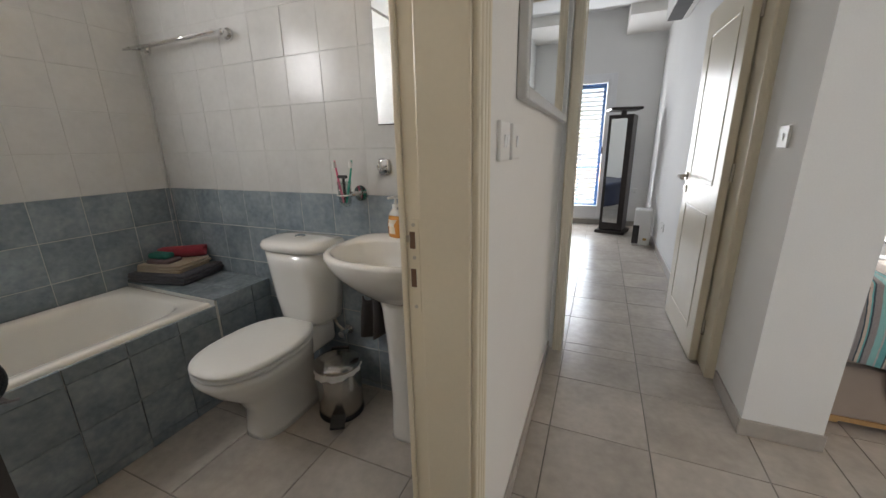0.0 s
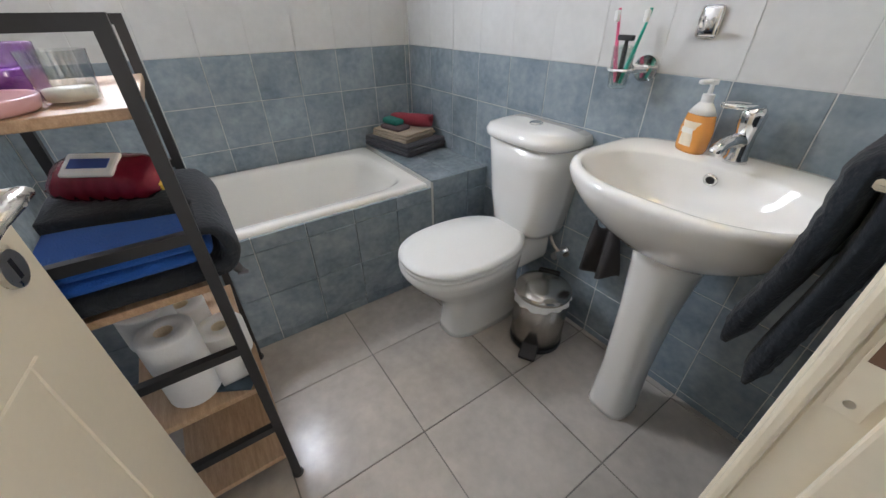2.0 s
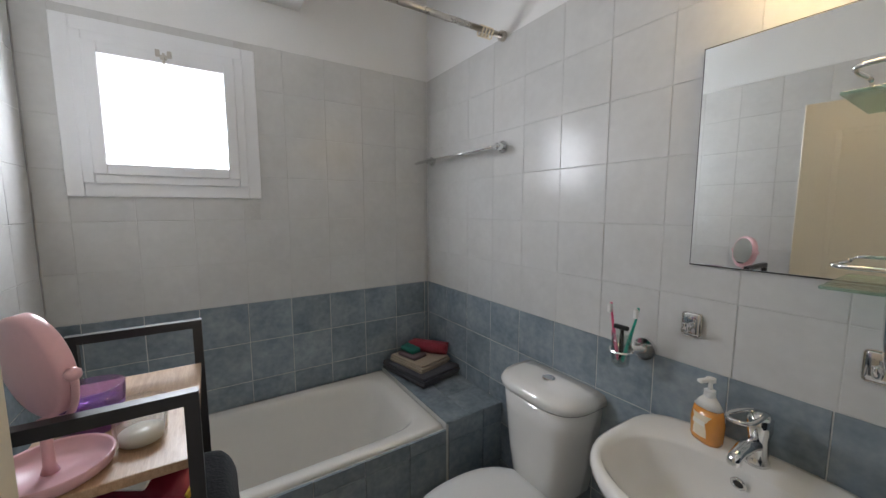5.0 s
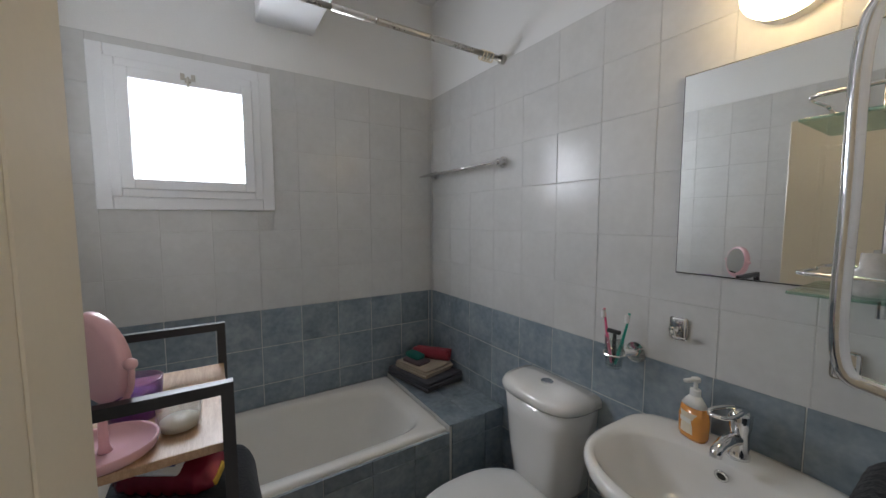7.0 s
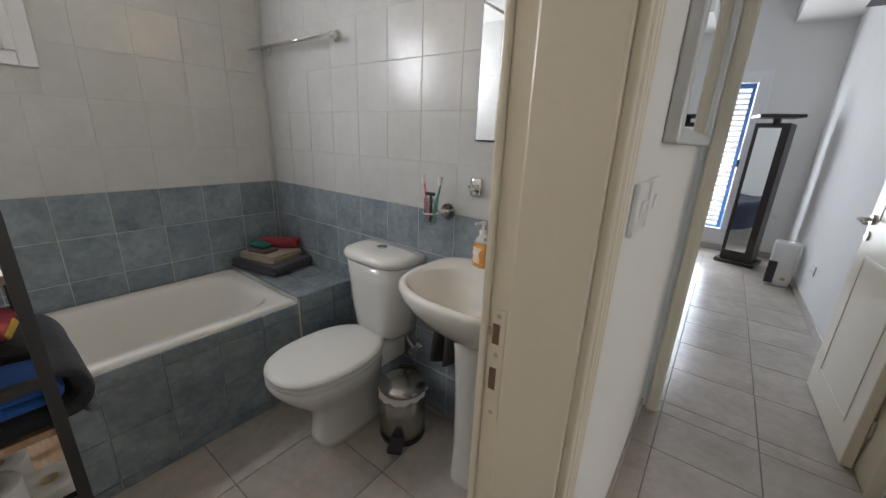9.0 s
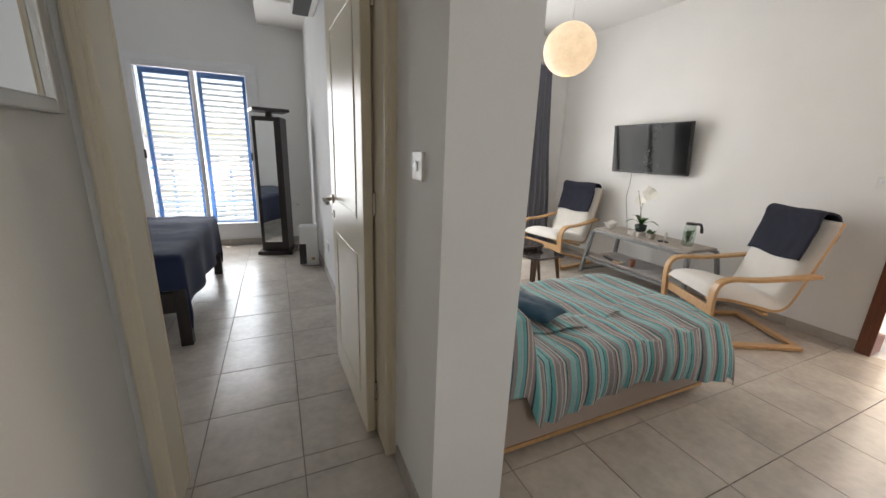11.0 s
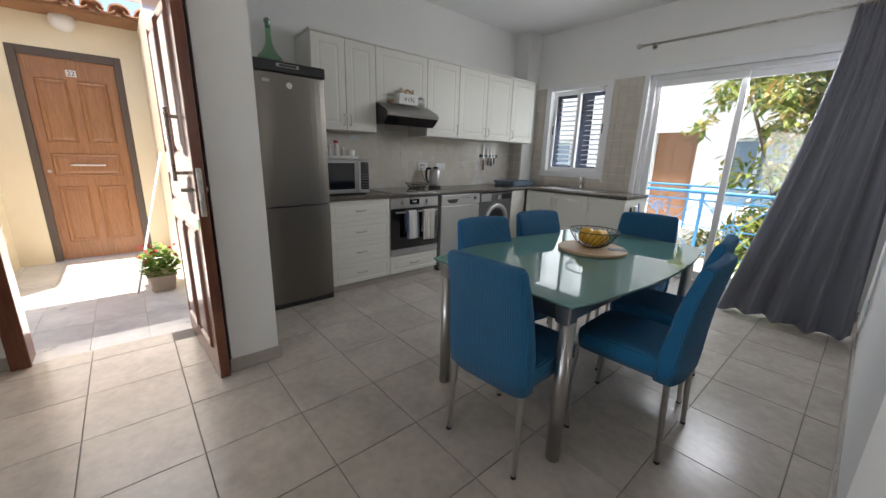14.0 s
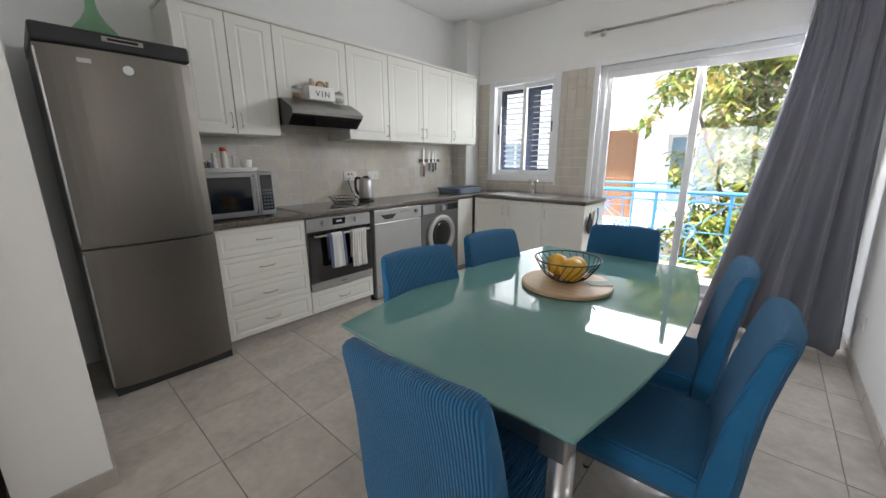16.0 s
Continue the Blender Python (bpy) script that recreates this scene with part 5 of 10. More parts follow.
def top_cloth(u, v):
    # u along the chaise, v across it towards the far side, hanging over the far end
    y = 1.60 + 0.16 * wav(u * 0.9, 0.3, 7.0) * (1 - v) + 0.05 * math.sin(u * 11) * (1 - v) ** 2 + 0.12 * (1 - u) * (1 - v) + 0.74 * v * (1.0)
    y = min(y, 2.36)
    x = 1.02 + 1.37 * u
    z = 0.457 + 0.018 * abs(wav(x * 1.5, y * 1.5)) + 0.006 * math.sin(x * 17 + y * 9)
    if x > 2.355:
        z -= (x - 2.355) * 1.5
        x = 2.355 + (x - 2.355) * 0.45
    if y > 2.31:
        z -= (y - 2.31) * 2.0
        y = 2.318
    return (x, y, z)


def side_cloth(u, v):
    # from the backrest over the near half of the seat, then down the side; v from the inside to the hem
    s = 0.92 * v
    x = 0.80 + 1.63 * u
    back = max(0.0, min(1.0, (1.06 - x) / 0.10))
    top = 0.466 + 0.245 * back * back * (3 - 2 * back)
    fold = 0.016 * math.sin(x * 19 + 1.3 * math.sin(x * 7)) + 0.010 * math.sin(x * 43)
    run = 0.36 + 0.05 * math.sin(x * 5)
    hang = 0.245 + 0.030 * math.sin(x * 6.5 + 0.6) + 0.10 * max(0, 1 - abs(x - 2.33) / 0.3) + 0.10 * back
    if s < run:
        k = s / run
        return (min(x, 2.385), 1.80 + 0.05 * math.sin(x * 3.3) * (1 - k) - (1.80 - 1.44) * k, top + 0.022 * wav(x * 1.4, s * 1.6, 4.0) + 0.012 * math.sin(x * 23 + s * 5) * k - 0.012 * k ** 6 - (max(0, x - 2.355) * 1.4))
    k = min(1.0, (s - run) / (0.92 - run))
    drop = hang * k
    return (min(x, 2.385) + (0.01 + 0.035 * max(0.0, (x - 2.1) / 0.33)) * k, 1.437 - (0.012 + 0.055 * max(0.0, (x - 1.95) / 0.48)) * k - abs(fold) * (0.25 + 0.9 * k) - 0.02 * math.sin(k * 3.1), top - 0.014 - drop - (max(0, x - 2.355) * 1.4))


cloth_sheet("top_cloth", 70, 36, top_cloth, 1.37, 0.72, M_STRTOP, throw)
cloth_sheet("hanging_cloth", 150, 46, side_cloth, 1.63, 0.92, M_STRX, throw)


def pillow(name, m, a, b, h, mtl, label):
    bm = bmesh.new()
    n = 22
    for s in (1, -1):
        g = [[bm.verts.new((a * (2 * i / n - 1) * (1 - 0.06 * (1 - abs(2 * j / n - 1) ** 2)), b * (2 * j / n - 1) * (1 - 0.06 * (1 - abs(2 * i / n - 1) ** 2)),
                            s * (h * (max(0, 1 - (2 * i / n - 1) ** 4) * max(0, 1 - (2 * j / n - 1) ** 4)) ** 0.55) + 0.008 * noise.noise(Vector((i * 0.35, j * 0.35, s * 2.0))))) for j in range(n + 1)] for i in range(n + 1)]
        for i in range(n):
            for j in range(n):
                q = (g[i][j], g[i + 1][j], g[i + 1][j + 1], g[i][j + 1])
                bm.faces.new(q if s > 0 else tuple(reversed(q)))
    bmesh.ops.remove_doubles(bm, verts=bm.verts[:], dist=0.0165)
    o = tagged(link_mesh(name, bm, mtl, smooth=True), label, "cushion")
    o.matrix_basis = m
    return o


pillow("cushion", pose(1.285, 1.93, 0.522, -4, 0, 106), 0.26, 0.10, 0.042, mat("petrol_velvet", (0.010, 0.055, 0.095), 0.8, 0, 200, 5, 0.2, 0.3, sheen=0.2), "dark petrol blue cushion lying on the blanket")


M_CREAMFAB = mat("off_white_cotton", (0.68, 0.66, 0.62), 0.9, 0, 240, 5, 0.06, 0.4, 0.04, sheen=0.2)
M_NAVY = mat("navy_knit", (0.016, 0.018, 0.034), 0.97, 0, 220, 8, 0.25, 1.0, 0.02, depth=0.004)


def ribbon(bm, pts, width, th, y, flat_up=True):
    """A bent flat strip along points in the x-z plane, centred on y."""
    pts = [Vector(p) for p in pts]
    rows = []
    for i, p in enumerate(pts):
        d = (pts[min(i + 1, len(pts) - 1)] - pts[max(i - 1, 0)]).normalized()
        nrm = Vector((-d.z, 0, d.x))
        rows.append([p + nrm * th / 2 + Vector((0, y - width / 2, 0)), p + nrm * th / 2 + Vector((0, y + width / 2, 0)),
                     p - nrm * th / 2 + Vector((0, y + width / 2, 0)), p - nrm * th / 2 + Vector((0, y - width / 2, 0))])
    loft(bm, rows)


def bent_armchair(m, label):
    """A cantilever armchair of bent laminated wood; it faces local +x."""
    t = thing("armchair", label, "armchair", m, "bentwood armchairs")
    side = catmull([(-0.36, 0, 0.022), (-0.10, 0, 0.018), (0.24, 0, 0.022), (0.315, 0, 0.06), (0.325, 0, 0.16), (0.345, 0, 0.36), (0.325, 0, 0.475), (0.24, 0, 0.520), (0.05, 0, 0.525), (-0.20, 0, 0.555), (-0.345, 0, 0.575)], 5)
    for y in (-0.305, 0.305):
        bm = bmesh.new()
        ribbon(bm, side, 0.062, 0.024, y)
        bmesh.ops.bevel(bm, geom=bm.edges[:], offset=0.003, segments=1, affect="EDGES")
        part("arm_and_runner", bm, M_BIRCH, t)
    part("rear_crossbar", one_box(-0.375, -0.275, 0.010, -0.315, 0.275, 0.034, 0.004), M_BIRCH, t)
    part("front_crossbar", one_box(0.305, -0.275, 0.23, 0.327, 0.275, 0.30, 0.004), M_BIRCH, t)
    part("mid_crossbar", one_box(-0.10, -0.275, 0.245, -0.06, 0.275, 0.27, 0.004), M_BIRCH, t)
    seatline = [(0.345, 0, 0.352), (0.20, 0, 0.352), (0.0, 0, 0.312), (-0.13, 0, 0.285), (-0.205, 0, 0.31), (-0.255, 0, 0.40), (-0.33, 0, 0.62), (-0.405, 0, 0.85), (-0.43, 0, 0.95)]
    line = catmull(seatline, 5)
    for y in (-0.255, 0.255):
        bm = bmesh.new()
        ribbon(bm, line, 0.035, 0.02, y)
        part("seat_rail", bm, M_BIRCH, t)
    # cushion
    bm = bmesh.new()
    nu, nv = len(line) - 1, 16
    top, bot = [], []
    for i, p in enumerate(line):
        d = (line[min(i + 1, nu)] - line[max(i - 1, 0)]).normalized()
        nrm = Vector((d.z, 0, -d.x))
        if nrm.z < 0 and i < nu * 0.5:
            nrm = -nrm
        u = i / nu
        tr, br = [], []
        for j in range(nv + 1):
            v = 2 * j / nv - 1
            pad = 0.085 * (1 - abs(v) ** 6) ** 0.6 * (1 - abs(2 * u - 1) ** 16) ** 0.5 + 0.006 * noise.noise(Vector((u * 9, v * 3, 1)))
            pad *= 1 - 0.10 * math.exp(-((u - 0.30) / 0.02) ** 2) - 0.07 * math.exp(-((u - 0.62) / 0.02) ** 2) - 0.06 * math.exp(-((u - 0.8) / 0.02) ** 2)
            y = 0.272 * v
            tr.append(bm.verts.new(Vector((p.x, y, p.z)) + nrm * (0.012 + max(pad, 0.0))))
            br.append(bm.verts.new(Vector((p.x, y, p.z)) + nrm * 0.011))
        top.append(tr)
        bot.append(br)
    for i in range(nu):
        for j in range(nv):
            bm.faces.new((top[i][j], top[i][j + 1], top[i + 1][j + 1], top[i + 1][j]))
            bm.faces.new((bot[i][j], bot[i + 1][j], bot[i + 1][j + 1], bot[i][j + 1]))
        bm.faces.new((top[i][0], top[i + 1][0], bot[i + 1][0], bot[i][0]))
        bm.faces.new((top[i][nv], bot[i][nv], bot[i + 1][nv], top[i + 1][nv]))
    for i in (0, nu):
        for j in range(nv):
            bm.faces.new((top[i][j], top[i][j + 1], bot[i][j + 1], bot[i][j]))
    bmesh.ops.recalc_face_normals(bm, faces=bm.faces[:])
    part("seat_cushion", bm, M_CREAMFAB, t, "off-white padded cotton cushion", True)
    return t


def chair_throw(m, label):
    """A folded knitted throw over the top of the chair's back."""
    t = thing("throw_blanket", label, "throw", m, "navy throws")
    bm = bmesh.new()

    def f(u, v):
        y = -0.235 + 0.47 * u + 0.012 * math.sin(v * 9)
        pts = catmull([(-0.255, 0, 0.655), (-0.285, 0, 0.78), (-0.32, 0, 0.90), (-0.345, 0, 0.985), (-0.40, 0, 1.005), (-0.455, 0, 0.975), (-0.465, 0, 0.86), (-0.45, 0, 0.80)], 6)
        k = v * (len(pts) - 1)
        i = min(int(k), len(pts) - 2)
        p = pts[i].lerp(pts[i + 1], k - i)
        return (p.x + 0.024 + 0.006 * wav(u * 3, v * 3, 2.0), y, p.z + 0.008 * math.sin(u * 8 + v * 3) * (1 - v))
    sheet(bm, 26, 40, f)
    o = part("knit", bm, M_NAVY, t, smooth=True)
    sol = o.modifiers.new("cloth", "SOLIDIFY")
    sol.thickness, sol.offset = 0.016, 0.0
    return t


c2 = pose(3.335, 1.925, 0, 0, 0, 153)
c1 = pose(3.36, 3.97, 0, 0, 0, 190)
chair = bent_armchair(c2, "bentwood armchair with off-white cushion near the front door")
copy_thing(chair, c1)["label"] = "bentwood armchair with off-white cushion near the grey curtain"
th = chair_throw(c2, "folded navy knitted throw on the armchair back")
copy_thing(th, c1)

# television
tv = thing("television", "flat black television tilted on a wall bracket", "television", pose(3.957, 3.272, 1.447))
T = Matrix.Rotation(radians(-7), 4, "Y") @ Matrix.Translation((-0.085, 0, 0))
bm = bmesh.new()
box(bm, -0.022, -0.465, -0.268, 0.022, 0.465, 0.268, 0.006, 2, T)
part("tv_case", bm, M_BLACKPLASTIC, tv)
part("screen", one_box(-0.0245, -0.455, -0.250, -0.0225, 0.455, 0.258, 0, 1, T), mat("tv_screen", (0.006, 0.006, 0.007), 0.06, 0, 30, 2, 0.05, 0.0, 0.02, coat=0.0), tv)
bpy.data.materials["tv_screen"].node_tree.nodes["Principled BSDF"].inputs["Specular IOR Level"].default_value = 0.2
part("brand_bar", one_box(-0.0255, -0.022, -0.275, -0.0235, 0.022, -0.262, 0.001, 1, T), M_WHITEPLASTIC, tv)
bm = bmesh.new()
box(bm, -0.07, -0.12, -0.1, 0.0, 0.12, 0.1, 0.004)
part("wall_bracket", bm, M_BLACKMETAL, tv)
bm = bmesh.new()
tube(bm, catmull([(-0.05, 0.2, -0.25), (-0.02, 0.22, -0.40), (-0.006, 0.25, -0.58), (-0.006, 0.20, -0.80), (-0.006, 0.16, -1.0)], 6), 0.004, 6)
part("cable", bm, mat("grey_cable", (0.35, 0.35, 0.35), 0.5), tv, smooth=True)

# tv bench
M_GREYPAINT = mat("grey_painted_steel", (0.20, 0.215, 0.225), 0.4, 0, 120, 6, 0.1, 0.05)
M_GREYWOOD = wood_mat("weathered_grey_wood", (0.25, 0.23, 0.21), (0.46, 0.43, 0.40), 0.65, 6, (10, 1.2, 10), 0.0, 0.3)
bench = thing("tv_bench", "grey steel and weathered wood bench with a low shelf", "tv bench", pose(3.60, 2.885, 0))
for y0, y1 in ((-0.54, -0.28), (-0.275, 0.0), (0.005, 0.27), (0.275, 0.54)):
    part("top_board", one_box(-0.20, y0, 0.515, 0.23, y1, 0.540, 0.003), M_GREYWOOD, bench)
bm = bmesh.new()
for b in ((-0.215, -0.555, 0.49, -0.185, 0.555, 0.515), (0.215, -0.555, 0.49, 0.245, 0.555, 0.515), (-0.25, -0.60, 0.165, -0.22, 0.60, 0.19), (0.225, -0.60, 0.165, 0.255, 0.60, 0.19)):
    box(bm, *b, 0.003)
part("rail", bm, M_GREYPAINT, bench)
for sx in (-1, 1):
    for sy in (-1, 1):
        bm = bmesh.new()
        vs = box(bm, -0.02, -0.016, 0.0, 0.02, 0.016, 0.50, 0.003)
        for v in vs:
            k = 1 - v.co.z / 0.5
            v.co.x += sx * (0.205 + 0.045 * k) + (0.02 if sx > 0 else 0)
            v.co.y += sy * (0.545 + 0.075 * k)
        part("leg", bm, M_GREYPAINT, bench)
for sy in (-1, 1):
    part("foot_bar", one_box(-0.23, sy * 0.61 - 0.014, 0.02, 0.25, sy * 0.61 + 0.014, 0.05, 0.003), M_GREYPAINT, bench)
part("low_shelf", one_box(-0.21, -0.57, 0.19, 0.225, 0.57, 0.215, 0.003), M_GREYWOOD, bench)

# things on the bench
M_LEAF = mat("leaf_green", (0.035, 0.11, 0.025), 0.4, 0, 30, 8, 0.3, 0.1)


def leaf_blade(bm, base, tip, width, droop=0.02, n=6):
    base, tip = Vector(base), Vector(tip)
    d = tip - base
    side = d.cross(Vector((0, 0, 1)))
    side = side.normalized() if side.length > 1e-6 else Vector((1, 0, 0))
    prev = None
    for i in range(n + 1):
        k = i / n
        c = base + d * k + Vector((0, 0, math.sin(k * math.pi) * droop))
        w = width * math.sin(math.pi * (0.08 + 0.9 * k)) ** 0.8
        row = [bm.verts.new(c - side * w), bm.verts.new(c + Vector((0, 0, -0.18 * w))), bm.verts.new(c + side * w)]
        if prev:
            bm.faces.new((prev[0], row[0], row[1], prev[1]))
            bm.faces.new((prev[1], row[1], row[2], prev[2]))
        prev = row


orchid = thing("orchid", "white orchid in a glazed pot with dark leaves", "orchid", pose(3.64, 3.03, 0.541))
bm = bmesh.new()
lathe(bm, [(0.045, 0), (0.05, 0.005), (0.075, 0.028), (0.085, 0.032), (0.08, 0.026), (0.002, 0.02)], 26)
part("saucer", bm, M_PORCELAIN, orchid, smooth=True)
bm = bmesh.new()
lathe(bm, [(0.04, 0.028), (0.055, 0.05), (0.06, 0.10), (0.056, 0.102), (0.05, 0.09), (0.002, 0.088)], 24)
part("pot", bm, mat("green_glaze", (0.03, 0.05, 0.04), 0.2, 0, 40, 10, 0.4, 0.05), orchid, smooth=True)
bm = bmesh.new()
for a, l, z in ((0.3, 0.16, 0.02), (1.5, 0.13, 0.06), (2.6, 0.17, 0.0), (3.8, 0.14, 0.05), (5.0, 0.18, -0.01)):
    leaf_blade(bm, (0, 0, 0.095), (l * math.cos(a), l * math.sin(a), 0.12 + z), 0.028, 0.05)
part("leaves", bm, M_LEAF, orchid, smooth=True)
for st in ([(0, 0.01, 0.09), (0.0, 0.03, 0.25), (0.01, 0.02, 0.40), (-0.01, -0.03, 0.47), (-0.03, -0.10, 0.47)], [(0, -0.01, 0.09), (0.02, 0.05, 0.26), (0.02, 0.09, 0.38), (0.01, 0.11, 0.46)]):
    bm = bmesh.new()
    tube(bm, catmull(st, 6), 0.003, 6)
    part("stem", bm, mat("stem_brown", (0.10, 0.09, 0.04), 0.6), orchid, smooth=True)
M_PETAL = mat("white_petal", (0.80, 0.79, 0.72), 0.6, 0, 60, 10, 0.05, 0.1)
rnd = random.Random(8)
for p in ((0.0, 0.0, 0.44), (-0.02, -0.05, 0.475), (-0.03, -0.09, 0.46), (0.0, 0.02, 0.37), (-0.035, -0.12, 0.43), (-0.01, -0.03, 0.40), (0.02, 0.095, 0.35)):
    bm = bmesh.new()
    c = Vector(p)
    n = Vector((-1, rnd.uniform(-0.5, 0.3), rnd.uniform(-0.3, 0.2))).normalized()
    e1 = n.cross(Vector((0, 0, 1))).normalized()
    e2 = n.cross(e1)
    for k in range(5):
        a = 2 * math.pi * k / 5 + rnd.uniform(-0.2, 0.2)
        d = e1 * math.cos(a) + e2 * math.sin(a)
        s_ = n.cross(d)
        ln, wd = rnd.uniform(0.040, 0.052), rnd.uniform(0.020, 0.027)
        q = [bm.verts.new(c), bm.verts.new(c + d * ln * 0.6 + s_ * wd + n * 0.004), bm.verts.new(c + d * ln + n * 0.002), bm.verts.new(c + d * ln * 0.6 - s_ * wd + n * 0.004)]
        bm.faces.new(q)
    part("blossom", bm, M_PETAL, orchid, smooth=True)

runner = tagged(link_mesh("table_runner", one_box(3.42, 2.36, 0.5415, 3.80, 3.40, 0.5435), mat("linen", (0.42, 0.38, 0.33), 0.95, 0, 260, 9, 0.15, 0.6)), "faded beige linen runner on the bench", "runner")
runner2 = tagged(link_mesh("shelf_mat", one_box(3.42, 2.40, 0.2165, 3.80, 3.35, 0.2185), mat("grey_linen", (0.34, 0.33, 0.32), 0.95, 0, 260, 9, 0.15, 0.6)), "grey cloth on the low shelf", "mat")
bottle = thing("glass_pitcher", "glass water pitcher with black lid and herbs", "pitcher", pose(3.62, 2.50, 0.544))
bm = bmesh.new()
lathe(bm, [(0.046, 0), (0.05, 0.004), (0.05, 0.15), (0.044, 0.19), (0.042, 0.20)], 26)
part("glass_body", bm, glass_mat("pitcher_glass", (0.8, 0.86, 0.83), 0.0, 1.5), bottle, smooth=True).visible_shadow = False
bm = bmesh.new()
lathe(bm, [(0.044, 0.20), (0.045, 0.215), (0.03, 0.222), (0.002, 0.222)], 24)
tube(bm, catmull([(0.0, -0.04, 0.212), (0.0, -0.085, 0.215), (0.0, -0.10, 0.18), (0.0, -0.105, 0.14)], 4), [0.012] * 8 + [0.014] * 5, 8)
part("lid_and_handle", bm, M_BLACKPLASTIC, bottle, smooth=False)
bm = bmesh.new()
rnd = random.Random(4)
for k in range(26):
    a, r = rnd.uniform(0, 6.28), rnd.uniform(0, 0.025)
    leaf_blade(bm, (r * math.cos(a), r * math.sin(a), rnd.uniform(0.02, 0.11)), (0.042 * math.cos(a), 0.042 * math.sin(a), rnd.uniform(0.05, 0.17)), 0.008, 0.01, 3)
part("herbs", bm, M_LEAF, bottle)


def small_pot(m, r, h, c, label, name="plant_pot", plant=True):
    t = thing(name, label, "plant pot" if plant else "cup", m)
    bm = bmesh.new()
    lathe(bm, [(r * 0.75, 0), (r * 0.8, 0.003), (r, h), (r * 0.92, h), (r * 0.85, h * 0.85), (0.002, h * 0.84)], 20)
    part("pot_body", bm, mat(name + "_clay", c, 0.5, 0, 80, 8, 0.1, 0.1), t, smooth=True)
    if plant:
        bm = bmesh.new()
        rr = random.Random(int(r * 1000))
        for k in range(22):
            a = rr.uniform(0, 6.28)
            l = rr.uniform(0.02, 0.05)
            leaf_blade(bm, (0, 0, h * 0.85), (l * math.cos(a), l * math.sin(a), h + rr.uniform(0.0, 0.04)), 0.008, 0.012, 3)
        part("succulent", bm, M_LEAF, t)
    return t


small_pot(pose(3.52, 2.80, 0.544), 0.036, 0.055, (0.28, 0.25, 0.20), "small stone pot with a green succulent")
small_pot(pose(3.55, 2.86, 0.544), 0.026, 0.045, (0.55, 0.54, 0.52), "small white pot with a green succulent")
for p, r, h in ((pose(3.48, 2.93, 0.544), 0.018, 0.045), (pose(3.46, 2.97, 0.544), 0.015, 0.05), (pose(3.50, 3.05, 0.544), 0.018, 0.035), (pose(3.47, 3.00, 0.544), 0.014, 0.03), (pose(3.66, 2.75, 0.544), 0.015, 0.07)):
    small_pot(p, r, h, (0.62, 0.60, 0.56), "small white candle holder on the bench", "candle_holder", False)
small_pot(pose(3.46, 2.92, 0.219), 0.032, 0.075, (0.22, 0.08, 0.04), "small brown clay cup on the low shelf", "clay_cup", False)
small_pot(pose(3.44, 3.02, 0.219), 0.03, 0.035, (0.4, 0.38, 0.35), "small grey bowl on the low shelf", "bowl", False)
bowl = thing("white_dish", "white wavy ceramic dish on the bench", "dish", pose(3.52, 3.32, 0.544))
bm = bmesh.new()
sheet(bm, 36, 6, lambda u, v: ((0.02 + 0.055 * v + 0.008 * v * math.sin(u * 6 * math.pi)) * math.cos(u * 2 * math.pi), (0.02 + 0.055 * v + 0.008 * v * math.sin(u * 6 * math.pi)) * math.sin(u * 2 * math.pi), 0.002 + 0.075 * v ** 1.5 + 0.012 * v * math.sin(u * 6 * math.pi)), True)
thicken(bm, 0.004)
part("dish_body", bm, M_PORCELAIN, bowl, smooth=True)
bm = bmesh.new()
for k in range(6):
    tube(bm, [(3.50 + 0.02 * math.cos(k), 2.62 + 0.02 * k, 0.548), (3.53 + 0.03 * math.sin(k * 2), 2.66 + 0.012 * k, 0.552)], 0.006, 6)
tagged(link_mesh("bead_string", bm, M_BLACKMETAL, smooth=True), "dark string of beads lying on the runner", "beads")
rm = thing("remote_control", "black remote control on the low shelf", "remote control", pose(3.46, 3.22, 0.219, 0, 0, 70))
part("remote_body", one_box(-0.09, -0.022, 0, 0.09, 0.022, 0.02, 0.005, 2), M_BLACKPLASTIC, rm)
rm = thing("wooden_flute", "thin wooden stick on the low shelf", "stick", pose(3.43, 3.12, 0.219, 0, 0, 80))
part("stick", one_box(-0.1, -0.01, 0, 0.1, 0.01, 0.015, 0.004), M_BIRCH, rm)

# nesting coffee tables
M_MARBLE = mat("dark_marble_glass", (0.10, 0.085, 0.08), 0.08, 0, 18, 5, 0.5, 0.0, 0.03, dark=(0.03, 0.026, 0.026), coat=0.6)


def coffee_table(m, a, b, h, label):
    t = thing("coffee_table", label, "coffee table", m, "nesting coffee tables")
    bm = bmesh.new()
    loft(bm, [oval(0, 0, h - 0.022, a - 0.006, b - 0.006, 9, 48, math.pi / 48), oval(0, 0, h - 0.018, a, b, 9, 48, math.pi / 48), oval(0, 0, h - 0.003, a, b, 9, 48, math.pi / 48), oval(0, 0, h, a - 0.004, b - 0.004, 9, 48, math.pi / 48)])
    part("tabletop", bm, M_MARBLE, t, "glossy dark marbled top")
    for sx in (-1, 1):
        for sy in (-1, 1):
            bm = bmesh.new()
            tube(bm, [(sx * (a - 0.02), sy * (b - 0.02), 0), (sx * (a - 0.07), sy * (b - 0.07), h - 0.022)], [0.012, 0.022], 10)
            part("leg", bm, M_WALNUT, t)
    return t


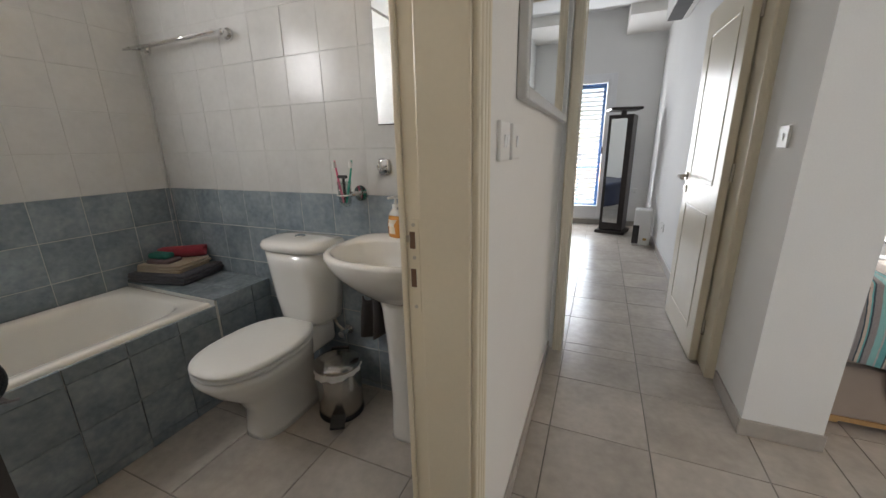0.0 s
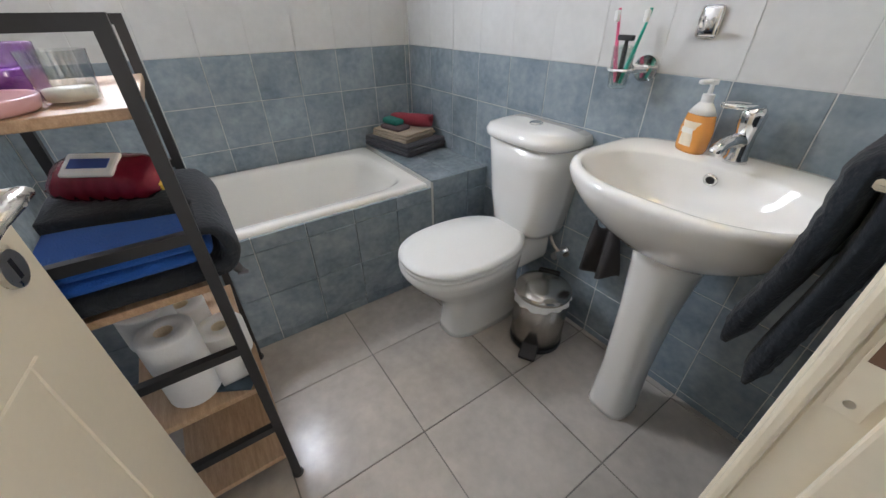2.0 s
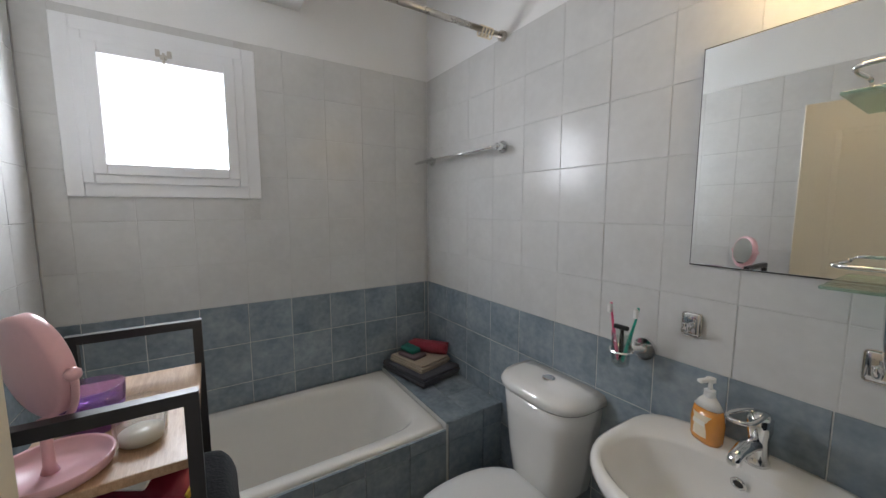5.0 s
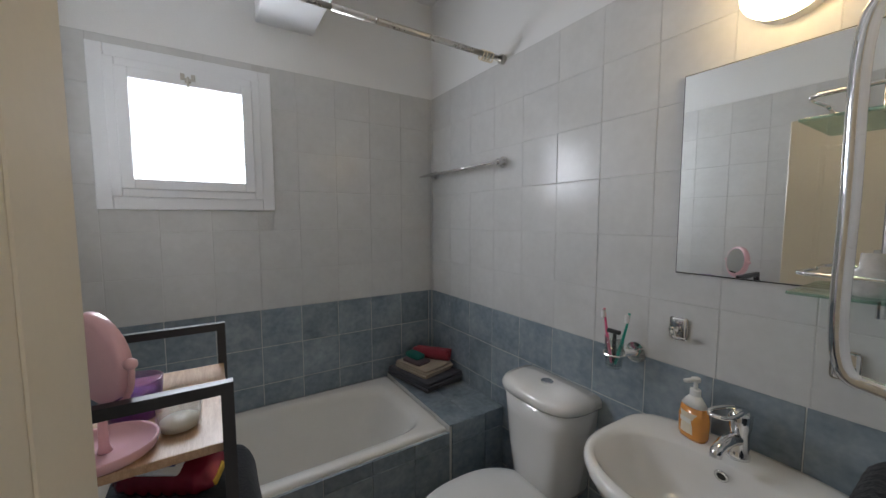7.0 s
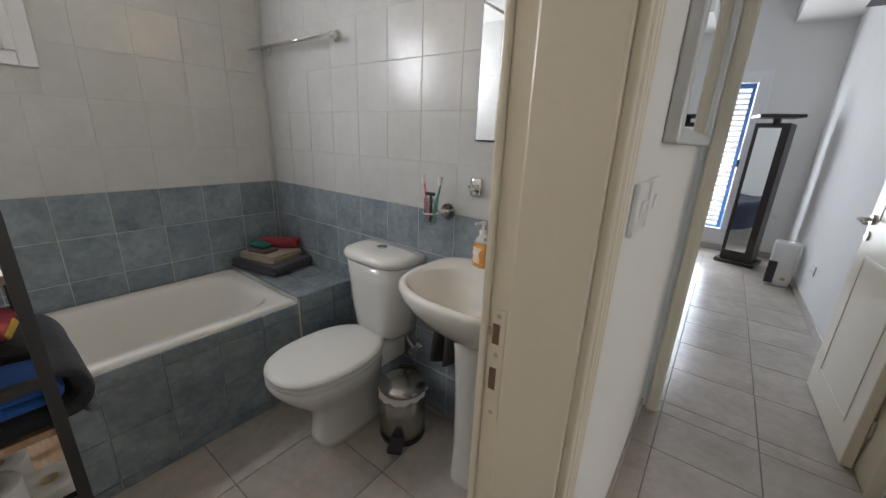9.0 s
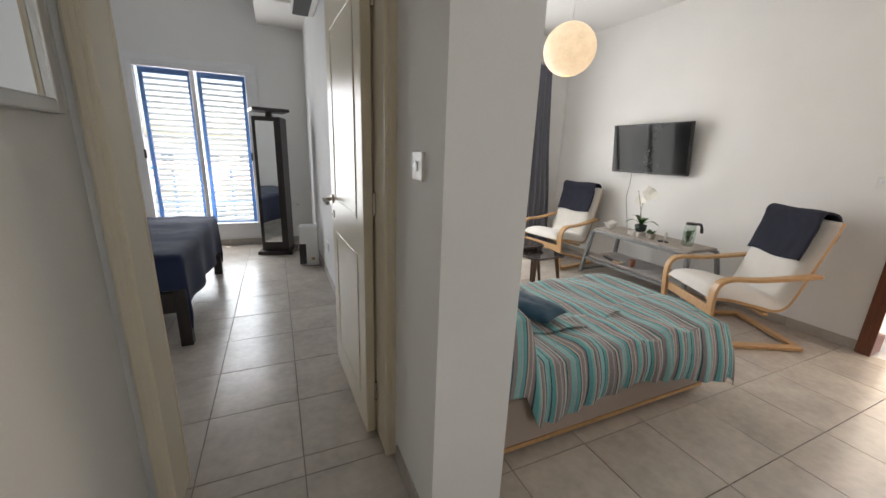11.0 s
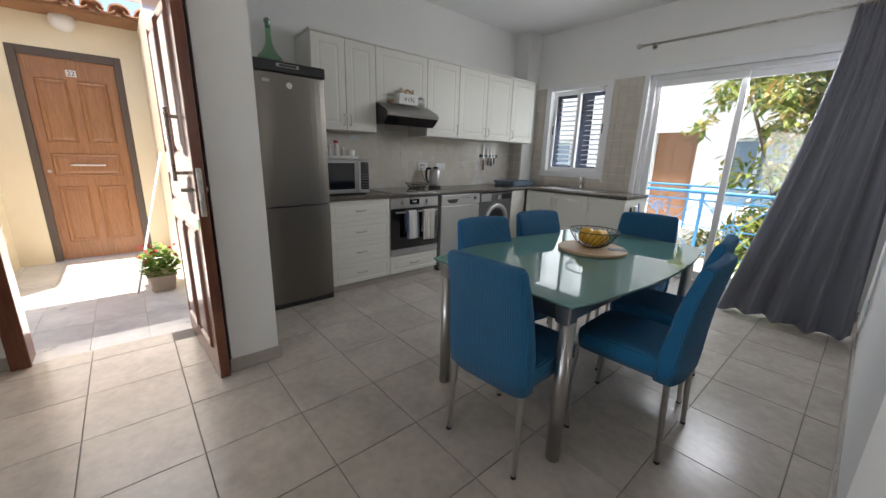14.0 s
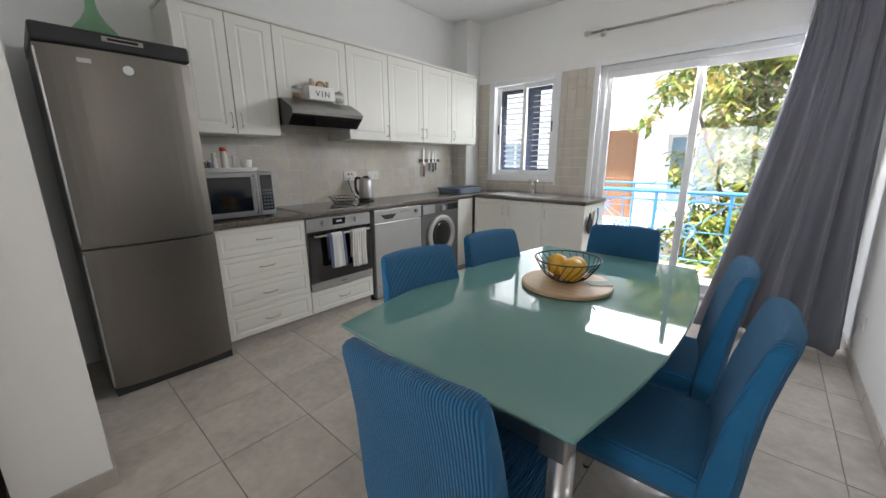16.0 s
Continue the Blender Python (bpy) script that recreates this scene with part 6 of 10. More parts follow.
coffee_table(pose(2.26, 3.50, 0, 0, 0, 4), 0.25, 0.33, 0.455, "walnut legged coffee table with glossy marbled top")
coffee_table(pose(2.37, 3.17, 0, 0, 0, 4), 0.20, 0.23, 0.405, "smaller walnut legged nesting table")
for x, y, r in ((2.17, 3.62, 20), (2.16, 3.42, 35)):
    tt = thing("glass_coaster", "square green glass coaster on the coffee table", "coaster", pose(x, y, 0.456, 0, 0, r), "glass coasters")
    part("coaster_glass", one_box(-0.06, -0.06, 0, 0.06, 0.06, 0.006, 0.001), mat("green_glass", (0.12, 0.22, 0.19), 0.08, 0, 40, 5, 0.1, 0.0, coat=0.6) if "green_glass" not in bpy.data.materials else bpy.data.materials["green_glass"], tt)


# paper lanterns
def paper_mat():
    m = mat("rice_paper", (0.78, 0.72, 0.62), 0.9, 0, 90, 9, 0.16, 0.35, 0.05)
    nt = m.node_tree
    b = nt.nodes["Principled BSDF"]
    b.inputs["Emission Color"].default_value = (1.0, 0.72, 0.40, 1)
    b.inputs["Emission Strength"].default_value = 0.2
    return m


M_PAPER = paper_mat()


def lantern(m):
    t = thing("paper_lantern", "round ribbed rice paper pendant lantern", "pendant lamp", m, "paper lanterns")
    bm = bmesh.new()
    n, rows, R = 40, 54, 0.205
    rings = []
    for i in range(rows + 1):
        a = math.pi * (0.05 + 0.90 * i / rows)
        rib = 1 - 0.012 * abs(math.sin(i / rows * math.pi * 13))
        rings.append([(R * rib * math.sin(a) * math.cos(2 * math.pi * k / n) * (1 + 0.006 * noise.noise(Vector((k, i * 0.3, 0)))), R * rib * math.sin(a) * math.sin(2 * math.pi * k / n), R * 0.97 * math.cos(a)) for k in range(n)])
    loft(bm, rings, False, False)
    part("paper_shade", bm, M_PAPER, t, smooth=True)
    bm = bmesh.new()
    tube(bm, [(0, 0, 0.18), (0, 0, H - 2.15)], 0.003, 6)
    part("cord", bm, M_WHITEPLASTIC, t)
    bm = bmesh.new()
    tube(bm, [(0, 0, H - 2.15 - 0.03), (0, 0, H - 2.15)], 0.04, 16)
    part("ceiling_rose", bm, M_WHITEPLASTIC, t)
    return t


lan = lantern(pose(2.32, 2.94, 2.15))
copy_thing(lan, pose(2.36, 0.765, 2.15))


# curtains
M_CURTAIN = mat("grey_blackout_fabric", (0.185, 0.190, 0.228), 0.85, 0, 260, 3, 0.05, 0.35, 0.05, sheen=0.25)


def curtain(name, x_top, x_bot, y0, y_bot, z0, z1, folds, label, seed=1, bow=0.9):
    """Pleated cloth: x_top and x_bot are the spans at the rod and at the hem."""
    t = thing(name, label, "curtain", pose(0, 0, 0))
    bm = bmesh.new()

    def f(u, v):
        w = v ** 0.9
        # edges lean in a gentle bow
        a = x_top[0] + (x_bot[0] - x_top[0]) * v ** bow + 0.02 * math.sin(v * 3.1 + seed)
        b = x_top[1] + (x_bot[1] - x_top[1]) * (w ** 1.15)
        warp = u + 0.05 * noise.noise(Vector((u * 3, v * 1.1, seed)))
        gather = math.sin(warp * folds * 4.6 * math.pi + seed)
        wide = math.sin(warp * folds * 1.7 * math.pi + 1.6 * noise.noise(Vector((u * 2.5, v * 1.6, seed + 5))))
        second = math.sin(warp * folds * 3.1 * math.pi + 2.0 * v)
        k = min(1.0, v * 1.6)
        amp = 1 + 0.5 * noise.noise(Vector((u * 4, v * 2, seed + 9)))
        x = a + (b - a) * (u + 0.012 * wide * k)
        y = y0 + (y_bot - y0) * v ** 1.3 + amp * (0.016 * gather * (1 - k) ** 2 + (0.018 + 0.042 * v) * wide * k + (0.012 + 0.008 * v) * second) + 0.03 * v * noise.noise(Vector((u * 3, v * 2, seed + 3)))
        z = z1 - (z1 - z0) * v + 0.012 * v * math.sin(u * 9 + seed) + 0.004 * gather * (1 - v) ** 8
        return (x, y, z)
    sheet(bm, 170, 48, f)
    o = part("cloth", bm, M_CURTAIN, t, smooth=True)
    for i in range(11):
        xr = x_top[0] + (x_top[1] - x_top[0]) * (i + 0.5) / 11
        bm = bmesh.new()
        tube(bm, [(xr + 0.004 * math.sin(q * 3), y0 + 0.019 * math.cos(q), z1 + 0.002 + 0.019 * math.sin(q)) for q in (2 * math.pi * j / 18 for j in range(18))], 0.0028, 6, True)
        part("ring", bm, M_NICKEL, t, "small metal curtain ring", True)
    sol = o.modifiers.new("cloth", "SOLIDIFY")
    sol.thickness, sol.offset = 0.003, 0.0
    return t


def curtain_pole(name, x0, x1, y, z, wall_y, label):
    t = thing(name, label, "curtain pole", pose(0, 0, 0))
    bm = bmesh.new()
    tube(bm, [(x0, y, z), (x1, y, z)], 0.012, 14)
    part("pole", bm, M_NICKEL, t, smooth=True)
    for x, s in ((x0, -1), (x1, 1)):
        bm = bmesh.new()
        vs = lathe(bm, [(0.013, 0.0), (0.02, 0.008), (0.013, 0.018), (0.024, 0.035), (0.028, 0.05), (0.02, 0.066), (0.002, 0.07)], 16)
        bmesh.ops.transform(bm, matrix=Matrix.Translation((x, y, z)) @ Matrix.Rotation(radians(90 * s), 4, "Y"), verts=bm.verts[:])
        part("finial", bm, M_NICKEL, t, smooth=True)
        bm = bmesh.new()
        xx = x - s * 0.08
        tube(bm, [(xx, y, z), (xx, wall_y, z - 0.005)], 0.008, 10)
        tube(bm, [(xx, wall_y, z - 0.005), (xx, wall_y + (0.008 if wall_y < y else -0.008), z - 0.005)], 0.026, 16)
        part("bracket", bm, M_NICKEL, t)
    return t


curtain("grey_curtain", (3.12, 3.56), (3.04, 3.78), 4.685, 4.66, 0.03, 2.50, 9, "floor-length dark grey curtain beside the balcony door", 2)
curtain_pole("curtain_pole", 0.95, 3.60, 4.68, 2.49, 4.78, "metal curtain pole above the balcony door")


# sliding doors
def sliding_door(name, x0, x1, y, z1, th, label, panels, stile=0.055):
    """An aluminium frame across an opening, with glazed panels given as (x0, x1, depth)."""
    t = thing(name, label, "sliding door", pose(0, 0, 0), kind="structure")
    bm = bmesh.new()
    for b in ((x0, z1, x0 + 0.05, 0.0), (x1 - 0.05, z1, x1, 0.0)):
        box(bm, b[0], y, 0.0, b[2], y + th, z1, 0.003)
    box(bm, x0 + 0.05, y, z1 - 0.05, x1 - 0.05, y + th, z1, 0.003)
    box(bm, x0 + 0.05, y, 0.0, x1 - 0.05, y + th, 0.022, 0.003)
    part("door_frame", bm, M_ALU, t)
    for a, b, d in panels:
        bm = bmesh.new()
        y0, y1 = y + d, y + d + 0.035
        box(bm, a, y0, 0.024, a + stile, y1, z1 - 0.052, 0.003)
        box(bm, b - stile, y0, 0.024, b, y1, z1 - 0.052, 0.003)
        box(bm, a + stile, y0, 0.024, b - stile, y1, 0.11, 0.003)
        box(bm, a + stile, y0, z1 - 0.115, b - stile, y1, z1 - 0.052, 0.003)
        p = part("panel", bm, M_ALU, t)
        g = part("pane", one_box(a + stile, (y0 + y1) / 2 - 0.003, 0.11, b - stile, (y0 + y1) / 2 + 0.003, z1 - 0.115), M_GLASS, p)
        g.visible_shadow = False
        part("latch", one_box(a + 0.018, y0 - 0.006, 1.0, a + 0.036, y0, 1.14, 0.002), M_BLACKPLASTIC, p)
    return t


sliding_door("sliding_door_living", 1.0, 3.36, 4.80, 2.18, 0.14, "white aluminium sliding balcony door, half open", ((1.05, 1.82, 0.02), (1.72, 2.52, 0.075)))
bm = bmesh.new()
for b in ((0.93, 0.0, 1.0, 2.25), (3.36, 0.0, 3.43, 2.25), (1.0, 2.18, 3.36, 2.25)):
    box(bm, b[0], 4.764, b[1], b[2], 4.80, b[3], 0.004)
tagged(link_mesh("trim_living_door", bm, M_ALU), "white aluminium trim round the balcony door", "trim", kind="structure")


# front door
def front_door():
    fr = thing("door_frame_front", "dark mahogany front door frame", "door frame", pose(3.957, 0, 0), kind="structure")
    for y0, y1 in ((0.362, 0.42), (1.255, 1.318)):
        part("jamb", one_box(-0.03, y0, 0, 0.14, y1, 2.168, 0.004), M_MAHOGANY, fr)
    part("head", one_box(-0.03, 0.42, 2.11, 0.14, 1.255, 2.168, 0.004), M_MAHOGANY, fr)
    bm = bmesh.new()
    for b in ((1.25, 0, 1.335, 2.21), (0.361, 0, 0.425, 2.21), (0.425, 2.105, 1.25, 2.21)):
        box(bm, -0.045, b[0], b[1], -0.029, b[2], b[3], 0.005, 2)
    part("casing", bm, M_MAHOGANY, fr)
    t = thing("door_front", "open carved mahogany front door with steel pull", "door", pose(3.955, 0.445, 0, 0, 0, 182.5), kind="structure")
    W = 0.85
    part("leaf", one_box(0, -0.024, 0.012, W, 0.024, 2.095, 0.003), M_MAHOGANY, t)
    for s in (-1, 1):
        for x0, x1, z0, z1 in ((0.10, 0.39, 1.22, 1.93), (0.46, 0.75, 1.22, 1.93), (0.10, 0.75, 0.93, 1.13), (0.10, 0.39, 0.16, 0.85), (0.46, 0.75, 0.16, 0.85)):
            y = s * 0.024
            bm = bmesh.new()
            ring = [(x0, x1, z0, z1, 0.0), (x0 + 0.012, x1 - 0.012, z0 + 0.012, z1 - 0.012, 0.012), (x0 + 0.03, x1 - 0.03, z0 + 0.03, z1 - 0.03, 0.001), (x0 + 0.06, x1 - 0.06, z0 + 0.06, z1 - 0.06, 0.011)]
            loops = [[(a, y + s * d, c), (b, y + s * d, c), (b, y + s * d, e), (a, y + s * d, e)] for a, b, c, e, d in ring]
            loft(bm, loops, False, True)
            bmesh.ops.recalc_face_normals(bm, faces=bm.faces[:])
            part("door_panel", bm, M_MAHOGANY, t)
    bm = bmesh.new()
    box(bm, W - 0.002, -0.012, 0.93, W + 0.003, 0.012, 1.17, 0.001)
    lk = part("lock_plate", bm, M_NICKEL, t)
    for z in (0.97, 1.03, 1.10):
        part("bolt", one_box(W + 0.002, -0.006, z - 0.012, W + 0.008, 0.006, z + 0.012, 0.001), M_STEEL, lk)
    bm = bmesh.new()
    tube(bm, [(W - 0.06, -0.02, 1.06), (W - 0.06, -0.07, 1.06)], 0.009, 10)
    tube(bm, [(W - 0.06, -0.068, 1.06), (W - 0.17, -0.066, 1.06)], 0.009, 10)
    tube(bm, [(W - 0.06, 0.02, 1.06), (W - 0.06, 0.04, 1.06)], 0.014, 12)
    part("lever", bm, M_NICKEL, t, smooth=False)
    bm = bmesh.new()
    tube(bm, [(W - 0.13, -0.085, 1.10), (W - 0.13, -0.085, 1.45)], 0.013, 12)
    for z in (1.14, 1.41):
        tube(bm, [(W - 0.13, -0.02, z), (W - 0.13, -0.085, z)], 0.009, 10)
    part("pull_handle", bm, M_NICKEL, t, "brushed steel pull bar")
    for z in (0.25, 1.05, 1.85):
        bm = bmesh.new()
        tube(bm, [(-0.006, 0.02, z - 0.05), (-0.006, 0.02, z + 0.05)], 0.008, 8)
        part("hinge", bm, M_NICKEL, t)
    part("sticker", one_box(W - 0.05, -0.026, 0.86, W - 0.02, -0.0245, 0.91), mat("green_sticker", (0.15, 0.55, 0.08), 0.5), t, "small bright green sticker")


front_door()

# ---- kitchen ----
M_GRANITE = mat("brown_granite_laminate", (0.20, 0.17, 0.145), 0.22, 0, 120, 55, 0.5, 0.03, 0.06, dark=(0.025, 0.021, 0.018))
M_OVENBLACK = mat("black_glass", (0.006, 0.006, 0.007), 0.07, 0, 40, 3, 0.1, 0.0, 0.03, coat=0.4)
M_SILVER = mat("silver_appliance", (0.44, 0.44, 0.43), 0.38, 0.55, 90, 5, 0.05, 0.03)
M_DARKSILVER = mat("graphite_appliance", (0.17, 0.17, 0.17), 0.35, 0.6, 90, 5, 0.05, 0.03)


def front_panel(name, parent, m, w, h, mtl, frame=0.055):
    """A cabinet front, w wide and h high, in local x and z with its face at -y: a routed frame round a raised field."""
    e = 0.003
    lp = []
    for i, d in ((0.0, 0.0), (0.002, -0.002), (frame, -0.002), (frame + 0.006, 0.001), (frame + 0.014, 0.001), (frame + 0.026, -0.001)):
        lp.append([(-w / 2 + i + e / 2, d, i + e / 2), (w / 2 - i - e / 2, d, i + e / 2), (w / 2 - i - e / 2, d, h - i - e / 2), (-w / 2 + i + e / 2, d, h - i - e / 2)])
    bm = bmesh.new()
    loft(bm, [[(x, 0.018, z) for x, y, z in lp[0]]] + lp, True, True)
    bmesh.ops.recalc_face_normals(bm, faces=bm.faces[:])
    o = part(name, bm, mtl, parent)
    o.matrix_basis = m
    return o


def bow_handle(parent, x, z, vertical, ln=0.10):
    bm = bmesh.new()
    a = ln / 2
    pts = [(-a, 0.0, 0), (-a + 0.004, -0.02, 0), (-a * 0.6, -0.026, 0), (0, -0.027, 0), (a * 0.6, -0.026, 0), (a - 0.004, -0.02, 0), (a, 0.0, 0)]
    if vertical:
        pts = [(0, p[1], p[0]) for p in pts]
    tube(bm, [(x + p[0], p[1] - 0.001, z + p[2]) for p in catmull(pts, 3)], 0.0042, 8)
    return part("handle", bm, M_NICKEL, parent, "dark nickel bow handle", True)


EAST = lambda y, x=3.94, z=0.0: pose(x, y, z, 0, 0, -90)   # local x runs to -y, local -y faces the room


def base_unit(name, label, y0, y1, fronts):
    t = thing(name, label, "kitchen cabinet", EAST((y0 + y1) / 2), "kitchen base cabinets")
    w = y0 - y1
    part("carcass", one_box(-w / 2 + 0.001, 0.021, 0.08, w / 2 - 0.001, 0.545, 0.855), M_CABINET, t)
    part("plinth", one_box(-w / 2 + 0.001, 0.045, 0.0, w / 2 - 0.001, 0.06, 0.078), M_BASE, t)
    for z0, z1, kind in fronts:
        f = front_panel("drawer_front", t, pose(0, 0, z0), w - 0.002, z1 - z0, M_CABINET, 0.035)
        bow_handle(f, 0, (z1 - z0) / 2, False)
    return t


base_unit("drawer_cabinet", "white four-drawer kitchen base cabinet", -0.600, -1.215, [(0.08 + 0.1935 * k, 0.08 + 0.1935 * (k + 1), 0) for k in range(4)])
base_unit("oven_cabinet", "white oven housing with a drawer below", -1.216, -1.820, [(0.08, 0.262, 0)])
oven = thing("oven", "built-in steel and black glass electric oven", "oven", EAST(-1.518))
part("oven_body", one_box(-0.297, 0.0, 0.268, 0.297, 0.020, 0.848, 0.002), M_STEEL, oven)
part("control_panel", one_box(-0.298, -0.012, 0.752, 0.298, 0.0, 0.850, 0.004), M_STEEL, oven)
part("display", one_box(-0.075, -0.0135, 0.780, 0.045, -0.0115, 0.832, 0.001), M_OVENBLACK, oven)
part("clock_glow", one_box(-0.04, -0.0145, 0.80, 0.01, -0.0130, 0.815), lamp_mat("dim_clock", (0.5, 0.55, 0.6), 0.1, (0.2, 0.2, 0.2)), oven)
for x in (-0.155, 0.15):
    bm = bmesh.new()
    tube(bm, [(x, -0.011, 0.803), (x, -0.032, 0.803)], [0.024, 0.021], 20)
    part("knob", bm, M_STEEL, oven)
part("glass_door", one_box(-0.297, -0.014, 0.335, 0.297, 0.0, 0.745, 0.003), M_OVENBLACK, oven)
part("lower_strip", one_box(-0.298, -0.012, 0.270, 0.298, 0.0, 0.332, 0.003), M_STEEL, oven)
part("brand_bar", one_box(-0.03, -0.0132, 0.298, 0.03, -0.0118, 0.306), M_DARKSILVER, oven)
bm = bmesh.new()
tube(bm, [(-0.255, -0.05, 0.712), (0.255, -0.05, 0.712)], 0.009, 10)
for x in (-0.24, 0.24):
    tube(bm, [(x, -0.012, 0.712), (x, -0.05, 0.712)], 0.007, 8)
part("door_handle", bm, M_STEEL, oven, smooth=True)


def tea_towel(y, w, front, back, label, mtl, seed):
    t = thing("tea_towel", label, "tea towel", EAST(y), "tea towels")

    def f(u, v):
        x = (u - 0.5) * w * (1 - 0.05 * v) + 0.004 * math.sin(v * 7 + seed)
        L_ = front + back + 0.04
        s = v * L_
        if s < front:
            return (x, -0.064 - 0.006 * math.sin(u * 14 + seed) * (1 - s / front) - 0.004, 0.712 - (front - s))
        if s < front + 0.04:
            a = (s - front) / 0.04 * math.pi
            return (x, -0.05 - 0.013 * math.cos(a), 0.712 + 0.013 * math.sin(a))
        return (x, -0.036, 0.712 - (s - front - 0.04))
    cloth_sheet("cloth", 14, 30, f, w, front + back + 0.04, mtl, t)


def band_mat(name, base, band, freq, axis=0, w=0.2):
    m, nt, b = shade(name)
    N, L = nt.nodes, nt.links
    uv = N.new("ShaderNodeUVMap")
    uv.uv_map = "cloth"
    sp = N.new("ShaderNodeSeparateXYZ")
    L.new(uv.outputs[0], sp.inputs[0])
    ml = N.new("ShaderNodeMath")
    ml.operation, ml.inputs[1].default_value = "MULTIPLY", freq
    L.new(sp.outputs[axis], ml.inputs[0])
    fr = N.new("ShaderNodeMath")
    fr.operation = "FRACT"
    L.new(ml.outputs[0], fr.inputs[0])
    rp = N.new("ShaderNodeValToRGB")
    rp.color_ramp.interpolation = "CONSTANT"
    rp.color_ramp.elements[0].color = (*band, 1)
    rp.color_ramp.elements[1].position, rp.color_ramp.elements[1].color = w, (*base, 1)
    L.new(fr.outputs[0], rp.inputs[0])
    L.new(rp.outputs[0], b.inputs["Base Color"])
    b.inputs["Roughness"].default_value = 0.95
    ns = N.new("ShaderNodeTexNoise")
    ns.inputs["Scale"].default_value = 300
    bp = N.new("ShaderNodeBump")
    bp.inputs["Strength"].default_value, bp.inputs["Distance"].default_value = 0.5, 0.002
    L.new(ns.outputs["Fac"], bp.inputs["Height"])
    L.new(bp.outputs[0], b.inputs["Normal"])
    return m


tea_towel(-1.44, 0.155, 0.27, 0.20, "white tea towel with blue-grey bands on the oven", band_mat("banded_cotton", (0.66, 0.66, 0.65), (0.10, 0.12, 0.19), 7.5, 0, 0.28), 1)
tea_towel(-1.65, 0.15, 0.30, 0.22, "white finely striped tea towel on the oven handle", band_mat("striped_cotton", (0.68, 0.66, 0.62), (0.40, 0.38, 0.36), 42, 0, 0.3), 3)

dw = thing("dishwasher", "silver freestanding dishwasher under the worktop", "dishwasher", EAST(-2.158))
part("cabinet", one_box(-0.296, 0.02, 0.02, 0.296, 0.545, 0.85), M_SILVER, dw)
part("door", one_box(-0.296, -0.006, 0.135, 0.296, 0.02, 0.728, 0.006, 2), M_SILVER, dw)
part("kick_panel", one_box(-0.290, 0.0, 0.02, 0.290, 0.02, 0.130, 0.003), M_SILVER, dw)
part("control_panel", one_box(-0.296, -0.010, 0.733, 0.296, 0.02, 0.848, 0.006, 2), M_SILVER, dw)
bm = bmesh.new()
loft(bm, [[(-0.225, -0.0105, 0.80), (-0.035, -0.0105, 0.80), (-0.085, -0.0105, 0.758), (-0.175, -0.0105, 0.758)], [(-0.215, -0.0106, 0.796), (-0.045, -0.0106, 0.796), (-0.09, -0.0106, 0.762), (-0.17, -0.0106, 0.762)]], True, True)
part("grip_recess", bm, M_BLACKPLASTIC, dw)
bm = bmesh.new()
tube(bm, [(0.215, -0.008, 0.80), (0.215, -0.024, 0.80)], 0.018, 18)
for k in range(4):
    tube(bm, [(0.02 + 0.035 * k, -0.009, 0.81), (0.02 + 0.035 * k, -0.013, 0.81)], 0.006, 10)
part("dial", bm, M_DARKSILVER, dw)
for x in (-0.27, 0.27):
    part("foot", one_box(x - 0.02, 0.03, 0.0, x + 0.02, 0.07, 0.02), M_BLACKPLASTIC, dw)

wm = thing("washing_machine", "graphite front-loading washing machine under the worktop", "washing machine", EAST(-2.755))
part("cabinet", one_box(-0.293, 0.0, 0.015, 0.293, 0.545, 0.848, 0.008, 2), M_DARKSILVER, wm)
part("control_panel", one_box(-0.29, -0.008, 0.735, 0.29, 0.0, 0.845, 0.004), M_DARKSILVER, wm)
part("drawer", one_box(-0.28, -0.012, 0.745, -0.10, -0.007, 0.835, 0.004), M_SILVER, wm)
part("screen", one_box(0.10, -0.0095, 0.76, 0.27, -0.0075, 0.825), M_OVENBLACK, wm)
bm = bmesh.new()
tube(bm, [(0.02, -0.007, 0.79), (0.02, -0.03, 0.79)], [0.03, 0.026], 22)
part("dial", bm, M_SILVER, wm)


def disc_y(bm, prof, cx, cz, n=40):
    """Turns a profile of (radius, y) round an axis along y."""
    loft(bm, [[(cx + max(r, 1e-4) * math.cos(2 * math.pi * k / n), y, cz + max(r, 1e-4) * math.sin(2 * math.pi * k / n)) for k in range(n)] for r, y in prof])


bm = bmesh.new()
disc_y(bm, [(0.215, 0.0), (0.213, -0.022), (0.195, -0.032), (0.165, -0.030), (0.155, -0.018), (0.155, 0.0)], 0.0, 0.50)
bmesh.ops.recalc_face_normals(bm, faces=bm.faces[:])
part("porthole_ring", bm, M_SILVER, wm, "silver porthole ring", True)
bm = bmesh.new()
disc_y(bm, [(0.154, -0.012), (0.12, -0.024), (0.002, -0.030)], 0.0, 0.50)
bmesh.ops.recalc_face_normals(bm, faces=bm.faces[:])
part("porthole_glass", bm, M_OVENBLACK, wm, "dark porthole glass", True)

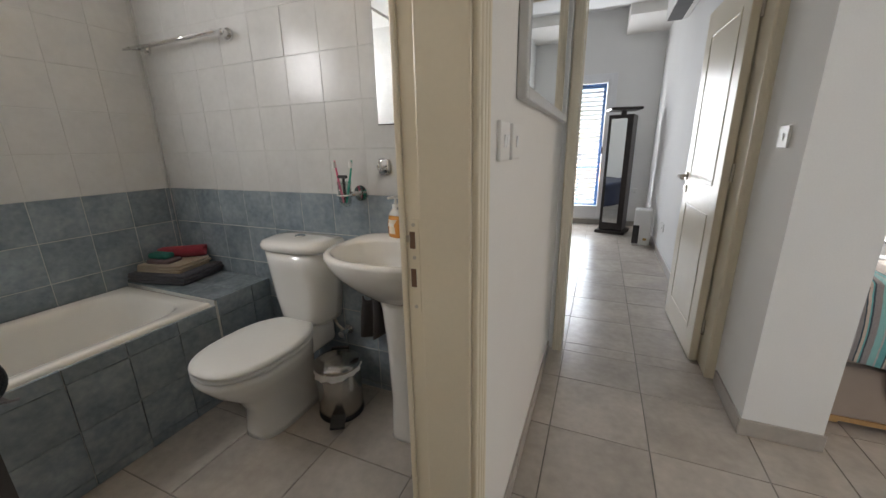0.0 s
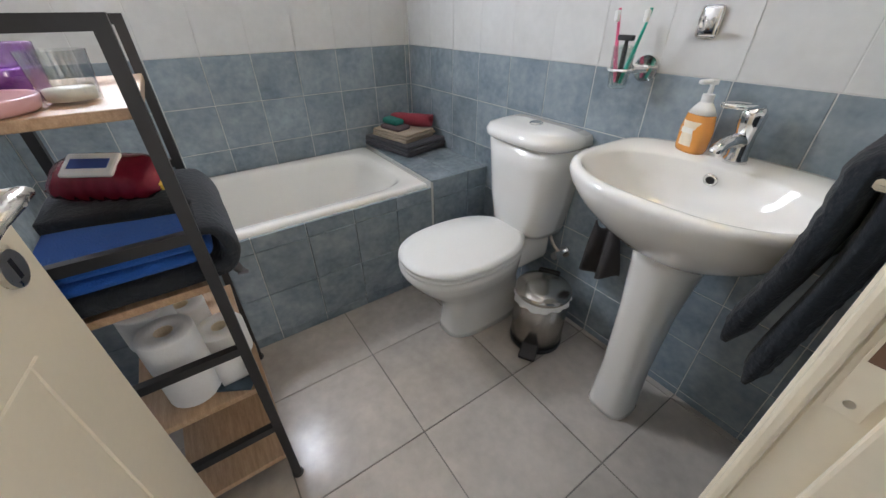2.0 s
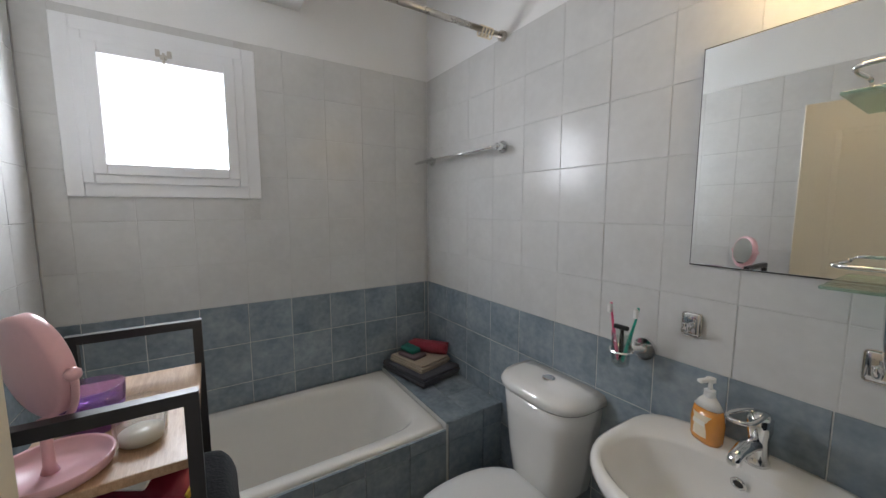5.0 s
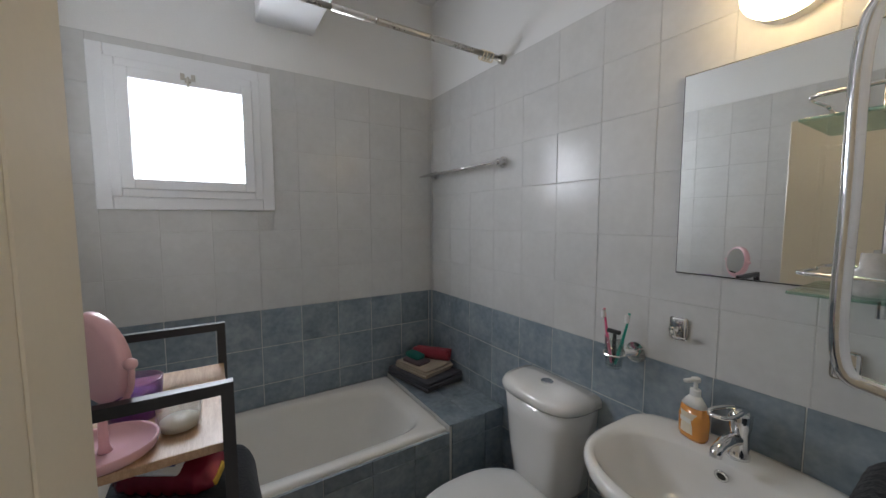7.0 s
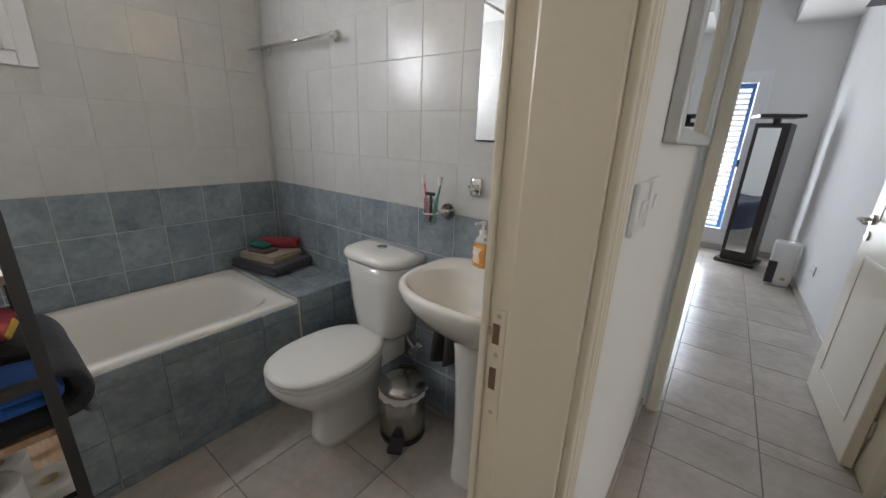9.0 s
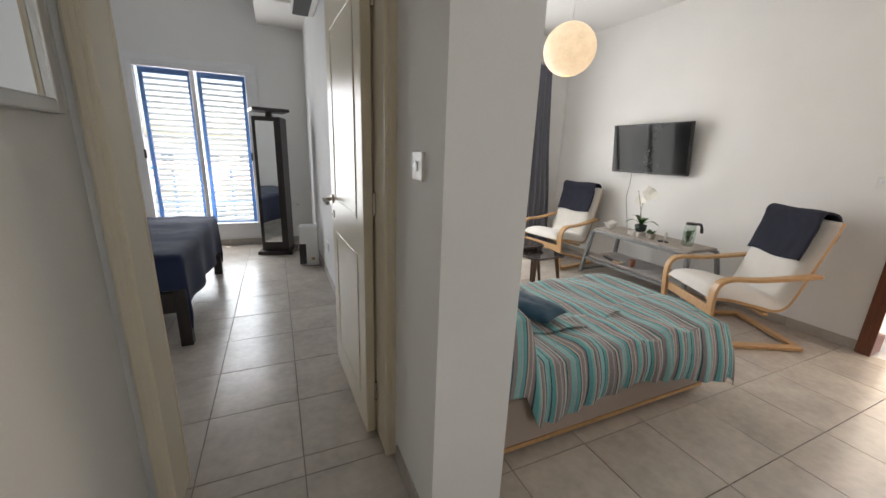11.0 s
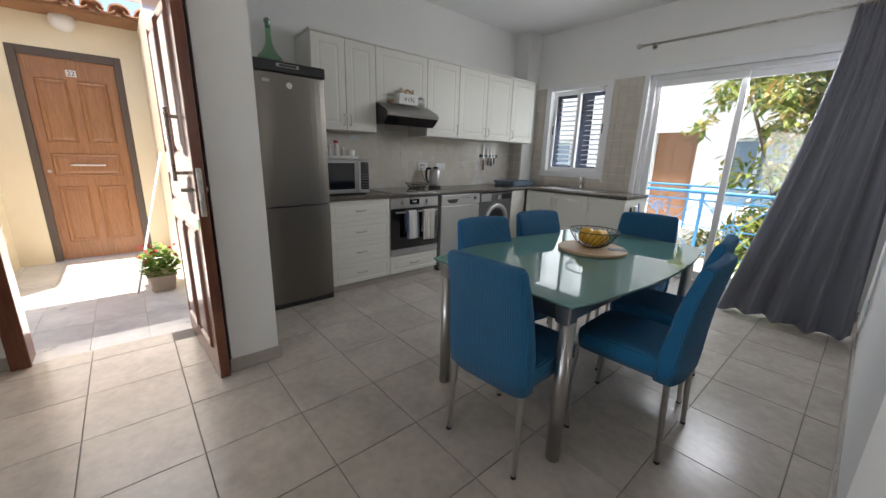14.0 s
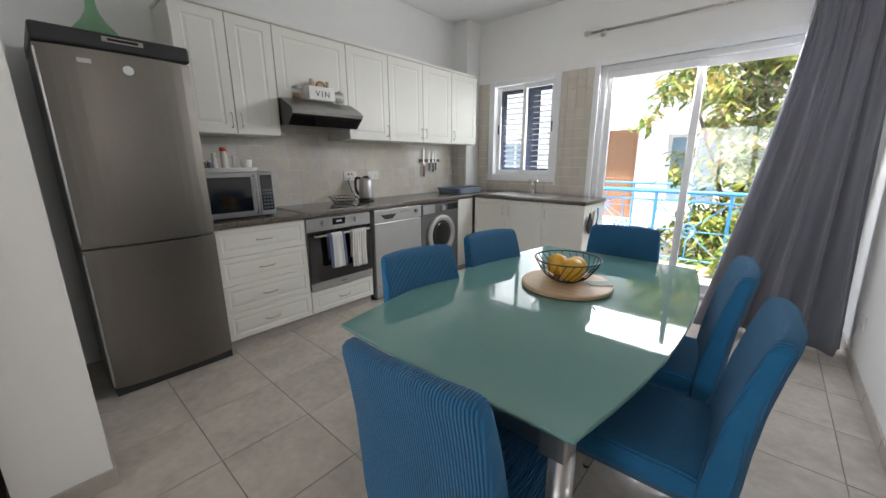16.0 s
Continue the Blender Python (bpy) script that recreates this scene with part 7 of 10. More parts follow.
filler = thing("corner_cabinet", "white filler panel in the kitchen corner", "kitchen cabinet", EAST(-3.19), "kitchen base cabinets")
part("panel", one_box(-0.138, 0.0, 0.08, 0.125, 0.018, 0.855, 0.001), M_CABINET, filler)
part("plinth", one_box(-0.138, 0.045, 0.0, 0.08, 0.06, 0.078), M_BASE, filler)
for k, (x0, x1, hx) in enumerate(((3.49, 3.92, -1), (3.06, 3.49, 1), (2.63, 3.06, 1))):
    t = thing("sink_cabinet" if k < 2 else "end_cabinet", "white kitchen base cabinet under the sink worktop", "kitchen cabinet", pose((x0 + x1) / 2, -3.335, 0, 0, 0, 180), "kitchen base cabinets")
    w = x1 - x0
    part("carcass", one_box(-w / 2 + 0.001, 0.021, 0.08, w / 2 - 0.001, 0.535, 0.855), M_CABINET, t)
    part("plinth", one_box(-w / 2 + 0.001, 0.045, 0.0, w / 2 - 0.001, 0.06, 0.078), M_BASE, t)
    f = front_panel("door", t, pose(0, 0, 0.08), w - 0.002, 0.773, M_CABINET, 0.05)
    side = {0: 1, 1: -1, 2: -1}[k]
    bow_handle(f, side * (w / 2 - 0.035), 0.66, True)

# worktop
wt = thing("worktop", "speckled brown laminate worktop with a rounded edge", "worktop", pose(0, 0, 0))
part("long_slab", one_box(3.912, -3.872, 0.857, 4.492, -0.585, 0.895, 0.010, 3), M_GRANITE, wt)
part("sink_slab", one_box(2.612, -3.872, 0.857, 3.911, -3.318, 0.895, 0.010, 3), M_GRANITE, wt)
hob = thing("cooktop", "black ceramic glass cooktop set in the worktop", "cooktop", pose(4.215, -1.52, 0.896))
part("glass", one_box(-0.25, -0.285, 0.0, 0.25, 0.285, 0.006, 0.002), M_OVENBLACK, hob)
part("trim", one_box(-0.254, -0.289, -0.0005, 0.254, 0.289, 0.004), M_STEEL, hob)
sink = thing("kitchen_sink", "inset steel kitchen sink with drainer", "sink", pose(3.38, -3.60, 0.896))
bm = bmesh.new()
loft(bm, [oval(-0.16, 0, 0.002, 0.205, 0.215, 8, 40, 0.08), oval(-0.16, 0, 0.005, 0.20, 0.21, 8, 40, 0.08), oval(-0.16, 0, 0.005, 0.17, 0.175, 7, 40, 0.08), oval(-0.16, 0, -0.03, 0.165, 0.17, 7, 40, 0.08), oval(-0.16, 0, -0.033, 0.05, 0.05, 3, 40, 0.08)])
part("bowl", bm, M_STEEL, sink, smooth=False)
bm = bmesh.new()
box(bm, 0.05, -0.215, 0.0005, 0.42, 0.215, 0.004, 0.001)
for k in range(9):
    box(bm, 0.09 + 0.035 * k, -0.16, 0.003, 0.105 + 0.035 * k, 0.16, 0.007, 0.002)
part("drainer", bm, M_STEEL, sink)
tap = thing("kitchen_tap", "chrome kitchen mixer tap with a long spout", "tap", pose(3.42, -3.79, 0.896))
bm = bmesh.new()
lathe(bm, [(0.028, 0), (0.028, 0.006), (0.022, 0.012), (0.021, 0.10), (0.018, 0.115), (0.002, 0.116)], 20)
part("tap_body", bm, M_CHROME, tap, smooth=True)
bm = bmesh.new()
tube(bm, catmull([(0, 0, 0.05), (-0.05, 0.06, 0.11), (-0.11, 0.14, 0.165), (-0.135, 0.18, 0.165), (-0.14, 0.19, 0.14)], 5), 0.012, 12)
part("spout", bm, M_CHROME, tap, smooth=True)
bm = bmesh.new()
tube(bm, [(0, 0, 0.11), (0.02, -0.01, 0.135), (0.05, 0.0, 0.16)], [0.01, 0.009, 0.007], 8)
part("lever", bm, M_CHROME, tap, smooth=True)

# fridge
fr = thing("fridge", "tall brushed steel fridge freezer beside the wall", "fridge", EAST(-0.300, 3.875))
part("body", one_box(-0.300, 0.05, 0.03, 0.300, 0.60, 1.80, 0.004), M_DARKSILVER, fr)
bm = bmesh.new()
for z0, z1, nm in ((0.05, 0.838, "freezer_door"), (0.852, 1.800, "fridge_door")):
    bm = bmesh.new()
    ring = []
    n = 14
    pts = [(-0.300 + 0.600 * k / n, 0.0 + 0.030 * (abs(2 * k / n - 1) ** 3.0)) for k in range(n + 1)] + [(0.300, 0.048), (-0.300, 0.048)]
    loft(bm, [[(x, y, z0) for x, y in pts], [(x, y, z1) for x, y in pts]])
    bmesh.ops.recalc_face_normals(bm, faces=bm.faces[:])
    d = part(nm, bm, M_FRIDGE, fr)
    part("edge_grip", one_box(-0.304, 0.018, z0 + 0.02, -0.294, 0.05, z1 - 0.02, 0.003), M_STEEL, d, "polished edge grip")
bm = bmesh.new()
box(bm, -0.302, 0.004, 1.805, 0.302, 0.60, 1.885, 0.014, 3)
tp = part("top_panel", bm, M_BLACKPLASTIC, fr, "black top panel with a display")
part("display", one_box(-0.06, 0.0015, 1.845, 0.10, 0.0045, 1.868, 0.001), M_STEEL, tp)
part("display_window", one_box(-0.04, -0.0005, 1.85, 0.08, 0.002, 1.863), M_OVENBLACK, tp)
bm = bmesh.new()
disc_y(bm, [(0.022, 0.003), (0.022, -0.003), (0.002, -0.004)], 0.02, 1.725, 20)
part("round_magnet", bm, M_WHITEPLASTIC, fr)
part("badge", one_box(-0.165, -0.001, 1.735, -0.115, 0.006, 1.755), M_SILVER, fr)
part("plinth", one_box(-0.297, 0.03, 0.0, 0.297, 0.09, 0.045), M_BLACKPLASTIC, fr)

bt = thing("glass_bottle", "green glass decanter bottle on top of the fridge", "bottle", pose(4.02, -0.245, 1.886))
M_GREENGLASS = glass_mat("pale_green_glass", (0.55, 0.78, 0.60), 0.0, 1.5)
bm = bmesh.new()
lathe(bm, [(0.085, 0.0), (0.092, 0.006), (0.088, 0.03), (0.05, 0.075), (0.026, 0.12), (0.02, 0.16), (0.019, 0.235), (0.024, 0.24)], 28)
part("bottle_glass", bm, M_GREENGLASS, bt, smooth=True).visible_shadow = False
bm = bmesh.new()
lathe(bm, [(0.014, 0.235), (0.02, 0.245), (0.016, 0.255), (0.024, 0.27), (0.024, 0.285), (0.012, 0.297), (0.002, 0.298)], 18)
part("stopper", bm, mat("green_stopper", (0.10, 0.20, 0.13), 0.15, 0, 40, 6, 0.1, 0.0, coat=0.5), bt, smooth=True)

# wall cabinets
def wall_unit(y0, y1, z0, handles, label):
    t = thing("wall_cabinet", label, "kitchen cabinet", EAST((y0 + y1) / 2, 4.16), "kitchen wall cabinets")
    w = y0 - y1
    part("carcass", one_box(-w / 2 + 0.0008, 0.019, z0, w / 2 - 0.0008, 0.332, 2.215), M_CABINET, t)
    n = len(handles)
    for k, h in enumerate(handles):
        ww = w / n
        cx = -w / 2 + ww * (k + 0.5)
        f = front_panel("door", t, pose(cx, 0, z0), ww - 0.002, 2.215 - z0, M_CABINET, 0.06)
        if h:
            bow_handle(f, h * (ww / 2 - 0.03), 0.09, True, 0.095)
    return t


wall_unit(-0.605, -1.213, 1.46, (1, -1), "white two-door kitchen wall cabinet")
wall_unit(-1.214, -1.822, 1.735, (0,), "short white wall cabinet above the extractor hood")
wall_unit(-1.823, -2.275, 1.46, (1,), "white single-door kitchen wall cabinet")
wall_unit(-2.276, -3.19, 1.46, (1, -1), "white two-door wall cabinet above the washing machine")
wall_unit(-3.191, -3.655, 1.46, (-1,), "white single-door wall cabinet in the corner")
bm = bmesh.new()
box(bm, 4.145, -3.665, 2.217, 4.49, -0.595, 2.238, 0.005, 2)
tagged(link_mesh("cabinet_cornice", bm, M_CABINET), "white cornice strip along the wall cabinets", "cornice", kind="structure")

hood = thing("extractor_hood", "steel and black slanted extractor hood", "extractor hood", EAST(-1.518, 4.16))
bm = bmesh.new()
prof = [(0.33, 1.73), (0.33, 1.555), (-0.11, 1.535), (-0.188, 1.605), (-0.20, 1.635), (-0.17, 1.660), (-0.03, 1.728)]
loft(bm, [[(x, p[0], p[1]) for p in prof] for x in (-0.30, 0.30)])
bmesh.ops.recalc_face_normals(bm, faces=bm.faces[:])
part("hood_body", bm, M_OVENBLACK, hood)
bm = bmesh.new()
prof = [(-0.192, 1.612), (-0.204, 1.6355), (-0.172, 1.6635), (-0.032, 1.7315), (-0.030, 1.7285), (-0.169, 1.6605), (-0.199, 1.6355), (-0.188, 1.613)]
loft(bm, [[(x, p[0], p[1]) for p in prof] for x in (-0.302, 0.302)])
bmesh.ops.recalc_face_normals(bm, faces=bm.faces[:])
part("visor", bm, M_STEEL, hood, "brushed steel visor")
part("switch_strip", one_box(-0.07, -0.003, -0.008, 0.07, 0.0, 0.008, 0.001, 1, Matrix.Translation((0.16, -0.19, 1.642)) @ Matrix.Rotation(radians(-46), 4, "X")), M_BLACKPLASTIC, hood)


def storage_jar(y, label, fill):
    t = thing("storage_jar", label, "jar", pose(4.10, y, 1.737), "storage jars")
    bm = bmesh.new()
    lathe(bm, [(0.03, 0.001), (0.033, 0.006), (0.033, 0.03), (0.002, 0.031)], 20)
    part("contents", bm, fill, t, smooth=True)
    bm = bmesh.new()
    lathe(bm, [(0.033, 0), (0.037, 0.004), (0.037, 0.055), (0.03, 0.066)], 22)
    part("jar_glass", bm, bpy.data.materials["tumbler_glass"], t, smooth=True).visible_shadow = False
    bm = bmesh.new()
    lathe(bm, [(0.033, 0.067), (0.034, 0.078), (0.012, 0.083), (0.011, 0.09), (0.002, 0.091)], 20)
    part("lid", bm, M_STEEL, t, smooth=True)


storage_jar(-1.335, "glass storage jar with brown contents on the hood", mat("brown_grains", (0.25, 0.13, 0.05), 0.8, 0, 200, 30, 0.3, 0.6))
storage_jar(-1.70, "glass storage jar with pale contents on the hood", mat("pale_grains", (0.55, 0.53, 0.50), 0.8, 0, 200, 30, 0.2, 0.6))
vb = thing("letter_box", "white box with black letters on the hood", "box", EAST(-1.53, 4.075, 1.737))
part("box_body", one_box(-0.11, 0, 0, 0.11, 0.06, 0.098, 0.003), M_WHITEPLASTIC, vb)
cu = bpy.data.curves.new("letters", "FONT")
cu.body, cu.size, cu.align_x, cu.extrude, cu.space_character = "VIN", 0.062, "CENTER", 0.0008, 1.35
lt = new("letters", cu)
lt.data.materials.append(M_BLACKPLASTIC)
lt.parent = vb
lt.matrix_basis = pose(0.005, -0.0012, 0.024, 90, 0, 0)
rb = thing("rainbow_ornament", "small wooden rainbow arch on the box", "ornament", EAST(-1.535, 4.10, 1.836))
for r, c in ((0.038, (0.30, 0.14, 0.06)), (0.026, (0.55, 0.40, 0.22)), (0.014, (0.62, 0.55, 0.45))):
    bm = bmesh.new()
    tube(bm, [(r * math.cos(a), 0.0, r * math.sin(a)) for a in (math.pi * k / 14 for k in range(15))], 0.0065, 8)
    part("arch", bm, mat("painted_wood", c, 0.6), rb)
for y, h in ((-1.46, 0.05), (-1.475, 0.035), (-1.60, 0.045)):
    small_pot(pose(4.105, y, 1.836), 0.014, h, (0.55, 0.45, 0.33), "tiny ornament jar on the letter box", "ornament_jar", False)

# worktop things
mw = thing("microwave", "steel microwave with a black glass door", "microwave", EAST(-0.825, 4.02))
part("case", one_box(-0.222, 0.012, 0.905, 0.222, 0.36, 1.205, 0.005), M_STEEL, mw)
part("door", one_box(-0.222, -0.004, 0.908, 0.115, 0.012, 1.203, 0.004), M_STEEL, mw)
part("door_glass", one_box(-0.205, -0.0065, 0.945, 0.070, -0.0035, 1.175, 0.001), M_OVENBLACK, mw)
bm = bmesh.new()
tube(bm, catmull([(0.092, -0.004, 0.93), (0.092, -0.035, 0.945), (0.092, -0.037, 1.055), (0.092, -0.035, 1.165), (0.092, -0.004, 1.18)], 4), 0.009, 10)
part("handle", bm, M_STEEL, mw, smooth=True)
kp = part("keypad", one_box(0.120, -0.004, 0.908, 0.222, 0.012, 1.203, 0.004), M_STEEL, mw)
part("keypad_panel", one_box(0.132, -0.006, 0.94, 0.212, -0.0035, 1.185, 0.001), M_OVENBLACK, kp)
for r in range(6):
    for c in range(3):
        part("key", one_box(0.140 + 0.023 * c, -0.0075, 0.952 + 0.024 * r, 0.157 + 0.023 * c, -0.0055, 0.966 + 0.024 * r), M_DARKSILVER, kp)
for x in (-0.19, 0.19):
    part("foot", one_box(x - 0.015, 0.03, 0.8955, x + 0.015, 0.07, 0.906), M_BLACKPLASTIC, mw)
tr = thing("serving_tray", "white oval tray on top of the microwave", "tray", EAST(-0.81, 4.16, 1.206))
bm = bmesh.new()
loft(bm, [oval(0, 0, 0, 0.17, 0.085, 3, 36), oval(0, 0, 0.004, 0.18, 0.092, 3, 36), oval(0, 0, 0.03, 0.195, 0.105, 3, 36), oval(0, 0, 0.031, 0.188, 0.098, 3, 36), oval(0, 0, 0.008, 0.172, 0.085, 3, 36)])
part("tray_body", bm, M_PORCELAIN, tr, smooth=False)


def small_bottle(name, y, x, r, h, c, cap, label, capm=M_WHITEPLASTIC):
    t = thing(name, label, "bottle", pose(x, y, 1.2145))
    bm = bmesh.new()
    lathe(bm, [(r * 0.95, 0), (r, 0.004), (r, h * 0.72), (r * 0.55, h * 0.82), (r * 0.5, h * 0.84), (0.002, h * 0.841)], 18)
    part("bottle_body", bm, mat(name + "_plastic", c, 0.3, 0, 60, 9, 0.1, 0.0), t, smooth=True)
    bm = bmesh.new()
    lathe(bm, [(r * cap, h * 0.842), (r * cap, h * 0.99), (r * cap * 0.8, h), (0.002, h)], 16)
    part("cap", bm, capm, t, smooth=True)


small_bottle("spray_bottle", -0.80, 4.17, 0.022, 0.155, (0.70, 0.66, 0.62), 0.95, "white spray bottle with a red cap", mat("red_cap", (0.55, 0.07, 0.03), 0.4))
small_bottle("white_bottle", -0.745, 4.19, 0.016, 0.12, (0.72, 0.71, 0.68), 0.8, "slim white cosmetic bottle on the tray")
small_bottle("medicine_bottle", -0.67, 4.16, 0.014, 0.075, (0.04, 0.025, 0.02), 0.7, "small dark medicine bottle on the tray")
small_bottle("dropper_bottle", -0.70, 4.15, 0.014, 0.07, (0.03, 0.04, 0.06), 0.7, "small blue-black dropper bottle on the tray")
small_bottle("nail_bottle", -0.64, 4.19, 0.015, 0.085, (0.05, 0.04, 0.04), 0.7, "small dark bottle at the tray's edge")
small_bottle("cream_tube", -0.865, 4.18, 0.015, 0.10, (0.68, 0.64, 0.60), 1.0, "white cream tube standing on the tray")
small_pot(pose(4.16, -0.935, 1.2145), 0.04, 0.075, (0.75, 0.74, 0.72), "white ceramic cup on the tray", "cup", False)

kt = thing("kettle", "brushed steel electric kettle with black handle", "kettle", pose(4.32, -2.08, 0.896, 0, 0, 200))
bm = bmesh.new()
lathe(bm, [(0.07, 0), (0.075, 0.004), (0.075, 0.02), (0.066, 0.024)], 28)
part("power_base", bm, M_BLACKPLASTIC, kt, smooth=True)
bm = bmesh.new()
lathe(bm, [(0.068, 0.025), (0.07, 0.04), (0.062, 0.19), (0.055, 0.21), (0.03, 0.218), (0.002, 0.22)], 30)
part("jug", bm, M_STEEL, kt, smooth=True)
bm = bmesh.new()
tube(bm, catmull([(-0.05, 0, 0.212), (-0.10, 0, 0.215), (-0.118, 0, 0.17), (-0.11, 0, 0.09), (-0.075, 0, 0.05)], 5), 0.011, 10, flat=1.3)
tube(bm, [(-0.02, 0, 0.215), (0.03, 0, 0.222)], 0.02, 10)
part("handle", bm, M_BLACKPLASTIC, kt, smooth=True)
bm = bmesh.new()
tube(bm, catmull([(0.05, -0.02, 0.01), (0.10, -0.12, 0.01), (0.02, -0.2, 0.05), (-0.1, -0.14, 0.19), (-0.135, -0.05, 0.22)], 6), 0.004, 6)
part("cord", bm, M_BLACKPLASTIC, kt, smooth=True)
wb = thing("wire_basket", "black wire bread basket on the cooktop", "wire basket", pose(4.27, -1.78, 0.903))
for z, a, b in ((0.004, 0.09, 0.07), (0.028, 0.12, 0.095), (0.055, 0.145, 0.115)):
    bm = bmesh.new()
    tube(bm, oval(0, 0, z, a, b, 2.4, 36), 0.0025, 6, True)
    part("ring_wire", bm, M_BLACKMETAL, wb)
for k in range(16):
    a = 2 * math.pi * k / 16
    bm = bmesh.new()
    tube(bm, [(0.09 * math.cos(a), 0.07 * math.sin(a), 0.004), (0.12 * math.cos(a), 0.095 * math.sin(a), 0.028), (0.145 * math.cos(a), 0.115 * math.sin(a), 0.055)], 0.002, 5)
    part("cross_wire", bm, M_BLACKMETAL, wb)
rk = thing("dish_rack", "grey-blue plastic dish drying rack", "dish rack", pose(4.20, -3.40, 0.896))
M_RACK = mat("grey_blue_plastic", (0.20, 0.26, 0.33), 0.45, 0, 80, 6, 0.06, 0.03)
bm = bmesh.new()
loft(bm, [oval(0, 0, 0.0, 0.17, 0.20, 8, 40), oval(0, 0, 0.005, 0.18, 0.21, 8, 40), oval(0, 0, 0.065, 0.20, 0.235, 8, 40), oval(0, 0, 0.066, 0.19, 0.225, 8, 40), oval(0, 0, 0.012, 0.172, 0.20, 8, 40)])
part("tray_body", bm, M_RACK, rk)
for k in range(8):
    part("divider", one_box(-0.16, -0.17 + 0.048 * k, 0.012, 0.16, -0.164 + 0.048 * k, 0.06), M_RACK, rk)

sk = thing("wall_socket_red", "white double socket with red switches on the tiles", "socket", EAST(-2.02, 4.492, 1.13), "wall sockets")
part("plate", one_box(-0.073, -0.010, -0.043, 0.073, 0, 0.043, 0.003, 2), M_WHITEPLASTIC, sk)
for x in (-0.018, 0.018):
    part("red_switch", one_box(x - 0.009, -0.0125, 0.008, x + 0.009, -0.0095, 0.028), mat("red_switch", (0.40, 0.03, 0.03), 0.4), sk)
for x in (-0.04, 0.04):
    for dx, dz in ((0, 0.002), (-0.011, -0.018), (0.011, -0.018)):
        part("hole", one_box(x + dx - 0.003, -0.0106, dz - 0.004, x + dx + 0.003, -0.0098, dz + 0.004), M_BLACKPLASTIC, sk)
socket_plate(EAST(-2.30, 4.492, 1.13), "white double socket behind the kettle")
ks = thing("knife_rack", "black magnetic strip on the kitchen tiles", "knife rack", EAST(-3.16, 4.492, 1.275))
part("magnet_strip", one_box(-0.17, -0.02, -0.018, 0.17, 0, 0.018, 0.002), M_BLACKPLASTIC, ks)
for x, ln, nm in ((-0.11, 0.30, "kitchen_knife"), (-0.02, 0.20, "paring_knife"), (0.05, 0.22, "scissors"), (0.10, 0.18, "peeler")):
    t = thing(nm, "kitchen tool hanging on the magnetic strip", "kitchen tool", EAST(-3.16, 4.492, 1.275), "tools on the strip")
    bm = bmesh.new()
    vs = box(bm, x - 0.014, -0.023, -ln * 0.12, x + 0.014, -0.0205, ln * 0.5)
    for v in vs:
        if v.co.z > 0.02:
            v.co.x = x + (v.co.x - x) * 0.35
    part("blade", bm, M_STEEL, t)
    part("grip", one_box(x - 0.011, -0.030, -ln * 0.62, x + 0.011, -0.016, -ln * 0.12, 0.004, 2), M_BLACKPLASTIC if nm != "kitchen_knife" else M_MAHOGANY, t)
# hooks and hanging things on the end panel
for k, y in enumerate((-3.42, -3.50, -3.60)):
    t = thing("cabinet_hook", "small metal hook on the cabinet end", "hook", pose(2.631, y, 0.79, 0, 0, -90), "cabinet hooks")
    bm = bmesh.new()
    tube(bm, catmull([(0, -0.002, 0.02), (0, -0.006, -0.01), (0, -0.022, -0.02), (0, -0.028, 0.0)], 4), 0.003, 6)
    part("hook_wire", bm, M_NICKEL, t)
bm = bmesh.new()
outline = [(0, 0.0), (-0.03, -0.05), (-0.065, -0.11), (-0.06, -0.16), (0, -0.21), (0.06, -0.16), (0.065, -0.11), (0.03, -0.05)]
pts = catmull([(x, 0, z) for x, z in outline], 4, True)
loft(bm, [[(p.x, 0.0, p.z) for p in pts], [(p.x * 1.02, -0.006, p.z) for p in pts], [(p.x * 0.9, -0.014, -0.11 + (p.z + 0.11) * 0.9) for p in pts]])
bmesh.ops.recalc_face_normals(bm, faces=bm.faces[:])
tagged(link_mesh("pot_holder", bm, mat("dark_quilt", (0.02, 0.02, 0.025), 0.9, 0, 160, 30, 0.3, 0.8)), "dark quilted pot holder hanging on a hook", "pot holder").matrix_basis = pose(2.61, -3.42, 0.785, 0, 0, -90)
bm = bmesh.new()
sheet(bm, 8, 10, lambda u, v: (-0.045 + 0.09 * u * (0.4 + 0.6 * v) + 0.03 * (1 - v), -0.01 - 0.01 * math.sin(u * 6), -0.20 * v))
thicken(bm, 0.01)
tagged(link_mesh("oven_glove", bm, mat("beige_cotton", (0.50, 0.44, 0.35), 0.95, 0, 200, 8, 0.1, 0.6), smooth=True), "beige cotton oven glove hanging on a hook", "oven glove").matrix_basis = pose(2.61, -3.51, 0.785, 0, 0, -90)
br = thing("cleaning_brush", "blue plastic brush hanging on a hook", "brush", pose(2.60, -3.60, 0.785, 0, 0, -90))
bm = bmesh.new()
tube(bm, catmull([(0, 0, 0.03), (0.008, -0.004, -0.05), (0, 0, -0.12), (-0.005, 0, -0.17)], 5), [0.007] * 11 + [0.014] * 5, 8)
part("brush_body", bm, mat("blue_plastic", (0.03, 0.16, 0.55), 0.4), br, smooth=True)
part("bristle_block", one_box(-0.022, -0.03, -0.20, 0.022, 0.005, -0.14, 0.008, 2), M_WHITEPLASTIC, br)

# ---- dining ----
M_FROSTGREEN = mat("frosted_green_glass", (0.13, 0.27, 0.25), 0.035, 0, 60, 3, 0.03, 0.0, 0.01, coat=0.0)
table = thing("dining_table", "frosted green glass dining table on steel legs", "dining table", pose(1.975, -1.27, 0))


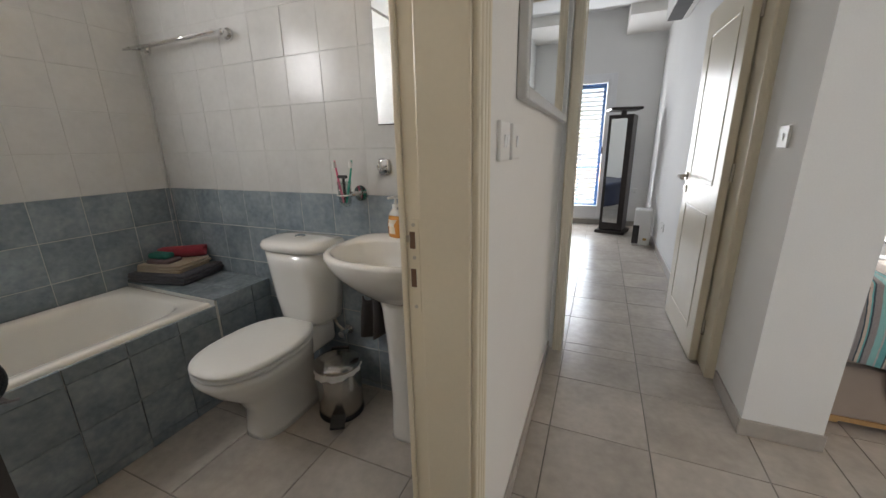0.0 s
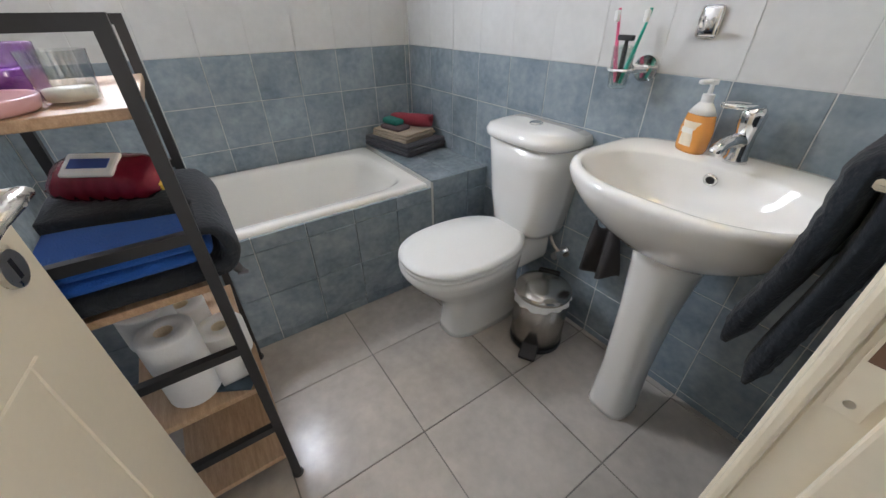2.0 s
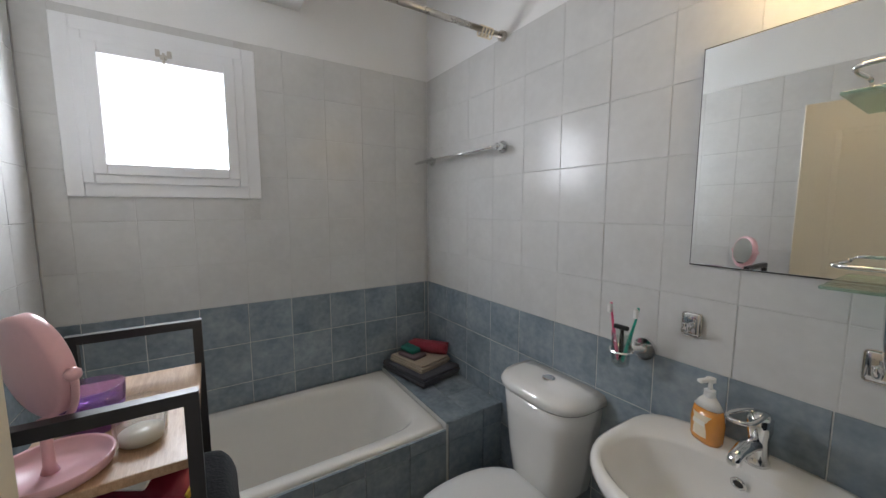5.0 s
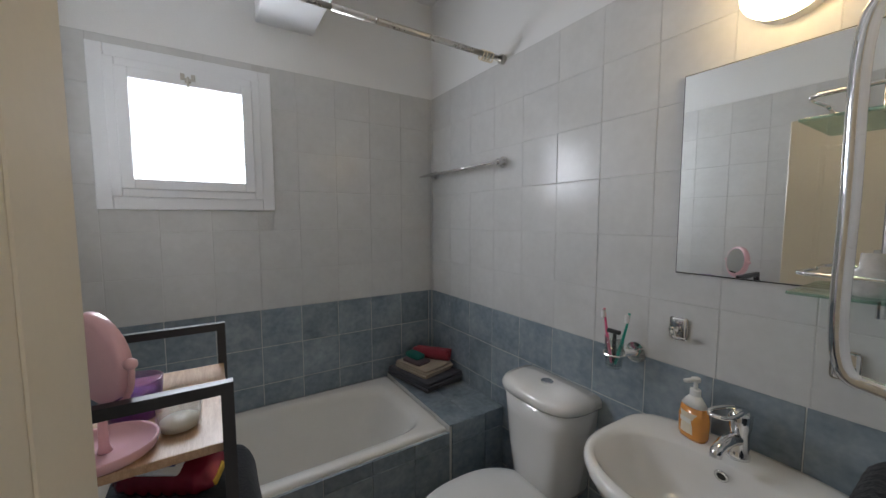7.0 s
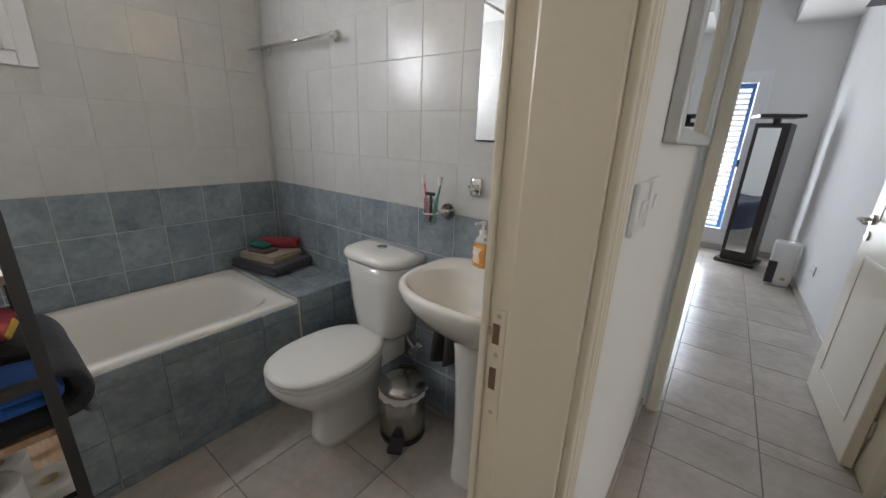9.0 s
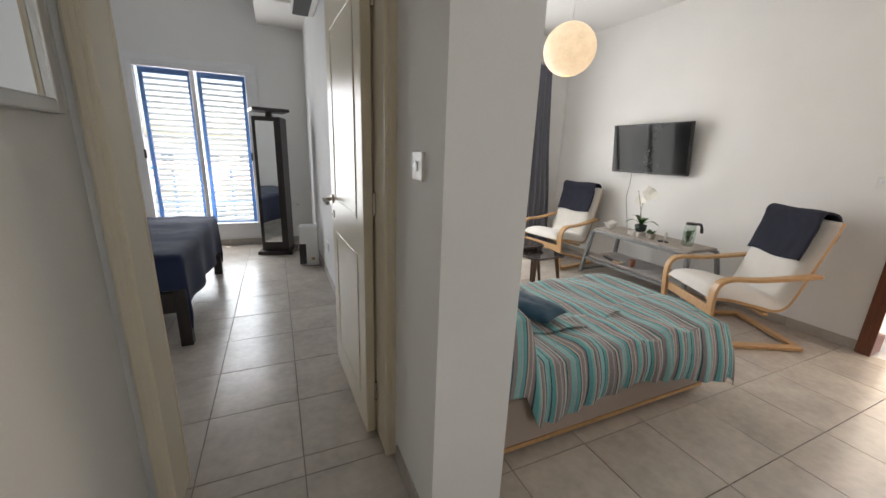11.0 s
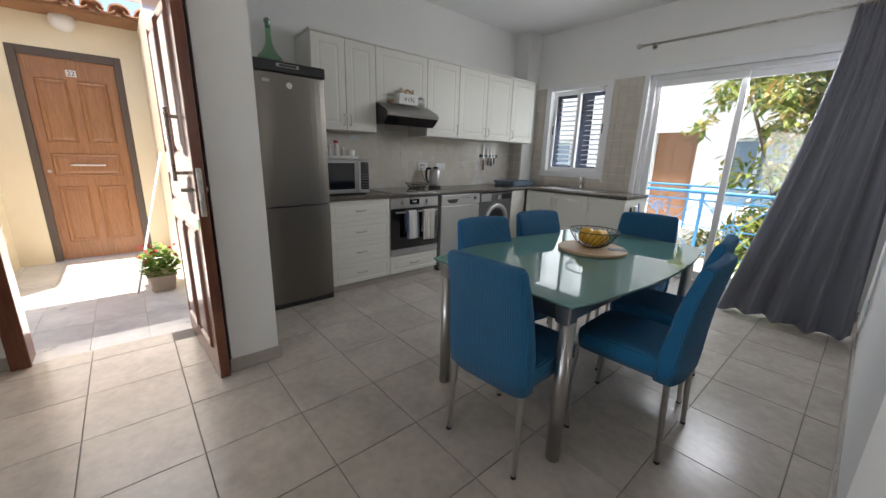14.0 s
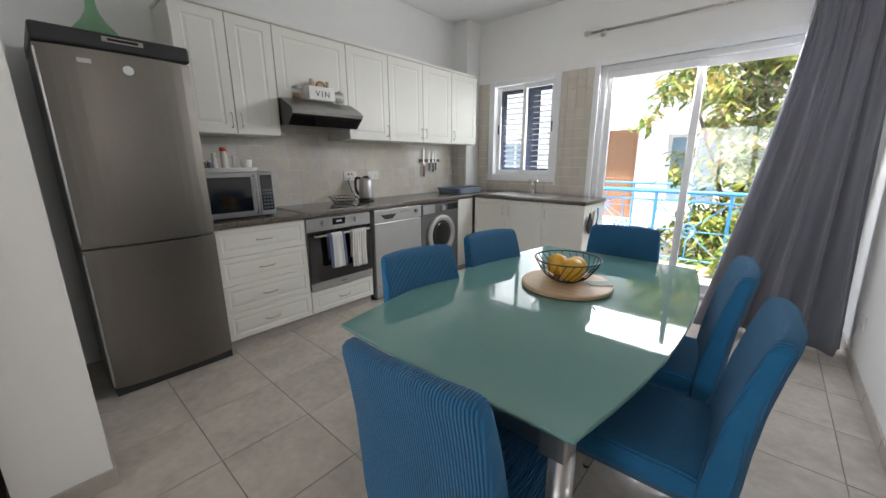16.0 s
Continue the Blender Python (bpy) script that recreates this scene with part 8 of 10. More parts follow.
def table_ring(z, grow):
    out = []
    n = 22
    a, b = 0.405 + grow, 0.775 + grow
    bow_x, bow_y = 0.085, 0.012
    for k in range(n):
        t = -1 + 2 * k / n
        out.append((a + bow_x * (1 - t * t), b * t, z))
    for k in range(n):
        t = 1 - 2 * k / n
        out.append((a * t, b + bow_y * (1 - t * t), z))
    for k in range(n):
        t = 1 - 2 * k / n
        out.append((-a - bow_x * (1 - t * t), b * t, z))
    for k in range(n):
        t = -1 + 2 * k / n
        out.append((a * t, -b - bow_y * (1 - t * t), z))
    return out


bm = bmesh.new()
loft(bm, [table_ring(0.728, -0.003), table_ring(0.731, 0), table_ring(0.737, 0), table_ring(0.740, -0.003)])
part("tabletop", bm, M_FROSTGREEN, table, "frosted green glass top")
bm = bmesh.new()
for b in ((-0.37, -0.735, 0.37, -0.695), (-0.37, 0.695, 0.37, 0.735), (-0.37, -0.695, -0.33, 0.695), (0.33, -0.695, 0.37, 0.695)):
    box(bm, b[0], b[1], 0.645, b[2], b[3], 0.712, 0.004)
part("apron", bm, M_STEEL, table, "brushed steel apron")
for sx in (-1, 1):
    for sy in (-1, 1):
        bm = bmesh.new()
        tube(bm, [(sx * 0.36, sy * 0.71, 0.0), (sx * 0.36, sy * 0.71, 0.645)], 0.030, 24)
        part("leg", bm, M_STEEL, table, smooth=True)
        part("leg_block", one_box(sx * 0.35 - 0.032, sy * 0.715 - 0.032, 0.640, sx * 0.35 + 0.032, sy * 0.715 + 0.032, 0.716, 0.005), M_STEEL, table)
        bm = bmesh.new()
        lathe(bm, [(0.016, 0.712), (0.018, 0.716), (0.018, 0.728)], 14, (sx * 0.28, sy * 0.62, 0))
        part("glass_pad", bm, M_CHROME, table)

M_BLUECORD = mat("blue_ribbed_stretch_fabric", (0.008, 0.138, 0.30), 0.88, 0, 260, 4, 0.10, 0.2, 0.04, sheen=0.10)
nt = M_BLUECORD.node_tree
wv = nt.nodes.new("ShaderNodeTexWave")
wv.wave_type, wv.bands_direction = "BANDS", "X"
wv.inputs["Scale"].default_value, wv.inputs["Distortion"].default_value, wv.inputs["Detail"].default_value = 46.0, 0.5, 1.0
tcn = nt.nodes.new("ShaderNodeTexCoord")
nt.links.new(tcn.outputs["Object"], wv.inputs["Vector"])
bmp = nt.nodes["Bump"]
bmp.inputs["Strength"].default_value, bmp.inputs["Distance"].default_value = 1.0, 0.005
nt.links.new(wv.outputs["Fac"], bmp.inputs["Height"])


def dining_chair(m, label):
    """A slip-covered chair; it faces local +y, the origin lies on the floor under the seat's middle."""
    t = thing("dining_chair", label, "chair", m, "chairs round the table")
    bm = bmesh.new()
    # seat cover with a soft crown and a drop at the sides
    loft(bm, [oval(0, 0.0, 0.385, 0.192, 0.200, 9, 44, 0.07), oval(0, 0.0, 0.43, 0.198, 0.206, 9, 44, 0.07), oval(0, 0.0, 0.462, 0.198, 0.206, 8, 44, 0.07), oval(0, 0.0, 0.478, 0.188, 0.195, 7, 44, 0.07), oval(0, 0.0, 0.486, 0.15, 0.16, 5, 44, 0.07), oval(0, 0, 0.488, 0.04, 0.04, 3, 44, 0.07)])
    part("seat_cover", bm, M_BLUECORD, t, smooth=True)
    bm = bmesh.new()
    rows = []
    for z, w, y, th in ((0.375, 0.200, -0.195, 0.045), (0.45, 0.205, -0.20, 0.046), (0.55, 0.206, -0.208, 0.042), (0.68, 0.198, -0.224, 0.038), (0.79, 0.191, -0.246, 0.034), (0.860, 0.186, -0.264, 0.031), (0.880, 0.182, -0.269, 0.027), (0.892, 0.172, -0.272, 0.018), (0.895, 0.15, -0.273, 0.008)):
        ring = []
        for p in oval(0, 0, 0, w, th, 6, 40, 0.08):
            bowed = -0.022 * (1 - (p[0] / w) ** 2) + 0.008
            arch = 0.010 * (1 - (p[0] / w) ** 2) * max(0, (z - 0.8) / 0.14)
            ring.append((p[0], y + p[1] + bowed, z + arch + 0.004 * math.sin(p[0] * 30) * (1 if z < 0.4 else 0)))
        rows.append(ring)
    loft(bm, rows)
    part("back_cover", bm, M_BLUECORD, t, smooth=True)
    for sx in (-1, 1):
        for sy, ty in ((-1, -0.205), (1, 0.19)):
            bm = bmesh.new()
            tube(bm, [(sx * 0.178, ty, 0.385), (sx * 0.187, ty + sy * 0.022, 0.004)], [0.013, 0.011], 8)
            part("leg", bm, M_STEEL, t)
            bm = bmesh.new()
            tube(bm, [(sx * 0.187, ty + sy * 0.022, 0.0), (sx * 0.187, ty + sy * 0.022, 0.012)], 0.0125, 10)
            part("foot_cap", bm, M_BLACKPLASTIC, t)
    return t


ch = dining_chair(pose(1.855, -0.562, 0, 0, 0, 183), "blue ribbed slip-covered chair at the table's near end")
for m, lb in ((pose(1.545, -1.07, 0, 0, 0, -88), "blue ribbed slip-covered chair on the curtain side"), (pose(1.64, -1.59, 0, 0, 0, -84), "blue ribbed slip-covered chair nearer the curtain"),
              (pose(2.225, -0.93, 0, 0, 0, 80), "blue ribbed slip-covered chair facing the oven side"), (pose(2.215, -1.475, 0, 0, 0, 79), "blue ribbed slip-covered chair near the washing machine"),
              (pose(1.92, -1.90, 0, 0, 0, 8), "blue ribbed slip-covered chair at the balcony end")):
    copy_thing(ch, m)["label"] = lb

bd = thing("serving_board", "round birch serving board on the glass table", "serving board", pose(1.965, -1.375, 0.7405))
bm = bmesh.new()
lathe(bm, [(0.185, 0.0), (0.192, 0.004), (0.192, 0.016), (0.187, 0.020), (0.002, 0.021)], 44)
part("board", bm, wood_mat("pale_beech", (0.50, 0.34, 0.20), (0.62, 0.45, 0.28), 0.5, 5, (1.5, 10, 10), 0.05), bd, smooth=False)
fb = thing("fruit_bowl", "black wire fruit bowl on the round board", "fruit bowl", pose(1.975, -1.395, 0.762))
for k in range(26):
    a = 2 * math.pi * k / 26
    bm = bmesh.new()
    tube(bm, [((0.055 + 0.085 * s ** 0.75) * math.cos(a + 0.5 * s), (0.055 + 0.085 * s ** 0.75) * math.sin(a + 0.5 * s), 0.003 + 0.095 * s ** 1.4) for s in (0, 0.25, 0.5, 0.75, 1.0)], 0.0017, 5)
    part("rib_wire", bm, M_BLACKMETAL, fb)
for r, z in ((0.055, 0.003), (0.14, 0.098)):
    bm = bmesh.new()
    tube(bm, oval(0, 0, z, r, r, 2, 40), 0.003, 6, True)
    part("rim_wire", bm, M_BLACKMETAL, fb)
M_LEMON = mat("lemon_peel", (0.72, 0.40, 0.03), 0.45, 0, 160, 6, 0.12, 0.35)
for x, y, r, tz, nm in ((-0.035, 0.03, 0.052, 0.058, "yellow_fruit"), (0.05, -0.015, 0.050, 0.056, "yellow_fruit"), (-0.02, -0.055, 0.046, 0.052, "yellow_fruit")):
    bm = bmesh.new()
    lathe(bm, [(0.002, -r * 1.02), (r * 0.5, -r * 0.86), (r * 0.9, -r * 0.42), (r, 0), (r * 0.9, r * 0.42), (r * 0.5, r * 0.86), (r * 0.12, r * 1.02), (0.002, r * 1.0)], 22)
    o = tagged(link_mesh(nm, bm, M_LEMON, smooth=True), "ripe yellow fruit in the wire bowl", "fruit", "fruit in the bowl")
    o.matrix_basis = pose(1.975 + x, -1.395 + y, 0.762 + tz, 35 * (1 if x > 0 else -1), 20, 40)
pp = tagged(link_mesh("paper_slip", one_box(-0.05, -0.03, 0, 0.05, 0.03, 0.0015), mat("grey_card", (0.22, 0.26, 0.25), 0.6)), "small grey card lying on the board", "card")
pp.matrix_basis = pose(1.84, -1.43, 0.7625, 0, 0, 40)

curtain("kitchen_curtain", (1.33, 0.885), (1.63, 0.822), -3.76, -3.24, 0.015, 2.47, 5.5, "floor-length grey curtain drawn beside the balcony door", 5, 1.6)
curtain_pole("kitchen_curtain_pole", 0.88, 2.88, -3.78, 2.475, -3.88, "metal curtain pole above the kitchen balcony door")
sliding_door("sliding_door_kitchen", 1.10, 2.79, -4.05, 2.18, 0.14, "white aluminium sliding balcony door in the kitchen", ((1.92, 2.73, 0.09), (1.15, 1.99, 0.035)))
bm = bmesh.new()
for b in ((2.79, 0.0, 2.85, 2.25), (1.04, 0.0, 1.10, 2.25), (1.10, 2.18, 2.79, 2.25)):
    box(bm, b[0], -3.905, b[1], b[2], -3.862, b[3], 0.004)
tagged(link_mesh("trim_kitchen_door", bm, M_ALU), "white aluminium trim round the balcony door", "trim", kind="structure")

kw = thing("window_kitchen", "white sliding window with dark blue shutters", "window", pose(3.65, -3.88, 1.61), kind="structure")
bm = bmesh.new()
for b in ((-0.46, -0.58, -0.385, 0.585), (0.385, -0.58, 0.46, 0.585), (-0.385, -0.58, 0.385, -0.505), (-0.385, 0.525, 0.385, 0.585)):
    box(bm, b[0], -0.06, b[1], b[2], 0.022, b[3], 0.005, 2)
part("window_frame", bm, M_ALU, kw)
for x0, x1, d in ((-0.385, 0.02, -0.02), (-0.02, 0.385, -0.055)):
    bm = bmesh.new()
    for b in ((x0, -0.505, x0 + 0.045, 0.525), (x1 - 0.045, -0.505, x1, 0.525), (x0 + 0.045, -0.505, x1 - 0.045, -0.45), (x0 + 0.045, 0.475, x1 - 0.045, 0.525)):
        box(bm, b[0], d - 0.025, b[1], b[2], d, b[3], 0.003)
    s_ = part("sash", bm, M_ALU, kw)
    part("pane", one_box(x0 + 0.045, d - 0.015, -0.45, x1 - 0.045, d - 0.010, 0.475), M_GLASS, s_).visible_shadow = False
    part("latch", one_box((x0 if x0 < -0.1 else x1 - 0.045) + 0.012, d, -0.02, (x0 if x0 < -0.1 else x1 - 0.045) + 0.03, d + 0.008, 0.09, 0.002), M_BLACKPLASTIC, s_)
M_NAVYFRAME = mat("navy_shutter_paint", (0.022, 0.032, 0.085), 0.45, 0, 80, 6, 0.1, 0.05)
for x0, x1 in ((-0.38, -0.005), (0.005, 0.38)):
    bm = bmesh.new()
    for b in ((x0, -0.5, x0 + 0.06, 0.52), (x1 - 0.13, -0.5, x1, 0.52) if x1 < 0 else (x1 - 0.06, -0.5, x1, 0.52), (x0 + 0.06, -0.5, x1 - 0.06, -0.43), (x0 + 0.06, 0.45, x1 - 0.06, 0.52)):
        box(bm, b[0], -0.17, b[1], b[2], -0.13, b[3], 0.003)
    s_ = part("shutter", bm, M_NAVYFRAME, kw, "dark blue shutter frame")
    for k in range(14):
        z = -0.40 + 0.062 * k
        part("slat", one_box(x0 + 0.06, -0.028, -0.004, x1 - 0.06, 0.028, 0.004, 0.002, 1, Matrix.Translation((0, -0.15, z)) @ Matrix.Rotation(radians(-20), 4, "X")), M_ALU, s_)

pc = thing("canvas_picture", "grey canvas print of bare birch trees", "picture", pose(0.80, -1.66, 1.33, 0, 0, 90))
part("canvas", one_box(-0.55, -0.028, -0.22, 0.55, 0, 0.22, 0.003), mat("grey_canvas", (0.48, 0.48, 0.47), 0.85, 0, 200, 6, 0.25, 0.3), pc)
rnd = random.Random(12)
for k in range(16):
    x = -0.52 + 1.04 * k / 15 + rnd.uniform(-0.02, 0.02)
    w = rnd.uniform(0.006, 0.022)
    c = rnd.choice((0.12, 0.2, 0.68, 0.62))
    nm = "print_%d" % int(c * 100)
    mt = bpy.data.materials.get(nm) or mat(nm, (c, c, c * 0.97), 0.85, 0, 90, 30, 0.35, 0.1)
    part("painted_trunk", one_box(x - w, -0.0292, -0.218, x + w, -0.0282, 0.218), mt, pc)

# ---- outside ----
M_CREAM = mat("cream_render", (0.89, 0.79, 0.59), 0.9, 0, 140, 2, 0.06, 0.4)
M_WHITEREND = mat("white_render", (0.82, 0.80, 0.76), 0.9, 0, 120, 2, 0.04, 0.3)
M_TERRA = mat("terracotta", (0.60, 0.34, 0.20), 0.8, 0, 60, 6, 0.25, 0.3, piece=0.15)
M_WHITEMARBLE = mat("grey_veined_marble", (0.86, 0.86, 0.85), 0.3, 0, 14, 4, 0.2, 0.0, 0.08, piece=0.05, dark=(0.58, 0.59, 0.61))
M_RAILBLUE = mat("bright_blue_rail_paint", (0.09, 0.36, 0.72), 0.4, 0, 80, 6, 0.06, 0.03)
M_GROUND = mat("dry_ground", (0.32, 0.30, 0.25), 0.95, 0, 3, 0.4, 0.2, 0.3)

tagged(link_mesh("ground", one_box(-400, -400, -3.4, 400, 400, -3.2), M_GROUND), "dry pale ground around the houses", "ground", kind="structure")
porch_bed = one_box(4.20, -0.4, -0.25, 6.85, 3.2, -0.016)
box(porch_bed, 3.957, 0.365, -0.25, 4.199, 1.315, -0.016)
porch = tagged(link_mesh("pavement", porch_bed, M_GROUTW), "white marble paved landing outside the front door", "pavement", kind="structure")
wall("wall_porch_right", [(4.75, 0.14, -0.2, 6.85, 0.36, 2.50)], M_CREAM, "cream rendered wall beside the landing")
wall("wall_porch_left", [(5.35, 1.66, -0.2, 6.85, 1.86, 2.50)], M_CREAM, "cream rendered wall beside the landing")
wall("wall_porch_back", [(6.65, 1.40, -0.2, 6.85, 1.66, 2.53), (6.65, 0.36, -0.2, 6.85, 0.545, 2.53), (6.65, 0.545, 2.20, 6.85, 1.40, 2.53)], M_CREAM, "cream rendered wall round the neighbour's door")
nd = thing("door_neighbour", "closed light brown panelled door with number 22", "door", pose(6.67, 0.972, 0, 0, 0, -90), kind="structure")
part("leaf", one_box(-0.36, 0.02, 0.0, 0.36, 0.07, 2.12, 0.003), M_NEIGHBOUR, nd)
bm = bmesh.new()
for b in ((-0.427, 0, -0.36, 2.20), (0.36, 0, 0.427, 2.20), (-0.36, 2.12, 0.36, 2.20)):
    box(bm, b[0], -0.01, b[1], b[2], 0.06, b[3], 0.004)
part("frame", bm, mat("brown_metal_frame", (0.11, 0.085, 0.07), 0.5, 0, 60, 6, 0.1, 0.05), nd)
for x0, x1, z0, z1 in ((-0.28, -0.035, 1.28, 1.92), (0.035, 0.28, 1.28, 1.92), (-0.28, 0.28, 0.93, 1.17), (-0.28, -0.035, 0.20, 0.82), (0.035, 0.28, 0.20, 0.82)):
    bm = bmesh.new()
    ring = [(x0, x1, z0, z1, 0.0), (x0 + 0.012, x1 - 0.012, z0 + 0.012, z1 - 0.012, 0.014), (x0 + 0.03, x1 - 0.03, z0 + 0.03, z1 - 0.03, 0.0), (x0 + 0.055, x1 - 0.055, z0 + 0.055, z1 - 0.055, 0.012)]
    loft(bm, [[(a, 0.0195 - d, c), (b, 0.0195 - d, c), (b, 0.0195 - d, e), (a, 0.0195 - d, e)] for a, b, c, e, d in ring], False, True)
    bmesh.ops.recalc_face_normals(bm, faces=bm.faces[:])
    part("door_panel", bm, M_NEIGHBOUR, nd)
bm = bmesh.new()
tube(bm, [(-0.14, -0.03, 1.05), (0.14, -0.03, 1.05)], 0.012, 10)
for x in (-0.11, 0.11):
    tube(bm, [(x, 0.02, 1.05), (x, -0.03, 1.05)], 0.009, 8)
part("pull_handle", bm, M_NICKEL, nd)
bm = bmesh.new()
tube(bm, [(-0.315, 0.02, 0.98), (-0.315, 0.008, 0.98)], 0.018, 14)
part("lock", bm, M_NICKEL, nd)
npl = part("number_plate", one_box(-0.035, 0.012, 1.955, 0.045, 0.02, 2.02, 0.001), M_WHITEPLASTIC, nd)
cu = bpy.data.curves.new("number", "FONT")
cu.body, cu.size, cu.align_x, cu.extrude = "22", 0.062, "CENTER", 0.0008
ln = new("number", cu)
ln.data.materials.append(M_BLACKMETAL)
ln.parent = npl
ln.matrix_basis = pose(0.005, 0.0108, 1.966, 90, 0, 0)
gl = thing("porch_lamp", "round white glass lamp above the neighbour's door", "wall lamp", pose(6.65, 0.95, 2.46))
bm = bmesh.new()
bmesh.ops.create_uvsphere(bm, u_segments=24, v_segments=14, radius=0.10, matrix=Matrix.Translation((-0.08, 0, 0)))
part("globe", bm, M_WHITEPLASTIC, gl, smooth=True)
roof = thing("tiled_eave", "terracotta tiled eave above the landing", "roof", pose(6.30, 0, 2.555), kind="structure")
part("fascia", one_box(-0.02, -0.6, -0.05, 0.34, 3.0, -0.02), mat("brown_fascia", (0.30, 0.15, 0.07), 0.7), roof)
for k in range(17):
    for s in range(2):
        y = -0.5 + 0.20 * k
        bm = bmesh.new()
        x0, x1 = -0.14 + 0.36 * s, 0.26 + 0.36 * s
        sl = 0.10
        rings = []
        for x, r in ((x0, 0.088), (x1, 0.072)):
            o_ = [(x, y + r * math.cos(a), 0.0 + sl * (x + 0.14) + 0.05 * (s > 0) * 0 + r * math.sin(a) * 0.8) for a in (math.pi * i / 10 for i in range(11))]
            i_ = [(x, y + (r - 0.014) * math.cos(a), sl * (x + 0.14) + (r - 0.014) * math.sin(a) * 0.8) for a in (math.pi * i / 10 for i in range(10, -1, -1))]
            rings.append(o_ + i_)
        loft(bm, rings)
        part("roof_tile", bm, M_TERRA, roof)
        if s == 0:
            bm = bmesh.new()
            rings = []
            for x, r in ((x0 + 0.03, 0.07), (x1 + 0.2, 0.085)):
                rings.append([(x, y + 0.10 + r * math.cos(a), 0.012 + sl * (x + 0.14) - r * 0.55 * math.sin(a)) for a in (math.pi * i / 8 for i in range(9))] +
                             [(x, y + 0.10 + (r - 0.012) * math.cos(a), 0.012 + sl * (x + 0.14) - (r - 0.012) * 0.5 * math.sin(a)) for a in (math.pi * i / 8 for i in range(8, -1, -1))])
            loft(bm, rings)
            part("channel_tile", bm, M_TERRA, roof)


def island_leaf_mat(name, stops, rough=0.5):
    """Leaves whose colour differs from one to the next."""
    m, nt, b = shade(name)
    N, L = nt.nodes, nt.links
    g = N.new("ShaderNodeNewGeometry")
    rp = N.new("ShaderNodeValToRGB")
    rp.color_ramp.elements[0].position, rp.color_ramp.elements[0].color = stops[0][0], (*stops[0][1], 1)
    rp.color_ramp.elements[1].position, rp.color_ramp.elements[1].color = stops[1][0], (*stops[1][1], 1)
    for p, c in stops[2:]:
        rp.color_ramp.elements.new(p).color = (*c, 1)
    L.new(g.outputs["Random Per Island"], rp.inputs[0])
    L.new(rp.outputs[0], b.inputs["Base Color"])
    b.inputs["Roughness"].default_value = rough
    tl = N.new("ShaderNodeBsdfTranslucent")
    L.new(rp.outputs[0], tl.inputs["Color"])
    mx = N.new("ShaderNodeMixShader")
    mx.inputs[0].default_value = 0.35
    L.new(b.outputs[0], mx.inputs[1])
    L.new(tl.outputs[0], mx.inputs[2])
    L.new(mx.outputs[0], N["Material Output"].inputs["Surface"])
    return m


M_TREELEAF = island_leaf_mat("tree_leaf", ((0.0, (0.08, 0.15, 0.025)), (0.3, (0.18, 0.27, 0.045)), (0.6, (0.34, 0.39, 0.08)), (0.85, (0.50, 0.45, 0.12)), (1.0, (0.55, 0.33, 0.10))))
M_GERLEAF = island_leaf_mat("geranium_leaf", ((0.0, (0.08, 0.20, 0.03)), (0.6, (0.20, 0.36, 0.06)), (1.0, (0.42, 0.48, 0.12))))

gp = thing("geranium_planter", "beige planter with red flowering geranium", "plant pot", pose(5.12, 0.56, -0.012, 0, 0, 4))
bm = bmesh.new()
loft(bm, [oval(0, 0, 0.0, 0.15, 0.085, 8, 32), oval(0, 0, 0.01, 0.155, 0.09, 8, 32), oval(0, 0, 0.135, 0.18, 0.105, 8, 32), oval(0, 0, 0.15, 0.19, 0.115, 8, 32), oval(0, 0, 0.15, 0.165, 0.095, 8, 32), oval(0, 0, 0.13, 0.16, 0.09, 8, 32)])
part("trough", bm, mat("beige_plastic", (0.50, 0.40, 0.30), 0.6, 0, 80, 5, 0.08, 0.1), gp)
rnd = random.Random(21)
bm = bmesh.new()
for k in range(420):
    a, r, h = rnd.uniform(0, 6.28), rnd.random() ** 0.6, rnd.random()
    c = Vector((0.19 * r * math.cos(a), 0.14 * r * math.sin(a), 0.15 + 0.27 * h * (1 - 0.5 * r)))
    d = Vector((math.cos(a) + rnd.uniform(-0.6, 0.6), math.sin(a) + rnd.uniform(-0.6, 0.6), rnd.uniform(-0.2, 0.7))).normalized()
    leaf_blade(bm, c, c + d * rnd.uniform(0.03, 0.06), rnd.uniform(0.014, 0.026), 0.006, 3)
part("leaves", bm, M_GERLEAF, gp)
bm = bmesh.new()
for k in range(24):
    a, r = rnd.uniform(0, 6.28), rnd.random() ** 0.5
    c = Vector((0.2 * r * math.cos(a), 0.15 * r * math.sin(a), 0.26 + 0.19 * rnd.random()))
    for j in range(9):
        d = Vector((rnd.uniform(-1, 1), rnd.uniform(-1, 1), rnd.uniform(-0.4, 1))).normalized()
        leaf_blade(bm, c, c + d * 0.024, 0.009, 0.002, 2)
part("blossoms", bm, mat("red_petal", (0.55, 0.02, 0.05), 0.6), gp, "red geranium blossoms")
sp = thing("broom_stick", "white broom stick leaning in the corner", "broom", pose(0, 0, 0))
bm = bmesh.new()
tube(bm, [(5.02, 0.74, -0.01), (5.55, 0.385, 1.22)], 0.011, 8)
part("stick", bm, M_WHITEPLASTIC, sp)


